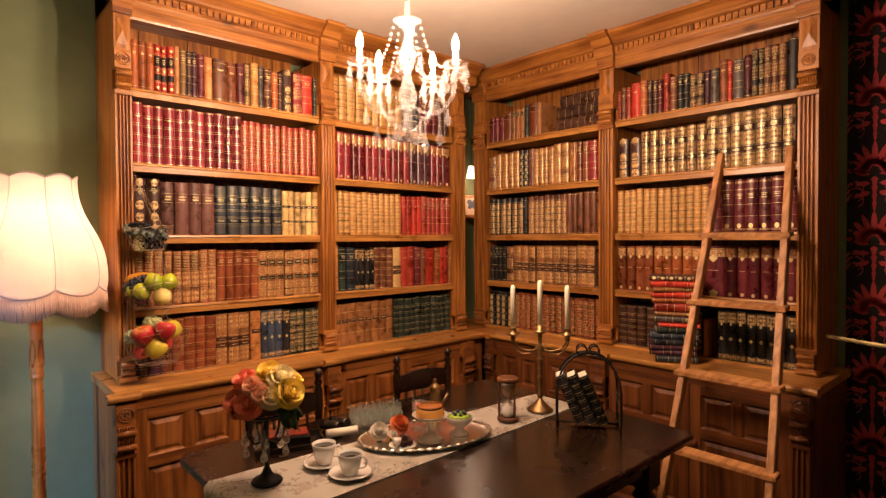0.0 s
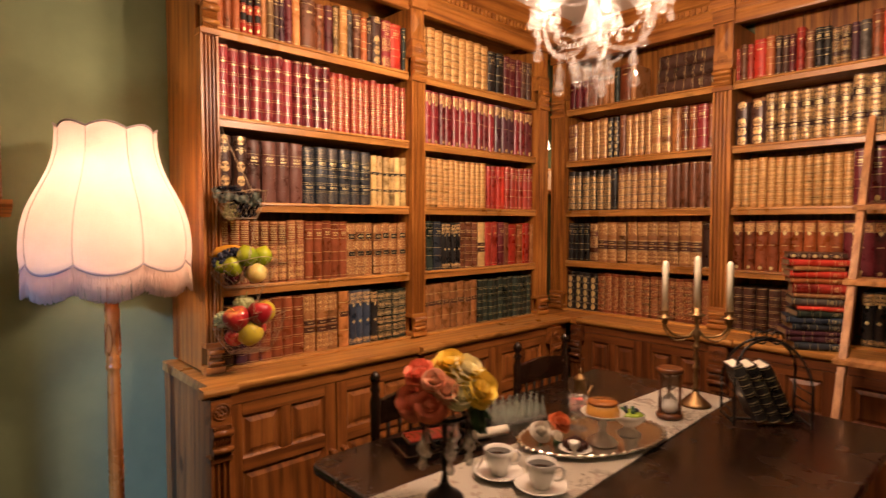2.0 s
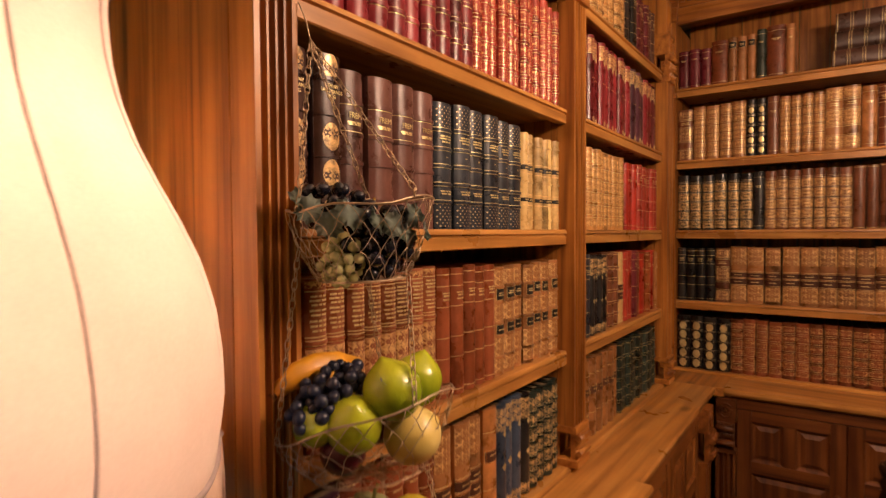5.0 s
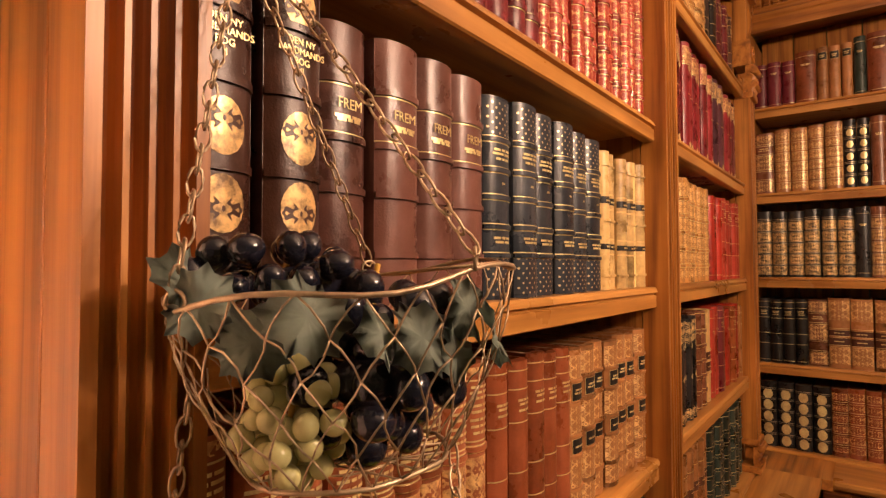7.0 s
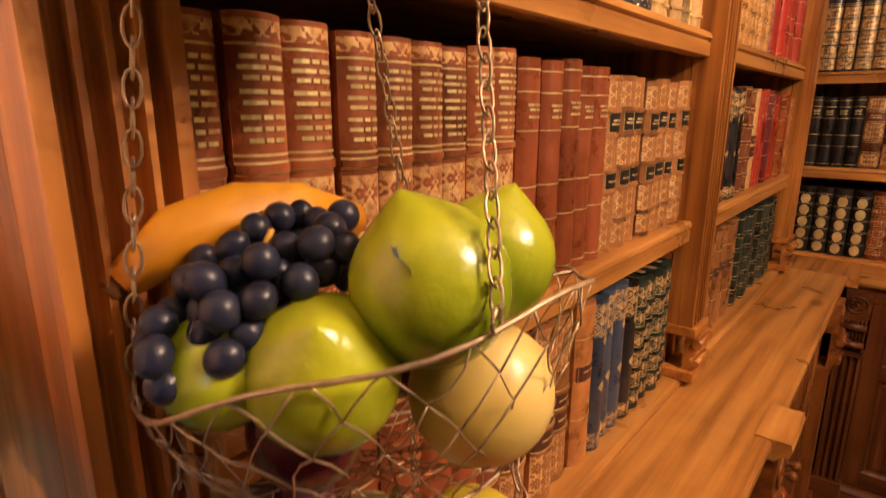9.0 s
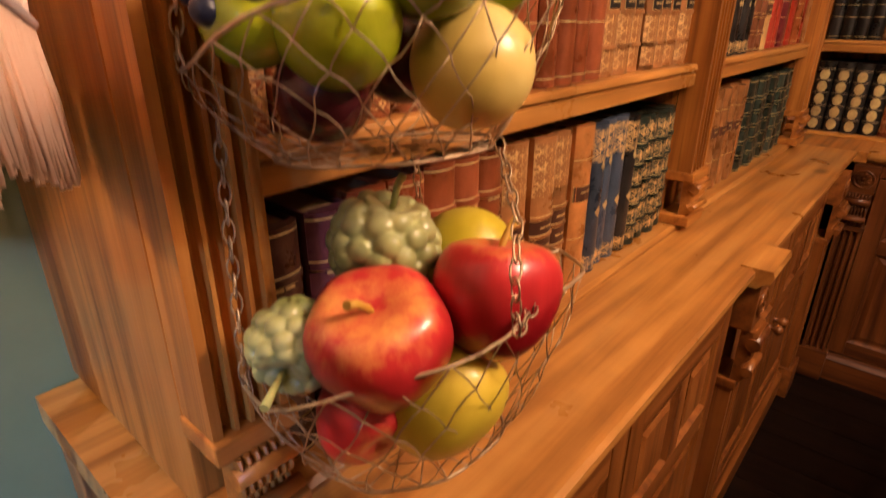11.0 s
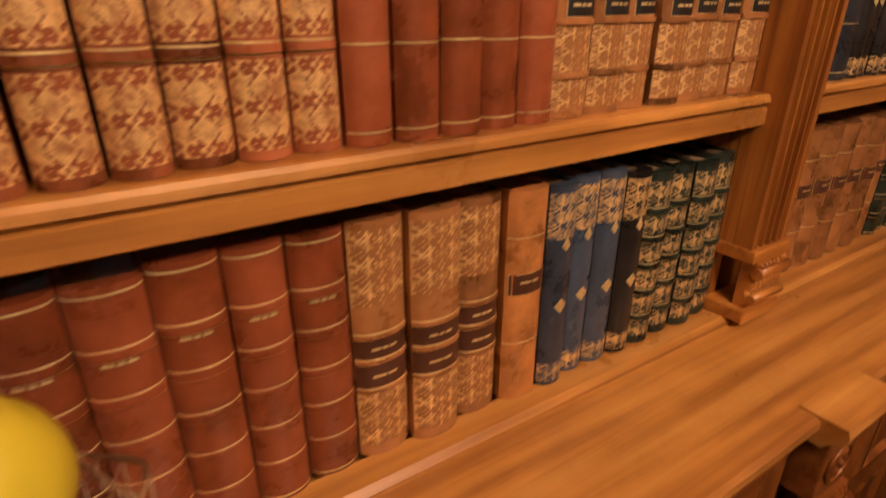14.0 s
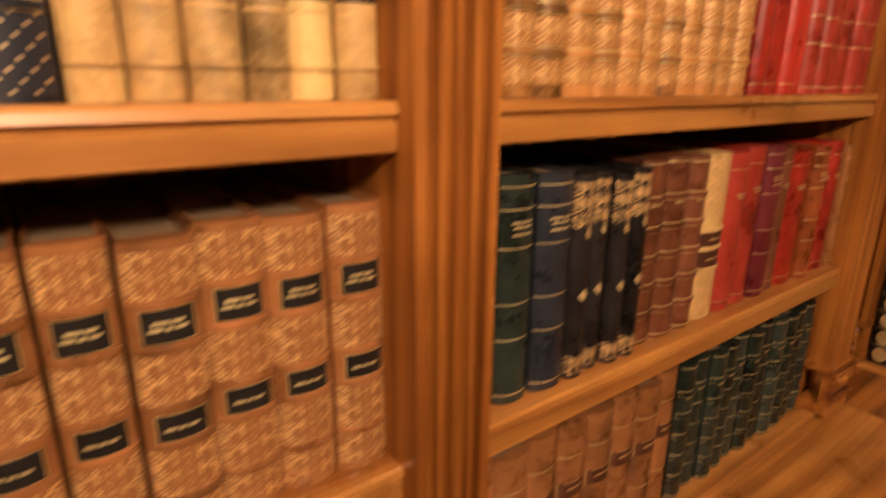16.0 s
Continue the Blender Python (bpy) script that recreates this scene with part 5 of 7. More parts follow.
tagged(part("table_runner", bm, runner_cloth()), "cream linen runner printed with brown flowers on the table", "runner")
TT = TZ + 0.0065


# ---- chairs ----
def dining_chair(m):
    c = thing("dining_chair", "dark turned oak chair with spindle back tucked under the table", "chair", "chairs at the table", m)
    for x in (-0.155, 0.155):
        bm = lathe(B(), [(0.018, 0.0), (0.02, 0.05), (0.016, 0.1), (0.021, 0.2), (0.017, 0.42), (0.021, 0.46), (0.018, 0.6), (0.016, 0.75), (0.019, 0.86), (0.012, 0.885), (0.018, 0.90), (0.011, 0.915), (0.017, 0.93), (0.019, 0.94), (0.013, 0.953), (0.002, 0.962)], 14, (x, 0, 0))
        part("back_post", bm, DARK_Z, c)
        bm = lathe(B(), [(0.014, 0.0), (0.02, 0.06), (0.015, 0.12), (0.022, 0.3), (0.018, 0.42)], 14, (x * 1.15, -0.36, 0))
        part("front_leg", bm, DARK_Z, c)
    bm = B()
    top = [(x, 0.0, 0.855 + 0.02 * math.cos(x / 0.155 * math.pi / 2)) for x in [-0.14 + 0.28 * i / 12 for i in range(13)]]
    prof_lo = [(x, 0, 0.78) for x, _, _ in top]
    A = [bm.verts.new((x, -0.009, z)) for x, _, z in top] + [bm.verts.new((x, -0.009, z)) for x, _, z in reversed(prof_lo)]
    C = [bm.verts.new((x, 0.009, z)) for x, _, z in top] + [bm.verts.new((x, 0.009, z)) for x, _, z in reversed(prof_lo)]
    n = len(A)
    bm.faces.new(A), bm.faces.new(list(reversed(C)))
    for k in range(n):
        bm.faces.new((A[k], C[k], C[(k + 1) % n], A[(k + 1) % n]))
    part("crest_rail", bm, DARK_X, c)
    part("lower_rail", box(B(), -0.14, -0.01, 0.55, 0.14, 0.01, 0.585, 0.003), DARK_X, c)
    for k in range(5):
        x = -0.1 + 0.05 * k
        part("spindle", lathe(B(), [(0.007, 0.585), (0.011, 0.63), (0.006, 0.66), (0.010, 0.7), (0.006, 0.74), (0.008, 0.78)], 10, (x, 0, 0)), DARK_Z, c)
    part("seat", box(B(), -0.19, -0.39, 0.42, 0.19, 0.015, 0.455, 0.012), DARK_X, c)
    for y, z in ((-0.36, 0.14), (0.0, 0.2)):
        part("stretcher", tube(B(), [(-0.16, y, z), (0.16, y, z)], 0.011, 10), DARK_X, c)
    return c


dining_chair(pose(1.06, 2.17, 0))
dining_chair(pose(1.774, 2.13, 0, 0, 0, -4))

# ---- ladder ----
ladder = thing("library_ladder", "pale pine library ladder leaning against the bookcase", "ladder")
lx = lambda z: 2.864 + 0.40 * (z - 1.529)
nrm = Vector((1, 0, -0.40)).normalized()


def plank(bm, p, q, w, t, axis_w):
    """A bar from p to q, w wide along axis_w, t thick."""
    p, q, aw = Vector(p), Vector(q), Vector(axis_w).normalized()
    d = (q - p).normalized()
    n = d.cross(aw).normalized()
    vs = [[bm.verts.new(c + s * aw * w / 2 + u * n * t / 2) for s, u in ((-1, -1), (1, -1), (1, 1), (-1, 1))] for c in (p, q)]
    for k in range(4):
        bm.faces.new((vs[0][k], vs[0][(k + 1) % 4], vs[1][(k + 1) % 4], vs[1][k]))
    bm.faces.new(list(reversed(vs[0]))), bm.faces.new(vs[1])
    bmesh.ops.bevel(bm, geom=bm.edges[:], offset=0.003, segments=2, affect="EDGES")
    return bm


ly = lambda z, s: 1.204 if s else 0.887 - 0.073 * (1.93 - z) * 1.0
for s in (0, 1):
    part("rail", plank(B(), (lx(0.0), ly(0.0, s), 0.005), (lx(1.945), ly(1.945, s), 1.945), 0.028, 0.05, (0, 1, 0)), PALE_Z, ladder)
for k in range(5):
    z = 1.531 - 0.322 * k
    if z > 0.1:
        part("rung", plank(B(), (lx(z) - 0.018, ly(z, 0) - 0.03, z), (lx(z) - 0.018, ly(z, 1) + 0.03, z), 0.062, 0.022, (1, 0, 0.12)), PALE_X, ladder)

# ---- books piled on the ledge ----
pile = [("dkbrown", .028, .235), ("scarlet", .030, .255), ("tan", .022, .21), ("scarlet", .032, .225), ("rust", .026, .22), ("scarlet", .045, .215), ("dktan", .02, .2),
        ("grey", .036, .2), ("scarlet", .02, .2), ("dkgreen", .030, .2), ("blue", .030, .24), ("navy", .03, .215), ("plum", .026, .23), ("plum", .028, .225), ("navy", .034, .2)]
zt = COUNTER + 0.001
for k, (col, T, H) in enumerate(reversed(pile)):
    meshes = book_meshes(T, H, 0.17, col, "lines" if col != "dkbrown" else "spots")
    m = pose(2.80 + rng.uniform(-0.008, 0.008), 1.34 + rng.uniform(-0.015, 0.015), zt + T / 2, 0, 0, -62 + rng.uniform(-7, 7)) @ pose(-H / 2, 0, 0, 0, 90, 0)
    b = put_book(meshes, m, col, "lines", "books piled on the ledge")
    b["label"] = KINDS[col] + " cloth book lying in a pile on the ledge"
    zt += T + 0.0008
part_end = tagged(part("bookend", box(B(), 0, 0, 0, 0.022, 0.16, 0.20, 0.004), PINE_Z), "plain pine bookend block beside black volumes", "bookend")
part_end.matrix_basis = M_E @ pose(1.675, 0.02, COUNTER + 0.0125)

# ---- papered wall and rope ----
paper = thing("wallpaper", "black wallpaper with raised crimson damask flowers", "wallpaper", kind="structure")
part("ground_sheet", box(B(), EAST_X - 0.006, SOUTH_Y + 0.003, 0.004, EAST_X - 0.003, 0.73, CEIL - 0.004), PAPER_BLACK, paper)


def damask_motif():
    """A fan of petals over a vase with scrolls to either side, flat in y and z."""
    bm = B()

    def blade(c, a, l, w, n=8):
        d, s = Vector((0, math.cos(a), math.sin(a))), Vector((0, -math.sin(a), math.cos(a)))
        pts = []
        for i in range(n + 1):
            f = i / n
            pts.append((c + d * l * f, w * math.sin(math.pi * f ** 0.75) * (1 + 0.25 * math.sin(9 * f))))
        ring = [bm.verts.new(p + s * q) for p, q in pts] + [bm.verts.new(p - s * q) for p, q in reversed(pts[1:-1])]
        bm.faces.new(ring)

    o = Vector((0, 0, 0))
    for k in range(9):
        a = radians(90 + (k - 4) * 21)
        blade(o + Vector((0, 0.012 * math.cos(a), 0.012 * math.sin(a))), a, 0.085 - 0.006 * abs(k - 4), 0.011)
    for s in (-1, 1):
        for f in range(3):
            blade(o + Vector((0, s * 0.012, -0.012 - 0.028 * f)), radians(90 - s * (75 + 18 * f)), 0.072 - 0.012 * f, 0.008)
            pts = [o + Vector((0, s * (0.05 + 0.022 * math.cos(t)), -0.055 - 0.02 * f + 0.022 * math.sin(t))) for t in [i * 0.62 for i in range(8)]]
            tube(bm, pts, 0.0032, 4, taper=0.001)
    for f in range(4):
        blade(o + Vector((0, 0, -0.018 - 0.026 * f)), radians(-90), 0.035, 0.009 - 0.0012 * f)
    return bm


motif = None
for row in range(8):
    for col_ in range(9):
        m = pose(EAST_X - 0.0075, 0.62 - 0.27 * col_, 0.16 + 0.335 * row + (0.167 if col_ % 2 else 0), 0, 0, 0) @ Matrix.Diagonal((1, 1.5, 1.5, 1))
        if motif is None:
            motif = part("damask_flower", damask_motif(), FLOCK_RED, paper, m=m).data
        else:
            linked("damask_flower", motif, paper, m)
bm = B()
for k in range(60):
    z = 0.05 + k * 0.0445
    tube(bm, [(EAST_X - 0.010, 0.705 + 0.009 * math.sin(t), z + 0.022 * t / 3.14) for t in (0, 1.57, 3.14, 4.71, 6.28)], 0.006, 5)
part("braid_border", bm, PAPER_BLACK, paper)

rope = thing("barrier_rope", "gold twisted barrier rope hooked to the bookcase side", "rope")
bm = B()
for st in range(3):
    pts = []
    for i in range(90):
        f = i / 89
        y = 0.755 - 1.3 * f
        ph = 70 * f + 2.094 * st
        pts.append((3.10 + 0.0055 * math.cos(ph), y, 1.052 - 0.05 * 4 * f * (1 - f) * 0.6 + 0.0055 * math.sin(ph)))
    tube(bm, pts, 0.0055, 6)
part("cord", bm, GOLD, rope)
part("hook", tube(B(), [(3.10, 0.765, 1.052), (3.10, 0.75, 1.052), (3.10, 0.742, 1.06)], 0.006, 8), BRASS, rope)
post = thing("rope_post", "brass post holding the barrier rope", "post", m=pose(3.10, -0.56, 0))
part("pole", lathe(B(), [(0.12, 0.0), (0.125, 0.015), (0.03, 0.04), (0.018, 0.07), (0.018, 1.03), (0.03, 1.04), (0.03, 1.06), (0.016, 1.07), (0.026, 1.10), (0.002, 1.12)], 20), BRASS, post)

# ---- the corner behind the bookcases ----
pend = thing("pendant_lamp", "small lit white pendant lamp in the corner", "lamp", m=pose(3.07, 3.09, 0))
part("shade", lathe(B(), [(0.018, 2.075), (0.024, 2.05), (0.038, 1.985), (0.036, 1.984), (0.022, 2.048), (0.016, 2.073)], 18), glowing("lit opal glass", (1.0, 0.86, 0.62), 4.0), pend)
part("cord", tube(B(), [(0, 0, 2.072), (0, 0, CEIL)], 0.0025, 6), IRON, pend)
pic = thing("butterfly_picture", "small framed butterfly picture standing on a bracket", "picture", m=pose(3.16, 3.17, 1.70, 0, 0, -42))
part("mount", box(B(), -0.07, 0.0, 0.0, 0.07, 0.006, 0.15), plain("cream card", (0.66, 0.56, 0.42), 0.8), pic)
for x0, z0, x1, z1 in ((-0.08, -0.01, 0.08, 0.005), (-0.08, 0.145, 0.08, 0.16), (-0.08, 0.005, -0.066, 0.145), (0.066, 0.005, 0.08, 0.145)):
    part("frame", box(B(), x0, -0.008, z0, x1, 0.009, z1, 0.002), PALE_X, pic)
bm = B()
for s in (-1, 1):
    for a, l, w in ((50, 0.055, 0.02), (-35, 0.04, 0.017)):
        d = Vector((s * math.cos(radians(a)), 0, math.sin(radians(a))))
        n = Vector((-d.z, 0, d.x))
        ring = [bm.verts.new(Vector((0, -0.002, 0.08)) + d * l * (0.5 - 0.5 * math.cos(t)) + n * w * math.sin(t)) for t in [2 * math.pi * i / 14 for i in range(14)]]
        bm.faces.new(ring)
part("butterfly", bm, plain("blue butterfly wing", (0.10, 0.13, 0.20), 0.5), pic)
tagged(part("wall_bracket", box(B(), 3.04, 3.06, 1.672, EAST_X - 0.002, NORTH_Y - 0.002, 1.688, 0.003), PALE_X), "narrow pale wooden corner shelf under a picture", "shelf")

# ---- carved clock on the green wall ----
clock = thing("wall_clock", "carved wooden wall clock case on the green wall", "clock", m=pose(-0.11, NORTH_Y, 1.48))
part("case", box(B(), -0.125, -0.11, 0.06, 0.125, -0.001, 0.86, 0.006), PINE_Z, clock)
bm = B()
prism(bm, [(-0.001, 0.0), (-0.06, 0.0), (-0.12, 0.03), (-0.135, 0.045), (-0.135, 0.06), (-0.001, 0.06)], -0.15, 0.15)
part("foot_moulding", bm, PINE_X, clock)
bm = B()
prism(bm, [(-0.001, 0.86), (-0.12, 0.86), (-0.14, 0.885), (-0.14, 0.90), (-0.001, 0.92)], -0.15, 0.15)
part("cornice", bm, PINE_X, clock)
for s in (-1, 1):
    part("column", lathe(B(), [(0.018, 0.07), (0.014, 0.12), (0.019, 0.3), (0.012, 0.46), (0.019, 0.62), (0.014, 0.8), (0.019, 0.85)], 14, (s * 0.105, -0.118, 0)), MAHOG, clock)


# ---- hanging fruit baskets ----
hanger = thing("hanging_basket", "three-tier wire basket on chains hooked to a shelf", "basket")
# centre, two radii, depth, share of the foot, turn, and the rim's slopes along and across
TIERS = [((0.698, 2.747, 1.575), 0.097, 0.090, 0.098, 0.60, -30, 0.11, 0.0), ((0.712, 2.745, 1.294), 0.121, 0.088, 0.080, 0.62, -32, 0.21, -0.30), ((0.722, 2.735, 1.083), 0.132, 0.102, 0.116, 0.58, -23, 0.22, -0.28)]


def tier_point(tier, a, f):
    """f from 0 at the rim to 1 at the foot."""
    (cx, cy, cz), rx, ry, h, foot, turn, along, across = tier
    k = 1 - (1 - foot) * f ** 1.6
    bent = 1 + 0.03 * math.sin(3 * a + turn) + 0.02 * math.sin(7 * a)
    u, v, c, d = rx * k * bent * math.cos(a), ry * k * bent * math.sin(a), math.cos(radians(turn)), math.sin(radians(turn))
    return Vector((cx + u * c - v * d, cy + u * d + v * c, cz + (along * u + across * v) * (1 - 0.8 * f) - h * f + 0.003 * math.sin(5 * a) * (1 - f)))


def chain_links(bm, p, q, n):
    p, q = Vector(p), Vector(q)
    d = (q - p) / n
    u = d.normalized()
    s = u.cross(Vector((0.3, 1, 0.1))).normalized()
    w = u.cross(s)
    for i in range(n):
        c = p + d * (i + 0.5)
        side = s if i % 2 else w
        L, W = d.length * 0.68, 0.0037
        tube(bm, [c + u * L * math.cos(t) + side * W * math.sin(t) for t in [2 * math.pi * k / 10 for k in range(10)]], 0.00085, 5, closed=True)


hook_at = Vector((0.664, 2.803, 1.79))
bm = tube(B(), [(0.655, 2.838, 1.838), (0.655, 2.828, 1.846), (0.656, 2.815, 1.84), (0.660, 2.806, 1.815), (0.664, 2.803, 1.79), (0.667, 2.806, 1.783)], 0.0011, 6)
part("hook", bm, WIRE, hanger)
FRONT_ANG = (-60, -76, -66)
for i, tier in enumerate(TIERS):
    basket = part("rim", tube(B(), [tier_point(tier, 2 * math.pi * k / 40, 0) for k in range(48)], 0.0014, 6, closed=True), WIRE, hanger, "bent wire rim")
    bm = B()
    NU, NV = 22, 5
    off = lambda v: 0.5 if v % 2 else 0.0
    for v in range(NV):
        for u in range(NU):
            a0 = 2 * math.pi * (u + off(v)) / NU
            for dd in (0.5, -0.5):
                a1 = a0 + 2 * math.pi * dd / NU
                p, q = tier_point(tier, a0, v / NV), tier_point(tier, a1, (v + 1) / NV)
                mid = (p + q) / 2 + Vector((rng.uniform(-0.004, 0.004), rng.uniform(-0.004, 0.004), rng.uniform(-0.004, 0.004)))
                tube(bm, [p, p.lerp(mid, 0.6), q.lerp(mid, 0.6), q], 0.00055, 4)
    c = tier_point(tier, 0, 1)
    ctr = Vector((tier[0][0], tier[0][1], c.z - 0.004))
    for u in range(NU):
        tube(bm, [tier_point(tier, 2 * math.pi * (u + 0.5) / NU, 1), ctr + Vector((0.012 * math.cos(u * 2.4), 0.012 * math.sin(u * 2.4), 0))], 0.0006, 4)
    for f in (0.45,):
        tube(bm, [tier_point(tier, 2 * math.pi * (u + 0.3 * (u % 2)) / 22, 1) * 1 + (ctr - tier_point(tier, 2 * math.pi * u / 22, 1)) * f for u in range(22)], 0.0006, 4, closed=True)
    tagged(part("wire_net", bm, WIRE, basket, "loose hexagonal wire netting"), kind="stuff")
    part("foot_ring", tube(B(), [tier_point(tier, 2 * math.pi * k / 32, 1) for k in range(32)], 0.0014, 6, closed=True), WIRE, basket)
    for deg in ((202, 178, 179)[i], FRONT_ANG[i], 68):
        a = radians(deg)
        top = hook_at if i == 0 else tier_point(TIERS[i - 1], radians(deg if deg > 0 else -20), 0.94 if deg < 90 else 0.5) - Vector((0, 0, 0.004))
        bot = tier_point(tier, a, 0)
        bm = B()
        # the lowest front chain drapes over an apple
        way = [top] + ([Vector((0.721, 2.645, 1.184)), Vector((0.692, 2.625, 1.160)), Vector((0.689, 2.620, 1.128))] if i == 2 and deg < 0 else []) + [bot + Vector((0, 0, 0.008))]
        for p, q in zip(way, way[1:]):
            chain_links(bm, p, q, max(3, round((p - q).length / 0.0125)))
        part("chain", bm, WIRE, hanger)
        part("split_ring", tube(B(), [bot + Vector((0.0055 * math.cos(t) * math.sin(a), -0.0055 * math.cos(t) * math.cos(a), 0.0045 + 0.0055 * math.sin(t))) for t in [2 * math.pi * k / 14 for k in range(14)]], 0.0011, 5, closed=True), WIRE, basket)


def apple_mesh(r, sx=1.0):
    prof = []
    for i in range(25):
        t = math.pi * i / 24
        rr = r * (math.sin(t) ** 0.8) * (1 - 0.20 * math.cos(t))
        zz = -r * 1.04 * math.cos(t)
        if t > 2.3:
            zz -= r * 0.30 * ((t - 2.3) / 0.84) ** 2 * 1.0
        if t < 0.5:
            zz += r * 0.22 * ((0.5 - t) / 0.5) ** 2
        prof.append((max(rr, 0.0004) * sx, zz))
    return lathe(B(), prof, 40, flute=5, depth=0.03)


def pear_mesh(r, nip=0.18):
    prof = []
    for i in range(21):
        t = math.pi * i / 20
        prof.append((max(0.0004, r * math.sin(t) ** 0.9), -r * math.cos(t) + nip * r * max(0, (i - 16) / 4) ** 2 * 1.3))
    return lathe(B(), prof, 28, flute=3, depth=0.015)


def fruit(name, label, bm, mat, at, tilt=(0, 0, 0), stalk=None):
    f = part(name, bm, mat, m=pose(*at, *tilt))
    tagged(f, label, "fruit", "fruit in the baskets")
    if stalk:
        part("stalk", tube(B(), stalk, 0.0024, 7, taper=0.0032), PALE_STALK if name == "custard_apple" else STALK, f)
    return f


def stalk_up(r, lean=0.012):
    return [(0, 0, r * 0.62), (lean * 0.3, 0, r * 0.85), (lean, 0, r * 1.12), (lean * 1.6, 0, r * 1.25)]


fruit("apple", "shiny red apple with yellow shoulders in a wire basket", apple_mesh(0.0465), APPLE_RED, (0.662, 2.707, 1.098), (6, -20, 10), stalk_up(0.0465, -0.012))
fruit("apple", "shiny red apple with yellow shoulders in a wire basket", apple_mesh(0.043), APPLE_RED, (0.735, 2.668, 1.118), (-8, 14, 0), stalk_up(0.043))
fruit("apple", "small red apple at the bottom of a wire basket", apple_mesh(0.034), APPLE_RED, (0.660, 2.729, 1.032), (120, 30, 0))
fruit("apple", "small red apple at the bottom of a wire basket", apple_mesh(0.034), APPLE_RED, (0.742, 2.715, 1.06), (40, 70, 0))
fruit("quince", "yellow quince under the netting of a wire basket", apple_mesh(0.0455), LEMON, (0.704, 2.693, 1.040), (20, 30, 30), stalk_up(0.036))
fruit("mango", "smooth olive-yellow mango lying behind red apples", pear_mesh(0.042, 0.05), MANGO, (0.783, 2.733, 1.112), (70, 40, 0))


def custard_apple(r, seed):
    bm = B()
    g = random.Random(seed)
    bmesh.ops.create_icosphere(bm, subdivisions=6, radius=r)
    pts = []
    n = 64
    for i in range(n):
        z = 1 - 2 * (i + 0.5) / n
        a = 2.39996 * i
        p = Vector((math.sqrt(1 - z * z) * math.cos(a), math.sqrt(1 - z * z) * math.sin(a), z))
        pts.append((p + Vector([g.uniform(-0.09, 0.09) for _ in range(3)])).normalized())
    for v in bm.verts:
        d = v.co.normalized()
        k = min((d - p).length for p in pts)
        v.co = d * r * (0.90 + 0.14 * math.sqrt(max(0.0, 1 - (k / 0.25) ** 2)) + 0.03 * math.cos(6 * math.atan2(d.y, d.x)) * (1 - abs(d.z)))
        if d.z > 0.75:
            v.co.z -= r * 0.30 * ((d.z - 0.75) / 0.25) ** 2
    for f in bm.faces:
        f.smooth = True
    return bm


fruit("custard_apple", "knobbly grey-green custard apple in a wire basket", custard_apple(0.041, 1), CUSTARD, (0.707, 2.750, 1.143), (10, 10, 0), [(0, 0, 0.026), (0.001, 0.001, 0.045), (0.003, 0, 0.054)])
fruit("custard_apple", "knobbly grey-green custard apple in a wire basket", custard_apple(0.032, 2), CUSTARD, (0.626, 2.752, 1.095), (0, -108, 32), [(0, 0, 0.022), (0.001, 0.001, 0.042), (0.004, 0, 0.052)])


NUB = [(0, 0, 0.030), (0.001, 0, 0.036), (0.003, 0, 0.041)]


fruit("guava", "glossy green guava in a wire basket", pear_mesh(0.0385), GUAVA, (0.702, 2.699, 1.334), (-12, -14, 0), NUB)
fruit("guava", "glossy yellow-green guava in a wire basket", pear_mesh(0.036), GUAVA, (0.768, 2.711, 1.331), (10, 12, 0), NUB)
fruit("guava", "glossy green guava under others in a wire basket", pear_mesh(0.037), GUAVA, (0.661, 2.730, 1.295), (30, -30, 0), NUB)
fruit("guava", "glossy green guava under others in a wire basket", pear_mesh(0.028), GUAVA, (0.630, 2.765, 1.297), (60, 30, 0), NUB)
fruit("lemon", "pale yellow lemon in a wire basket", pear_mesh(0.038, 0.06), PALE_LEMON, (0.734, 2.693, 1.268), (60, 20, 40), NUB)
fruit("plum", "dark red plum at the bottom of a wire basket", pear_mesh(0.030, 0.0), PLUM_SKIN, (0.665, 2.752, 1.255), (0, 0, 0), NUB)
fruit("plum", "dark red plum at the bottom of a wire basket", pear_mesh(0.030, 0.0), PLUM_SKIN, (0.745, 2.765, 1.268), (0, 0, 0), NUB)
bm = B()
bpts = [Vector((0.612, 2.822, 1.331)), Vector((0.640, 2.818, 1.350)), Vector((0.672, 2.812, 1.357)), Vector((0.704, 2.806, 1.355)), Vector((0.748, 2.803, 1.345))]
rad = (0.009, 0.0165, 0.0185, 0.0175, 0.010)
rings = []
for i, p in enumerate(bpts):
    t = (bpts[min(i + 1, 4)] - bpts[max(i - 1, 0)]).normalized()
    s = t.cross(Vector((0, 0, 1))).normalized()
    w = s.cross(t)
    rings.append([bm.verts.new(p - bpts[2] + rad[i] * (1 + 0.06 * math.cos(5 * a)) * (math.cos(a) * s + math.sin(a) * w)) for a in [2 * math.pi * k / 20 for k in range(20)]])
for A, C in zip(rings, rings[1:]):
    for k in range(20):
        bm.faces.new((A[k], A[(k + 1) % 20], C[(k + 1) % 20], C[k])).smooth = True
bm.faces.new(rings[0]), bm.faces.new(list(reversed(rings[-1])))
fb = fruit("banana", "stubby ripe banana lying in a wire basket", bm, BANANA, tuple(bpts[2]))
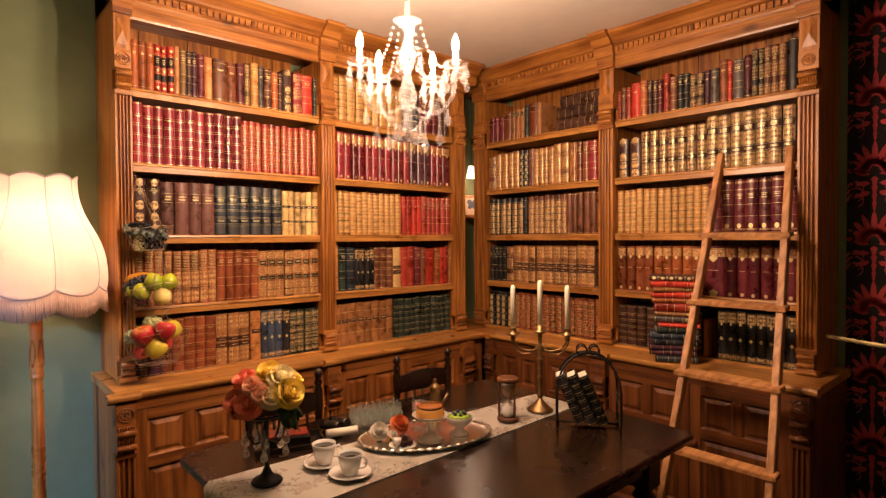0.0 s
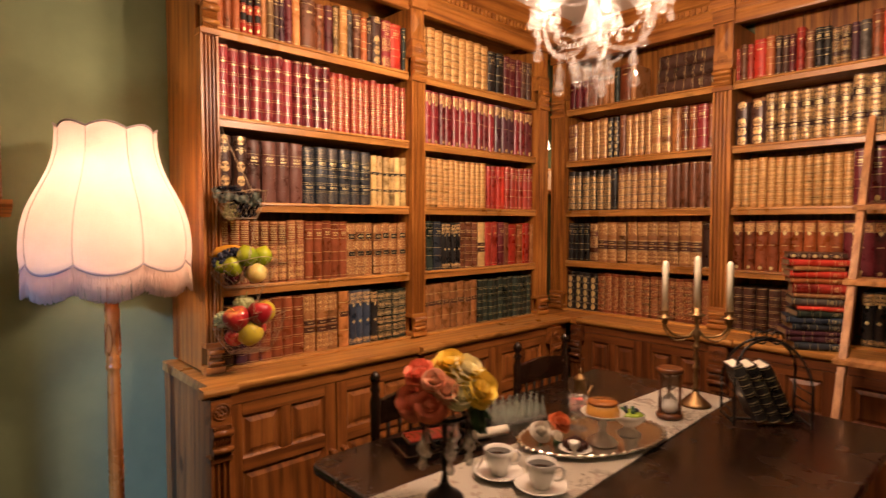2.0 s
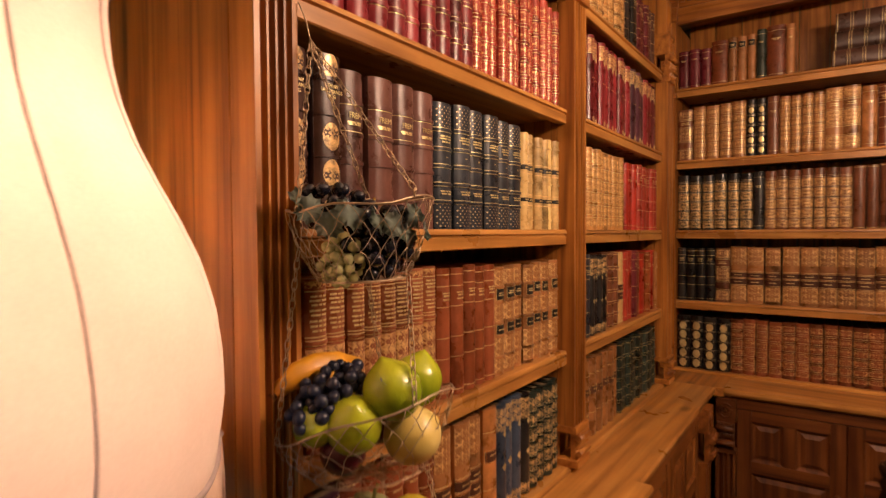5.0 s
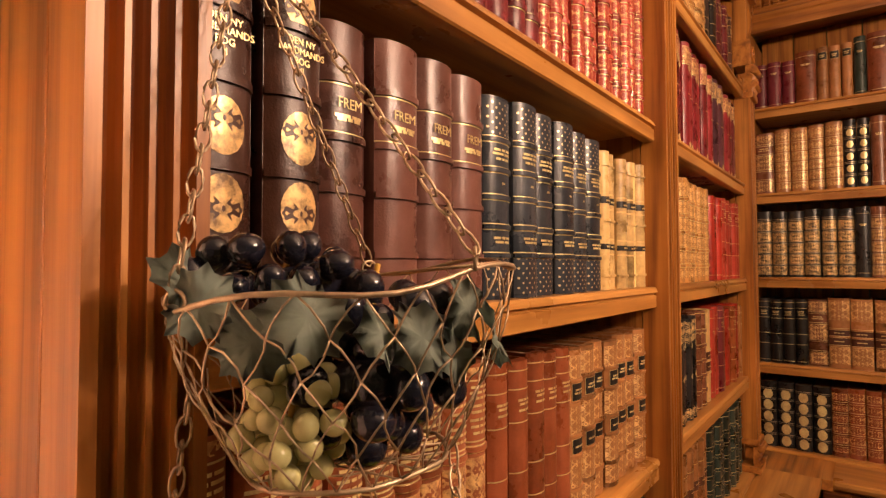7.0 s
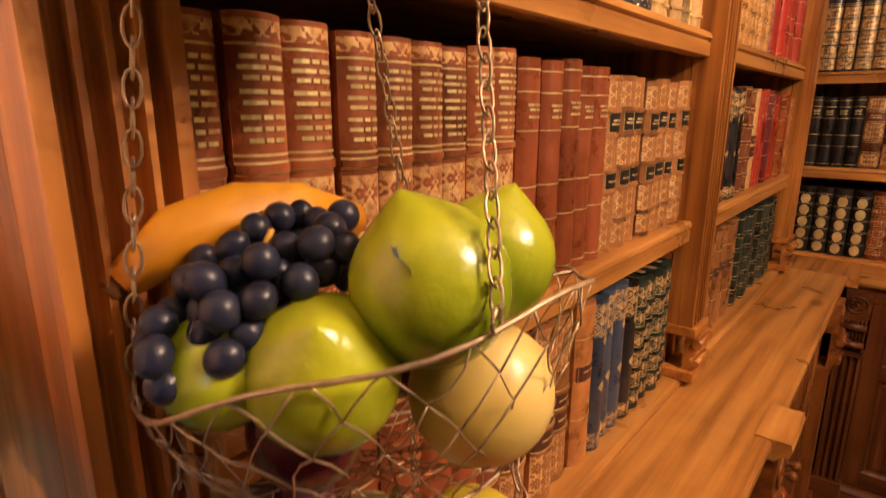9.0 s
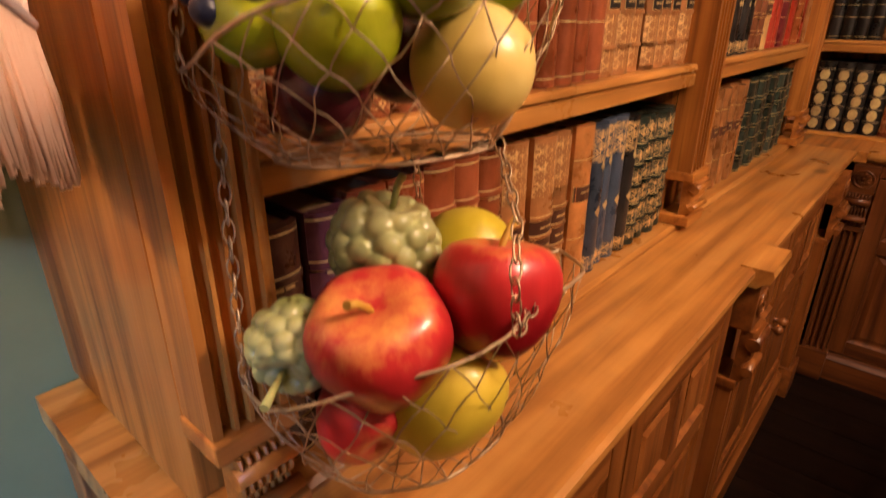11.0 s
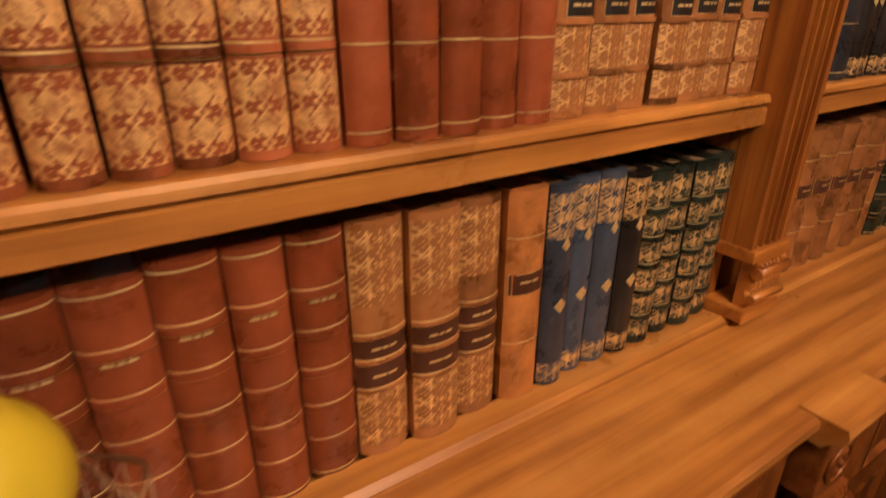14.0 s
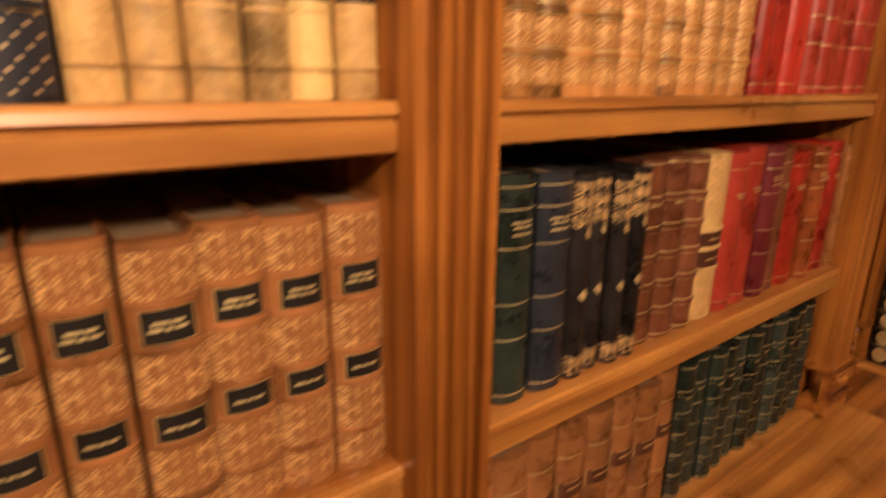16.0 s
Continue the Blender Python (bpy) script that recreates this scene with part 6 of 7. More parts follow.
part("tip", tube(B(), [bpts[0] - bpts[2], bpts[0] - bpts[2] + Vector((-0.005, 0, -0.004))], 0.006, 10), plain("brown banana tip", (0.16, 0.07, 0.02), 0.7), fb)


def grape_bunch(name, label, mat, centre, spread, n, r, seed, down=0.0):
    g = random.Random(seed)
    b = thing(name, label, "grapes", "fruit in the baskets", m=pose(*centre))
    me = None
    placed = []
    tries = 0
    while len(placed) < n and tries < 4000:
        tries += 1
        q = Vector([g.uniform(-1, 1) for _ in range(3)])
        if q.length > 1:
            continue
        p = Vector((q.x * spread[0], q.y * spread[1], q.z * spread[2] + down * q.x))
        if any((p - o).length < r * 1.55 for o in placed):
            continue
        placed.append(p)
    for p in placed:
        m = pose(*p, g.uniform(-40, 40), g.uniform(-40, 40), 0) @ Matrix.Diagonal((g.uniform(0.85, 1.08),) * 2 + (g.uniform(0.9, 1.15), 1))
        if me is None:
            bm = B()
            bmesh.ops.create_icosphere(bm, subdivisions=3, radius=r)
            for f in bm.faces:
                f.smooth = True
            me = part("grape", bm, mat, b, m=m).data
        else:
            linked("grape", me, b, m)
    part("stem", tube(B(), [(0, 0, 0), (0.004, 0, spread[2] * 0.7), (0.01, 0, spread[2] * 1.1)], 0.0018, 6), STALK, b)
    return b


grape_bunch("grape_bunch", "bunch of glossy black grapes in a wire basket", GRAPE_BLACK, (0.712, 2.745, 1.530), (0.058, 0.055, 0.05), 60, 0.0112, 3)
grape_bunch("grape_bunch", "bunch of glossy black grapes heaped above the rim", GRAPE_BLACK, (0.672, 2.770, 1.580), (0.055, 0.034, 0.018), 26, 0.0090, 4)
grape_bunch("grape_bunch", "bunch of pale white grapes in a wire basket", GRAPE_WHITE, (0.663, 2.752, 1.502), (0.024, 0.030, 0.034), 50, 0.0069, 5)
grape_bunch("grape_bunch", "bunch of small blue grapes in a wire basket", GRAPE_BLUE, (0.653, 2.767, 1.329), (0.056, 0.040, 0.026), 66, 0.0084, 6, down=0.022)


def vine_leaf(at, tilt, s, mat):
    bm = B()
    c = bm.verts.new((0, 0, 0.002))
    ring = []
    for k in range(30):
        a = 2 * math.pi * k / 30
        r = s * (0.72 + 0.28 * math.cos(5 * a) ** 2 * (1 if k % 2 else 0.86))
        ring.append(bm.verts.new((r * math.cos(a), r * math.sin(a), 0.18 * s * math.sin(3 * a + 1))))
    for k in range(30):
        bm.faces.new((c, ring[k], ring[(k + 1) % 30])).smooth = True
    bmesh.ops.solidify(bm, geom=bm.faces[:], thickness=0.0006)
    tagged(part("vine_leaf", bm, mat, m=pose(*at, *tilt)), "faded cloth vine leaf tucked among grapes", "leaf", "vine leaves")


for at, tilt, s in (((0.664, 2.690, 1.552), (70, 10, 20), 0.020), ((0.615, 2.770, 1.575), (60, 40, 0), 0.022), ((0.735, 2.690, 1.560), (75, -20, 10), 0.022), ((0.722, 2.688, 1.535), (80, 20, 0), 0.019),
                    ((0.628, 2.735, 1.548), (75, -10, -40), 0.021), ((0.640, 2.712, 1.560), (62, 15, -25), 0.024), ((0.612, 2.752, 1.566), (80, 25, -60), 0.020), ((0.688, 2.684, 1.548), (66, -25, 5), 0.022), ((0.742, 2.676, 1.545), (72, 10, 40), 0.021), ((0.765, 2.725, 1.535), (80, 0, 60), 0.02), ((0.675, 2.690, 1.350), (40, 60, 0), 0.012)):
    vine_leaf(at, tilt, s, LEAF_GREY)


# ---- roses on an iron stand ----
def rose_head(name_parent, at, r, mat, tilt, seed):
    g = random.Random(seed)
    bm = B()
    layers = ((0.28, 3, 78, 0.75), (0.45, 4, 70, 0.85), (0.66, 5, 56, 0.95), (0.86, 6, 38, 1.0), (1.0, 6, 20, 0.95))
    for li, (f, n, up, hh) in enumerate(layers):
        for k in range(n):
            a = 2 * math.pi * (k + 0.5 * (li % 2)) / n + g.uniform(-0.15, 0.15)
            w = 2 * math.pi / n * 0.72
            rows = []
            for i in range(7):
                v = i / 6
                row = []
                for j in range(7):
                    u = j / 6 * 2 - 1
                    rad = r * f * (0.35 + 0.65 * v ** 0.7) + r * (0.18 * max(0, v - 0.7) * (1.6 if li > 1 else 0.3))
                    edge = 1 - 0.30 * abs(u) ** 3 * v
                    z = r * hh * math.sin(radians(up)) * v * edge * 1.05 - r * 0.25 * (li / 4) - r * 0.35 * max(0, v - 0.78) * (2.2 if li > 2 else 0)
                    aa = a + w * u * (0.55 + 0.45 * v)
                    row.append(bm.verts.new((rad * math.cos(aa), rad * math.sin(aa), z + g.uniform(-0.01, 0.01) * r)))
                rows.append(row)
            for A, C in zip(rows, rows[1:]):
                for j in range(6):
                    bm.faces.new((A[j], A[j + 1], C[j + 1], C[j])).smooth = True
    g0 = bmesh.ops.create_icosphere(bm, subdivisions=2, radius=r * 0.52)
    for v in g0["verts"]:
        v.co.z += r * 0.12
    return tagged(part("rose", bm, mat, name_parent, m=pose(*at, *tilt)), kind="stuff")


stand = thing("flower_stand", "black iron candle stand with crystal drops holding roses", "stand", m=pose(0.748, 1.662, TT))
part("foot", lathe(B(), [(0.046, 0.0), (0.048, 0.006), (0.040, 0.014), (0.022, 0.022), (0.014, 0.035), (0.010, 0.045)], 26), IRON, stand)
part("stem", lathe(B(), [(0.009, 0.045), (0.006, 0.07), (0.009, 0.1), (0.006, 0.15), (0.010, 0.19), (0.012, 0.2), (0.006, 0.205)], 16), IRON, stand)
for k in range(5):
    a = 2 * math.pi * k / 5 + 0.4
    e = lambda r, z: (r * math.cos(a), r * math.sin(a), z)
    part("arm", tube(B(), [e(0.005, 0.13), e(0.035, 0.125), e(0.055, 0.15), e(0.06, 0.19), e(0.052, 0.215)], 0.004, 8), IRON, stand)
    ob = part("drop", lathe(B(), [(q * 1.15, z * 1.15) for q, z in drop_profile(1.0)], 8), DROP_GLASS, stand, m=pose(*e(0.062, 0.185)))
    part("drop", lathe(B(), drop_profile(0.9), 8), DROP_GLASS, stand, m=pose(*e(0.062, 0.135)))
part("ring", tube(B(), [(0.052 * math.cos(t), 0.052 * math.sin(t), 0.215) for t in [2 * math.pi * k / 28 for k in range(28)]], 0.005, 8, closed=True), IRON, stand)
roses = thing("rose_bouquet", "bouquet of coral, peach, cream and yellow roses on an iron stand", "flowers", m=pose(0.742, 1.662, TT + 0.238) @ Matrix.Diagonal((1.04, 1.04, 1.0, 1)))
BLOOMS = ((-0.066, 0.02, 0.018, 0.047, "coral", 62, -80), (-0.030, 0.048, 0.020, 0.042, "coral", 66, -50), (-0.052, 0.0, 0.078, 0.042, "coral", 38, -90), (-0.020, 0.045, 0.078, 0.030, "peach", 55, -45),
          (0.008, 0.052, 0.056, 0.032, "peach", 62, -35), (0.018, 0.0, 0.100, 0.044, "yellow", 25, -40), (0.036, 0.045, 0.045, 0.038, "cream", 66, -20), (0.054, 0.01, 0.090, 0.044, "cream", 42, 20),
          (0.082, 0.03, 0.052, 0.047, "yellow", 62, 10), (0.070, -0.02, 0.075, 0.042, "yellow", 45, 60), (-0.01, -0.05, 0.065, 0.042, "yellow", 50, 150))
for i, (side, fore, up, r, mat, lean, turn) in enumerate(BLOOMS):
    at, tilt = (0.744 * side - 0.668 * fore, -0.668 * side - 0.744 * fore, up), (lean, 0, turn)
    rose_head(roses, at, r, PETAL[mat], tilt, 20 + i)
for at, tilt in (((0.07, -0.05, -0.01), (60, 20, 30)), ((0.05, -0.06, 0.0), (80, -20, 0)), ((-0.07, 0.03, -0.005), (-40, -50, 0)), ((0.085, -0.02, 0.0), (70, 40, 60)), ((0.030, -0.085, -0.012), (78, 0, 10)), ((0.058, -0.078, -0.022), (82, 10, 25)), ((0.066, -0.066, 0.004), (70, -15, 40))):
    bm = B()
    ring = [bm.verts.new((0.022 * math.sin(t) * (1.0), 0.042 * math.cos(t), 0.006 * math.cos(2 * t))) for t in [2 * math.pi * k / 18 for k in range(18)]]
    c = bm.verts.new((0, 0, 0.004))
    for k in range(18):
        bm.faces.new((c, ring[k], ring[(k + 1) % 18])).smooth = True
    bmesh.ops.solidify(bm, geom=bm.faces[:], thickness=0.0006)
    part("leaf", bm, LEAF_GREEN, roses, m=pose(*at, *tilt))


# ---- on the table ----
def coffee_cup(m, turn):
    s = thing("saucer", "white china saucer under a coffee cup", "saucer", "coffee cups", m)
    part("dish", lathe(B(), [(0.03, 0.0), (0.032, 0.003), (0.05, 0.006), (0.068, 0.014), (0.069, 0.016), (0.066, 0.0155), (0.048, 0.009), (0.03, 0.007), (0.001, 0.0065)], 40), CHINA, s)
    c = thing("coffee_cup", "white china cup filled with black coffee", "cup", "coffee cups", m @ pose(0, 0, 0.0075, 0, 0, turn))
    part("body", lathe(B(), [(0.022, 0.0), (0.024, 0.004), (0.026, 0.01), (0.032, 0.025), (0.037, 0.05), (0.040, 0.068), (0.0385, 0.068), (0.035, 0.05), (0.03, 0.025), (0.022, 0.008), (0.001, 0.007)], 36), CHINA, c)
    part("coffee", lathe(B(), [(0.0365, 0.0575), (0.001, 0.058)], 30), COFFEE, c)
    part("handle", tube(B(), [(0.036, 0, 0.055), (0.05, 0, 0.060), (0.059, 0, 0.048), (0.055, 0, 0.03), (0.043, 0, 0.022), (0.032, 0, 0.022)], 0.0036, 8), CHINA, c)
    return c


coffee_cup(pose(0.945, 1.655, TT), -35)
coffee_cup(pose(0.965, 1.525, TT), -60)
spoon = thing("teaspoon", "silver teaspoon lying on a saucer", "spoon", m=pose(0.898, 1.69, TT + 0.02, 0, 0, 30))
part("handle", tube(B(), [(0, 0, 0), (0.03, 0, 0.002), (0.07, 0, 0.006)], 0.0018, 6), SILVER, spoon)

tray = thing("serving_tray", "oval silver tray with a raised pierced rim", "tray", m=pose(1.365, 1.622, TT, 0, 0, -22) @ Matrix.Diagonal((1.62, 1, 1, 1)))
part("plate", lathe(B(), [(0.12, 0.0), (0.13, 0.002), (0.15, 0.008), (0.158, 0.014), (0.153, 0.0145), (0.128, 0.006), (0.001, 0.005)], 56), SILVER, tray)
for k in range(44):
    a = 2 * math.pi * k / 44
    bm = B()
    bmesh.ops.create_icosphere(bm, subdivisions=1, radius=0.008)
    if k == 0:
        bead = part("rim_scroll", bm, SILVER, tray, m=pose(0.157 * math.cos(a), 0.157 * math.sin(a), 0.015) @ Matrix.Diagonal((0.8, 1.2, 0.8, 1))).data
    else:
        bm.free()
        linked("rim_scroll", bead, tray, pose(0.157 * math.cos(a), 0.157 * math.sin(a), 0.015, 0, 0, math.degrees(a)) @ Matrix.Diagonal((0.8, 1.3, 0.8, 1)))
TR = TT + 0.007
GLASS = clear_glass("clear pressed glass", (0.95, 0.95, 0.92), 0.06, 0.5, 0.15)
BOTTLE = clear_glass("greenish bottle glass", (0.72, 0.82, 0.74), 0.08, 0.62, 0.45)
FROST = plain("frosted pressed glass", (0.80, 0.74, 0.64), 0.35, var=0.05, trans=0.35)

cake = thing("cake_stand", "frosted glass footed stand", "stand", m=pose(1.345, 1.575, TR))
part("foot", lathe(B(), [(0.046, 0.0), (0.047, 0.004), (0.03, 0.018), (0.012, 0.03), (0.009, 0.05), (0.013, 0.058), (0.01, 0.07), (0.02, 0.082)], 28, flute=14, depth=0.02), FROST, cake)
part("plate", lathe(B(), [(0.02, 0.08), (0.05, 0.085), (0.068, 0.098), (0.066, 0.1), (0.048, 0.09), (0.001, 0.088)], 32), FROST, cake)
FLAN = plain("caramel custard", (0.66, 0.32, 0.06), 0.25, var=0.15, scale=30, coat=0.4)
CARAMEL = plain("browned caramel", (0.34, 0.11, 0.02), 0.18, var=0.3, scale=40, coat=0.5)
flan = thing("flan", "caramel custard flan on a glass stand", "dessert", m=pose(1.345, 1.575, TR + 0.0905))
part("custard", lathe(B(), [(0.052, 0.0), (0.052, 0.012), (0.046, 0.034)], 28, flute=10, depth=0.025), FLAN, flan)
part("caramel_top", lathe(B(), [(0.0465, 0.0345), (0.047, 0.040), (0.043, 0.0445), (0.001, 0.045)], 28, flute=10, depth=0.025), CARAMEL, flan)

bowl = thing("glass_bowl", "footed pressed-glass bowl of green dessert", "bowl", m=pose(1.475, 1.555, TR))
part("bowl", lathe(B(), [(0.036, 0.0), (0.036, 0.004), (0.02, 0.015), (0.016, 0.026), (0.03, 0.035), (0.046, 0.05), (0.052, 0.07), (0.050, 0.07), (0.044, 0.052), (0.026, 0.038), (0.001, 0.036)], 30, flute=15, depth=0.03), FROST, bowl)
part("filling", lathe(B(), [(0.048, 0.066), (0.03, 0.074), (0.001, 0.077)], 24), plain("green jelly", (0.30, 0.42, 0.05), 0.2, var=0.4, scale=60), bowl)
for k in range(6):
    bm = B()
    bmesh.ops.create_icosphere(bm, subdivisions=2, radius=0.008)
    part("berry", bm, GRAPE_BLUE if k % 2 else LEAF_GREEN, bowl, m=pose(0.022 * math.cos(k * 1.05), 0.022 * math.sin(k * 1.05), 0.079))

for nm, at, r, mat, tl in (("rose", (1.215, 1.715, TR + 0.03), 0.034, "white", (40, -15, 0)), ("rose", (1.30, 1.705, TR + 0.04), 0.036, "orange", (35, 10, 0)), ("rose", (1.245, 1.675, TR + 0.02), 0.018, "white", (40, 10, 0))):
    q = thing("rose_bloom", mat + " cut rose lying on the tray", "flower", "roses on the tray", m=pose(*at))
    rose_head(q, (0, 0, 0), r, PETAL[mat], tl, 55)
    part("calyx", lathe(B(), [(0.002, -0.03), (0.012, -0.018), (0.006, -0.008)], 10), LEAF_GREEN, q)
dish = thing("sweet_dish", "small dish of chocolate sweets on the tray", "dish", m=pose(1.235, 1.60, TR))
part("plate", lathe(B(), [(0.03, 0.0), (0.05, 0.006), (0.049, 0.008), (0.001, 0.003)], 28), CHINA, dish)
CHOC = plain("dark chocolate", (0.05, 0.014, 0.008), 0.35, var=0.4, scale=60)
for k in range(7):
    bm = B()
    bmesh.ops.create_icosphere(bm, subdivisions=2, radius=0.014)
    part("sweet", bm, CHOC, dish, m=pose(0.026 * math.cos(k * 1.05) * (k < 6), 0.026 * math.sin(k * 1.05) * (k < 6), 0.016 + 0.014 * (k == 6)))
egg = thing("small_goblet", "tiny white china goblet on the tray", "goblet", m=pose(1.19, 1.575, TR))
part("cup", lathe(B(), [(0.013, 0.0), (0.012, 0.004), (0.005, 0.01), (0.005, 0.018), (0.012, 0.026), (0.017, 0.045), (0.0155, 0.045), (0.01, 0.03), (0.001, 0.026)], 22), CHINA, egg)
gl = thing("dessert_glass", "stemmed glass of pink fruit with a spoon", "glass", m=pose(1.40, 1.70, TR))
part("glass", lathe(B(), [(0.03, 0.0), (0.03, 0.003), (0.006, 0.01), (0.005, 0.03), (0.02, 0.042), (0.03, 0.06), (0.034, 0.105), (0.0325, 0.105), (0.027, 0.06), (0.001, 0.044)], 28), GLASS, gl)
PINK = plain("pink fruit", (0.62, 0.14, 0.12), 0.3, var=0.3, scale=50)
for k in range(6):
    bm = B()
    bmesh.ops.create_icosphere(bm, subdivisions=2, radius=0.013)
    part("fruit_piece", bm, PINK, gl, m=pose(0.013 * math.cos(k * 2.1), 0.013 * math.sin(k * 2.1), 0.06 + 0.007 * k))
part("spoon", tube(B(), [(0.01, 0, 0.07), (-0.02, 0.01, 0.115), (-0.034, 0.012, 0.135)], 0.002, 6), SILVER, gl)
pot = thing("coffee_pot", "small brass coffee grinder pot with a finial", "pot", m=pose(1.565, 1.80, TT))
part("body", lathe(B(), [(0.032, 0.0), (0.034, 0.006), (0.028, 0.03), (0.024, 0.07), (0.026, 0.075), (0.022, 0.08), (0.022, 0.115), (0.026, 0.12), (0.02, 0.128), (0.008, 0.14), (0.006, 0.146), (0.009, 0.152), (0.001, 0.162)], 26), BRASS, pot)
part("spout", tube(B(), [(0.02, 0.0, 0.03), (0.05, -0.005, 0.06), (0.066, -0.01, 0.085)], 0.006, 8), BRASS, pot)

# a tray of little stoppered bottles
bt = thing("bottle_rack", "low glass tray for many small stoppered bottles", "tray", m=pose(1.345, 1.925, TT - 0.006, 0, 0, -14))
part("tray", box(B(), -0.11, -0.055, 0.0, 0.11, 0.055, 0.008, 0.003), GLASS, bt)
bot = None
for i in range(7):
    for j in range(3):
        m = pose(1.345, 1.925, TT + 0.0022, 0, 0, -14) @ pose(-0.096 + 0.032 * i, -0.034 + 0.034 * j, 0)
        if bot is None:
            bot = thing("glass_bottle", "tiny clear glass bottle with a pointed stopper", "bottle", "little bottles", m)
            part("body", lathe(B(), [(0.0095, 0.0), (0.0105, 0.003), (0.0105, 0.028), (0.006, 0.036), (0.005, 0.042), (0.007, 0.044)], 12), BOTTLE, bot)
            part("stopper", lathe(B(), [(0.0045, 0.044), (0.007, 0.05), (0.003, 0.058), (0.005, 0.062), (0.0005, 0.07)], 10), BOTTLE, bot)
        else:
            copy_thing(bot, m @ pose(0, 0, 0, 0, 0, 15 * i) @ Matrix.Diagonal((1, 1, 1.0, 1)))

LACQ = plain("black lacquer", (0.012, 0.009, 0.008), 0.2, var=0.3, scale=30, coat=0.5)
REDL = plain("red lacquer panel", (0.20, 0.02, 0.012), 0.3, var=0.4, scale=60, coat=0.3)
lb = thing("lacquer_tray", "shallow lacquered tray with a red painted box", "tray", m=pose(0.955, 1.925, TT - 0.006, 0, 0, -20))
part("base", box(B(), -0.12, -0.075, 0.0, 0.12, 0.075, 0.006, 0.002), LACQ, lb)
for x0, y0, x1, y1 in ((-0.125, -0.08, 0.125, -0.073), (-0.125, 0.073, 0.125, 0.08), (-0.125, -0.073, -0.118, 0.073), (0.118, -0.073, 0.125, 0.073)):
    part("lip", box(B(), x0, y0, 0.0, x1, y1, 0.02, 0.002), LACQ, lb)
bx = thing("painted_box", "red lacquered box painted with green sprigs", "box", m=pose(0.945, 1.935, TT, 0, 0, -20))
part("body", box(B(), -0.085, -0.045, 0.0, 0.085, 0.045, 0.035, 0.004), LACQ, bx)
part("lid", box(B(), -0.08, -0.04, 0.0355, 0.08, 0.04, 0.041, 0.003), REDL, bx)
for k in range(6):
    part("sprig", tube(B(), [(-0.06 + 0.022 * k, -0.02, 0.042), (-0.055 + 0.022 * k, 0.0, 0.0424), (-0.062 + 0.022 * k, 0.02, 0.042)], 0.0016, 5), LEAF_GREEN, bx)
op = thing("opera_glasses", "black opera glasses lying beside a paper roll", "binoculars", m=pose(1.165, 1.955, TT - 0.006, 0, 0, 20))
for s in (-1, 1):
    part("barrel", lathe(B(), [(0.016, -0.04), (0.021, -0.038), (0.019, 0.0), (0.022, 0.03), (0.023, 0.045), (0.019, 0.046)], 20), LACQ, op, m=pose(s * 0.024, 0, 0.0235, 90, 0, 0))
part("bridge", box(B(), -0.012, -0.01, 0.014, 0.012, 0.01, 0.03, 0.003), LACQ, op)
roll = thing("paper_roll", "rolled white paper lying on the table runner", "paper", m=pose(1.14, 1.858, TT + 0.0155, 0, 0, -18))
part("sheet", tube(B(), [(-0.06, 0, 0), (0.06, 0, 0)], 0.0155, 18), plain("white paper", (0.78, 0.72, 0.62), 0.8, var=0.05), roll)

hg = thing("hourglass", "hourglass with white sand in a dark wooden frame", "hourglass", m=pose(1.745, 1.546, TT) @ Matrix.Diagonal((1.22, 1.22, 1.3, 1)))
for z in (0.0, 0.125):
    part("end_plate", lathe(B(), [(0.034, z), (0.037, z + 0.004), (0.037, z + 0.010), (0.033, z + 0.014)], 26), BROWN_Z, hg)
for k in range(3):
    a = 2.09 * k + 0.5
    part("spindle", lathe(B(), [(0.003, 0.014), (0.005, 0.04), (0.003, 0.07), (0.005, 0.1), (0.003, 0.125)], 10, (0.031 * math.cos(a), 0.031 * math.sin(a), 0)), BROWN_Z, hg)
part("bulb_glass", lathe(B(), [(0.02, 0.0145), (0.027, 0.03), (0.02, 0.054), (0.003, 0.068), (0.003, 0.072), (0.02, 0.086), (0.027, 0.108), (0.02, 0.1245)], 24), GLASS, hg)
part("sand", lathe(B(), [(0.018, 0.016), (0.024, 0.03), (0.015, 0.042), (0.001, 0.05)], 20), CHINA, hg)

# candelabrum
cd = thing("candelabrum", "three-branched brass candelabrum with tall ivory candles", "candelabrum", m=pose(1.95, 1.54, TT))
part("foot", lathe(B(), [(0.056, 0.0), (0.058, 0.004), (0.05, 0.012), (0.028, 0.03), (0.014, 0.045), (0.009, 0.055)], 32), BRASS, cd)
part("stem", lathe(B(), [(0.009, 0.055), (0.014, 0.064), (0.014, 0.069), (0.007, 0.078), (0.012, 0.105), (0.006, 0.132), (0.013, 0.142), (0.013, 0.148), (0.006, 0.158), (0.011, 0.185), (0.006, 0.21), (0.014, 0.222), (0.014, 0.229), (0.006, 0.24), (0.012, 0.262), (0.017, 0.276), (0.008, 0.292), (0.009, 0.335), (0.030, 0.346), (0.030, 0.350), (0.013, 0.354), (0.016, 0.375)], 18), BRASS, cd)
vdir = Vector((2.027 - 1.877, 1.437 - 1.617, 0)).normalized()
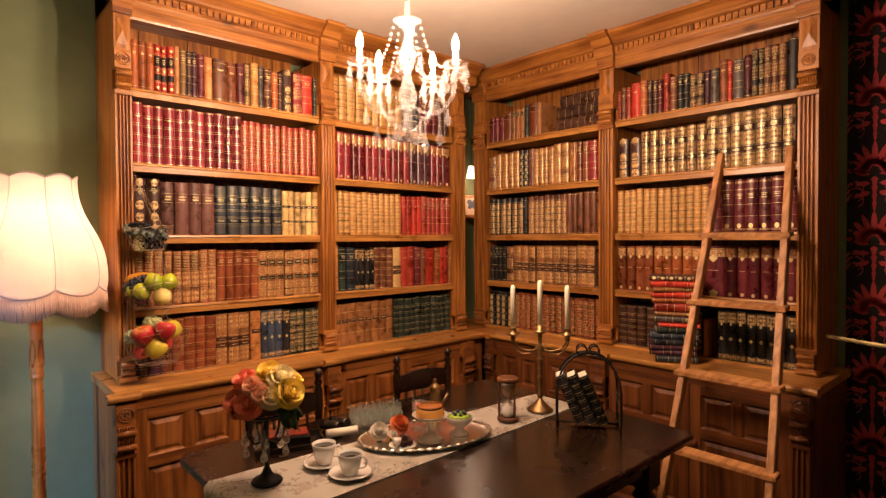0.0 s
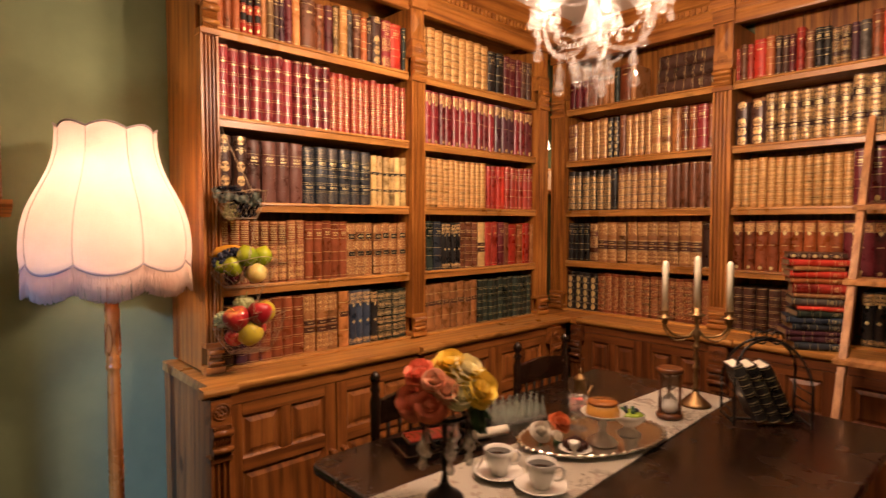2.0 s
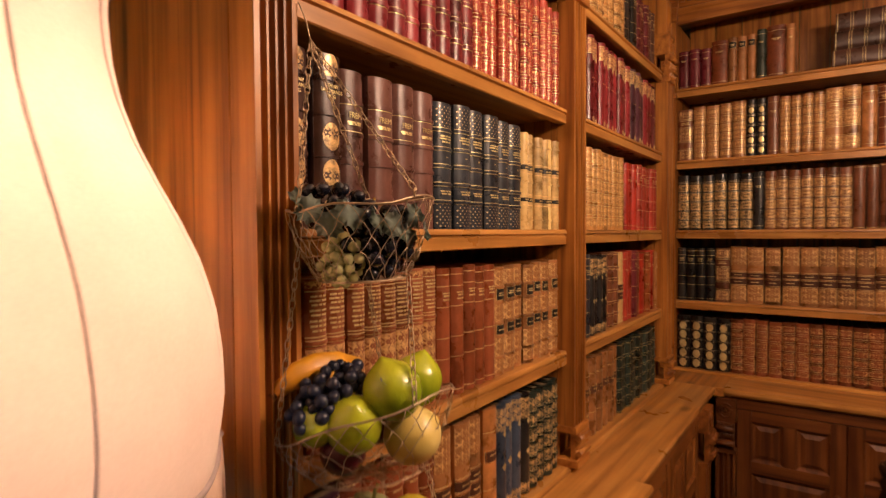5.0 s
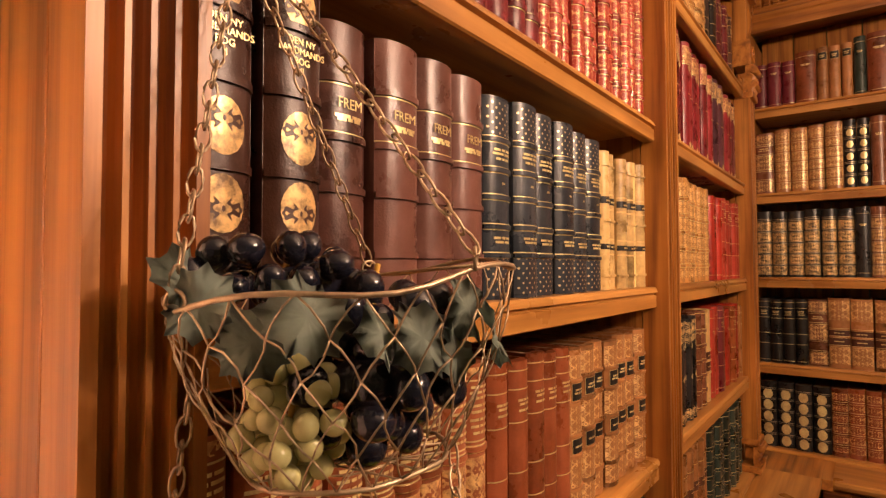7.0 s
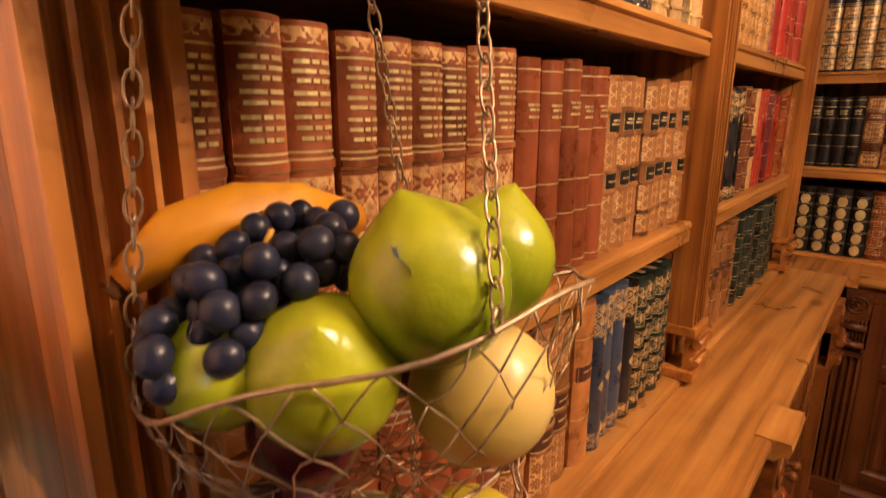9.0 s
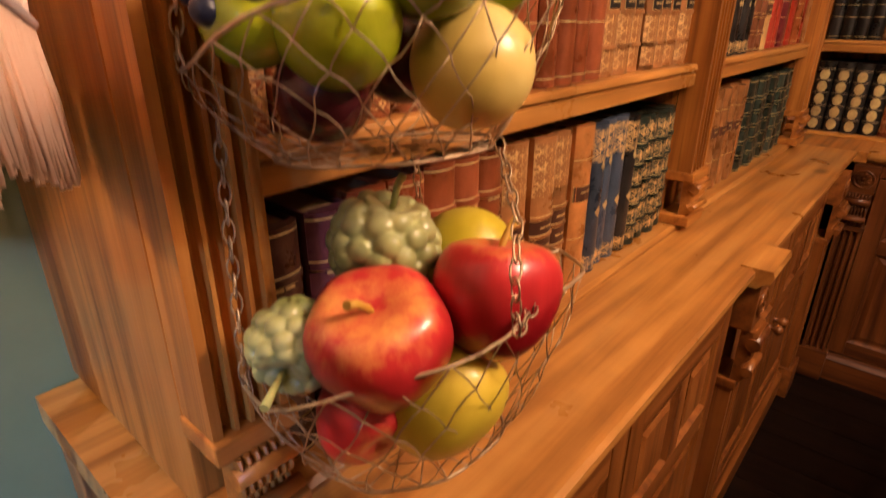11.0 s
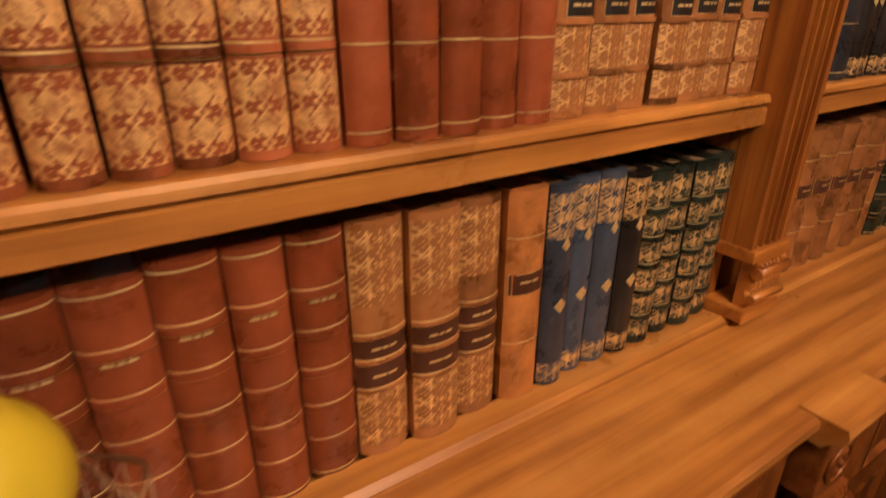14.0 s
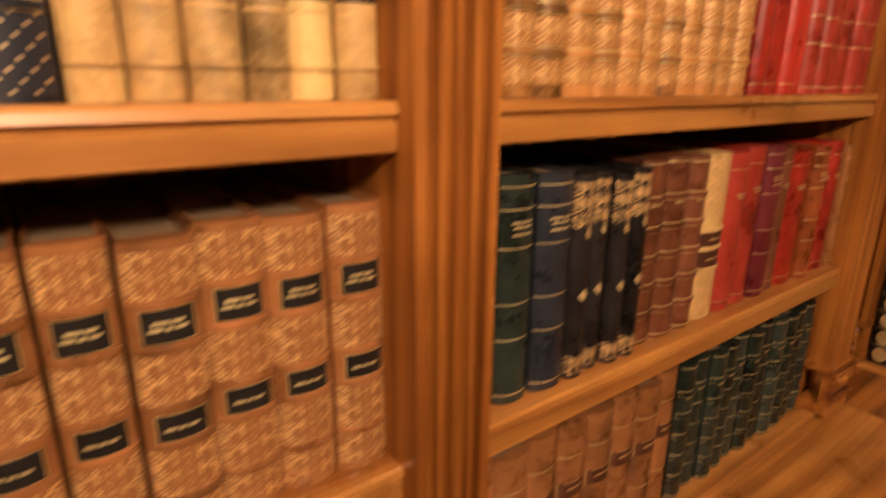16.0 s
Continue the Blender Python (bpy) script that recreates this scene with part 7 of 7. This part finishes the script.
for s in (-1, 0, 1):
    c = vdir * 0.117 * s
    if s:
        pts = [vdir * s * d + Vector((0, 0, z)) for d, z in ((0.004, 0.275), (0.03, 0.262), (0.06, 0.262), (0.09, 0.272), (0.11, 0.295), (0.117, 0.325))]
        part("branch", tube(B(), pts, 0.0045, 8), BRASS, cd)
        low = [vdir * s * d + Vector((0, 0, z)) for d, z in ((0.008, 0.292), (0.022, 0.272), (0.045, 0.250), (0.075, 0.246), (0.102, 0.262), (0.120, 0.292), (0.124, 0.315))]
        part("branch", tube(B(), low, 0.0035, 8), BRASS, cd)
        part("socket", lathe(B(), [(0.006, 0.308), (0.013, 0.318), (0.009, 0.326), (0.030, 0.334), (0.030, 0.338), (0.012, 0.342), (0.016, 0.36), (0.0165, 0.362)], 20, c), BRASS, cd)
    zb = 0.375 if s == 0 else 0.362
    k = thing("candle", "tall unlit ivory candle in a brass socket", "candle", "candles", m=pose(1.95 + c.x, 1.54 + c.y, TT + zb - 0.004))
    h = 0.575 - zb + (0.0 if s == 0 else -0.02)
    part("wax", lathe(B(), [(0.0115, 0.0), (0.0115, h - 0.02), (0.0105, h - 0.008), (0.004, h)], 18), WAX, k)
    part("wick", tube(B(), [(0, 0, h - 0.002), (0.001, 0, h + 0.007)], 0.0012, 5), LACQ, k)

# wire book cage with three leaning volumes
cg = thing("book_stand", "black wrought-iron arched book stand with scrolls", "stand", m=pose(1.955, 1.30, TZ, 0, 0, -52) @ Matrix.Diagonal((1.12, 1.1, 1.22, 1)))
for y in (-0.06, 0.06):
    pts = [(-0.11, y, 0.004), (-0.11, y, 0.12)] + [(0.11 * -math.cos(t), y * (1 - 0.75 * math.sin(t)), 0.12 + 0.125 * math.sin(t)) for t in [math.pi * k / 12 for k in range(13)]] + [(0.11, y, 0.12), (0.11, y, 0.004)]
    part("arch", tube(B(), pts, 0.004, 8), IRON, cg)
for x in (-0.11, 0.11):
    part("end_rail", tube(B(), [(x, -0.06, 0.012), (x, 0.06, 0.012)], 0.0035, 8), IRON, cg)
    for z in (0.04, 0.07, 0.1):
        part("cross_wire", tube(B(), [(x, -0.06, z), (x, 0.06, z)], 0.0018, 6), IRON, cg)
part("floor_wire", tube(B(), [(-0.11, 0, 0.008), (0.11, 0, 0.008)], 0.0035, 8), IRON, cg)
for s in (-1, 1):
    for y in (-0.02, 0.02):
        part("scroll", tube(B(), [(s * (0.022 - 0.018 * math.cos(t)), y, 0.25 + 0.018 * math.sin(t)) for t in [k * 0.55 for k in range(11)]], 0.003, 6), IRON, cg)
meshes = book_meshes(0.038, 0.205, 0.12, "black", "bands5")
meshes[1].materials[0] = plain("white paper block", (0.74, 0.68, 0.56), 0.85, var=0.08, scale=240)
for k in range(3):
    m = pose(1.955, 1.30, TZ, 0, 0, -52) @ pose(-0.030 + 0.045 * k, -0.070, 0.024, 0, -24, 0)
    b = put_book(meshes, m, "black", "ornpanel", "books in the iron stand")
    b["label"] = "black gilt leather book leaning in the iron stand"

# ---- planks of the floor ----
x = WEST_X
g = random.Random(11)
while x < EAST_X - 0.02:
    w = min(0.14, EAST_X - x)
    part("plank", box(B(), x + 0.0012, SOUTH_Y + 0.002, -0.012, x + w - 0.0012, NORTH_Y - 0.002, 0.0), DARK_FLOOR, floor)
    x += w
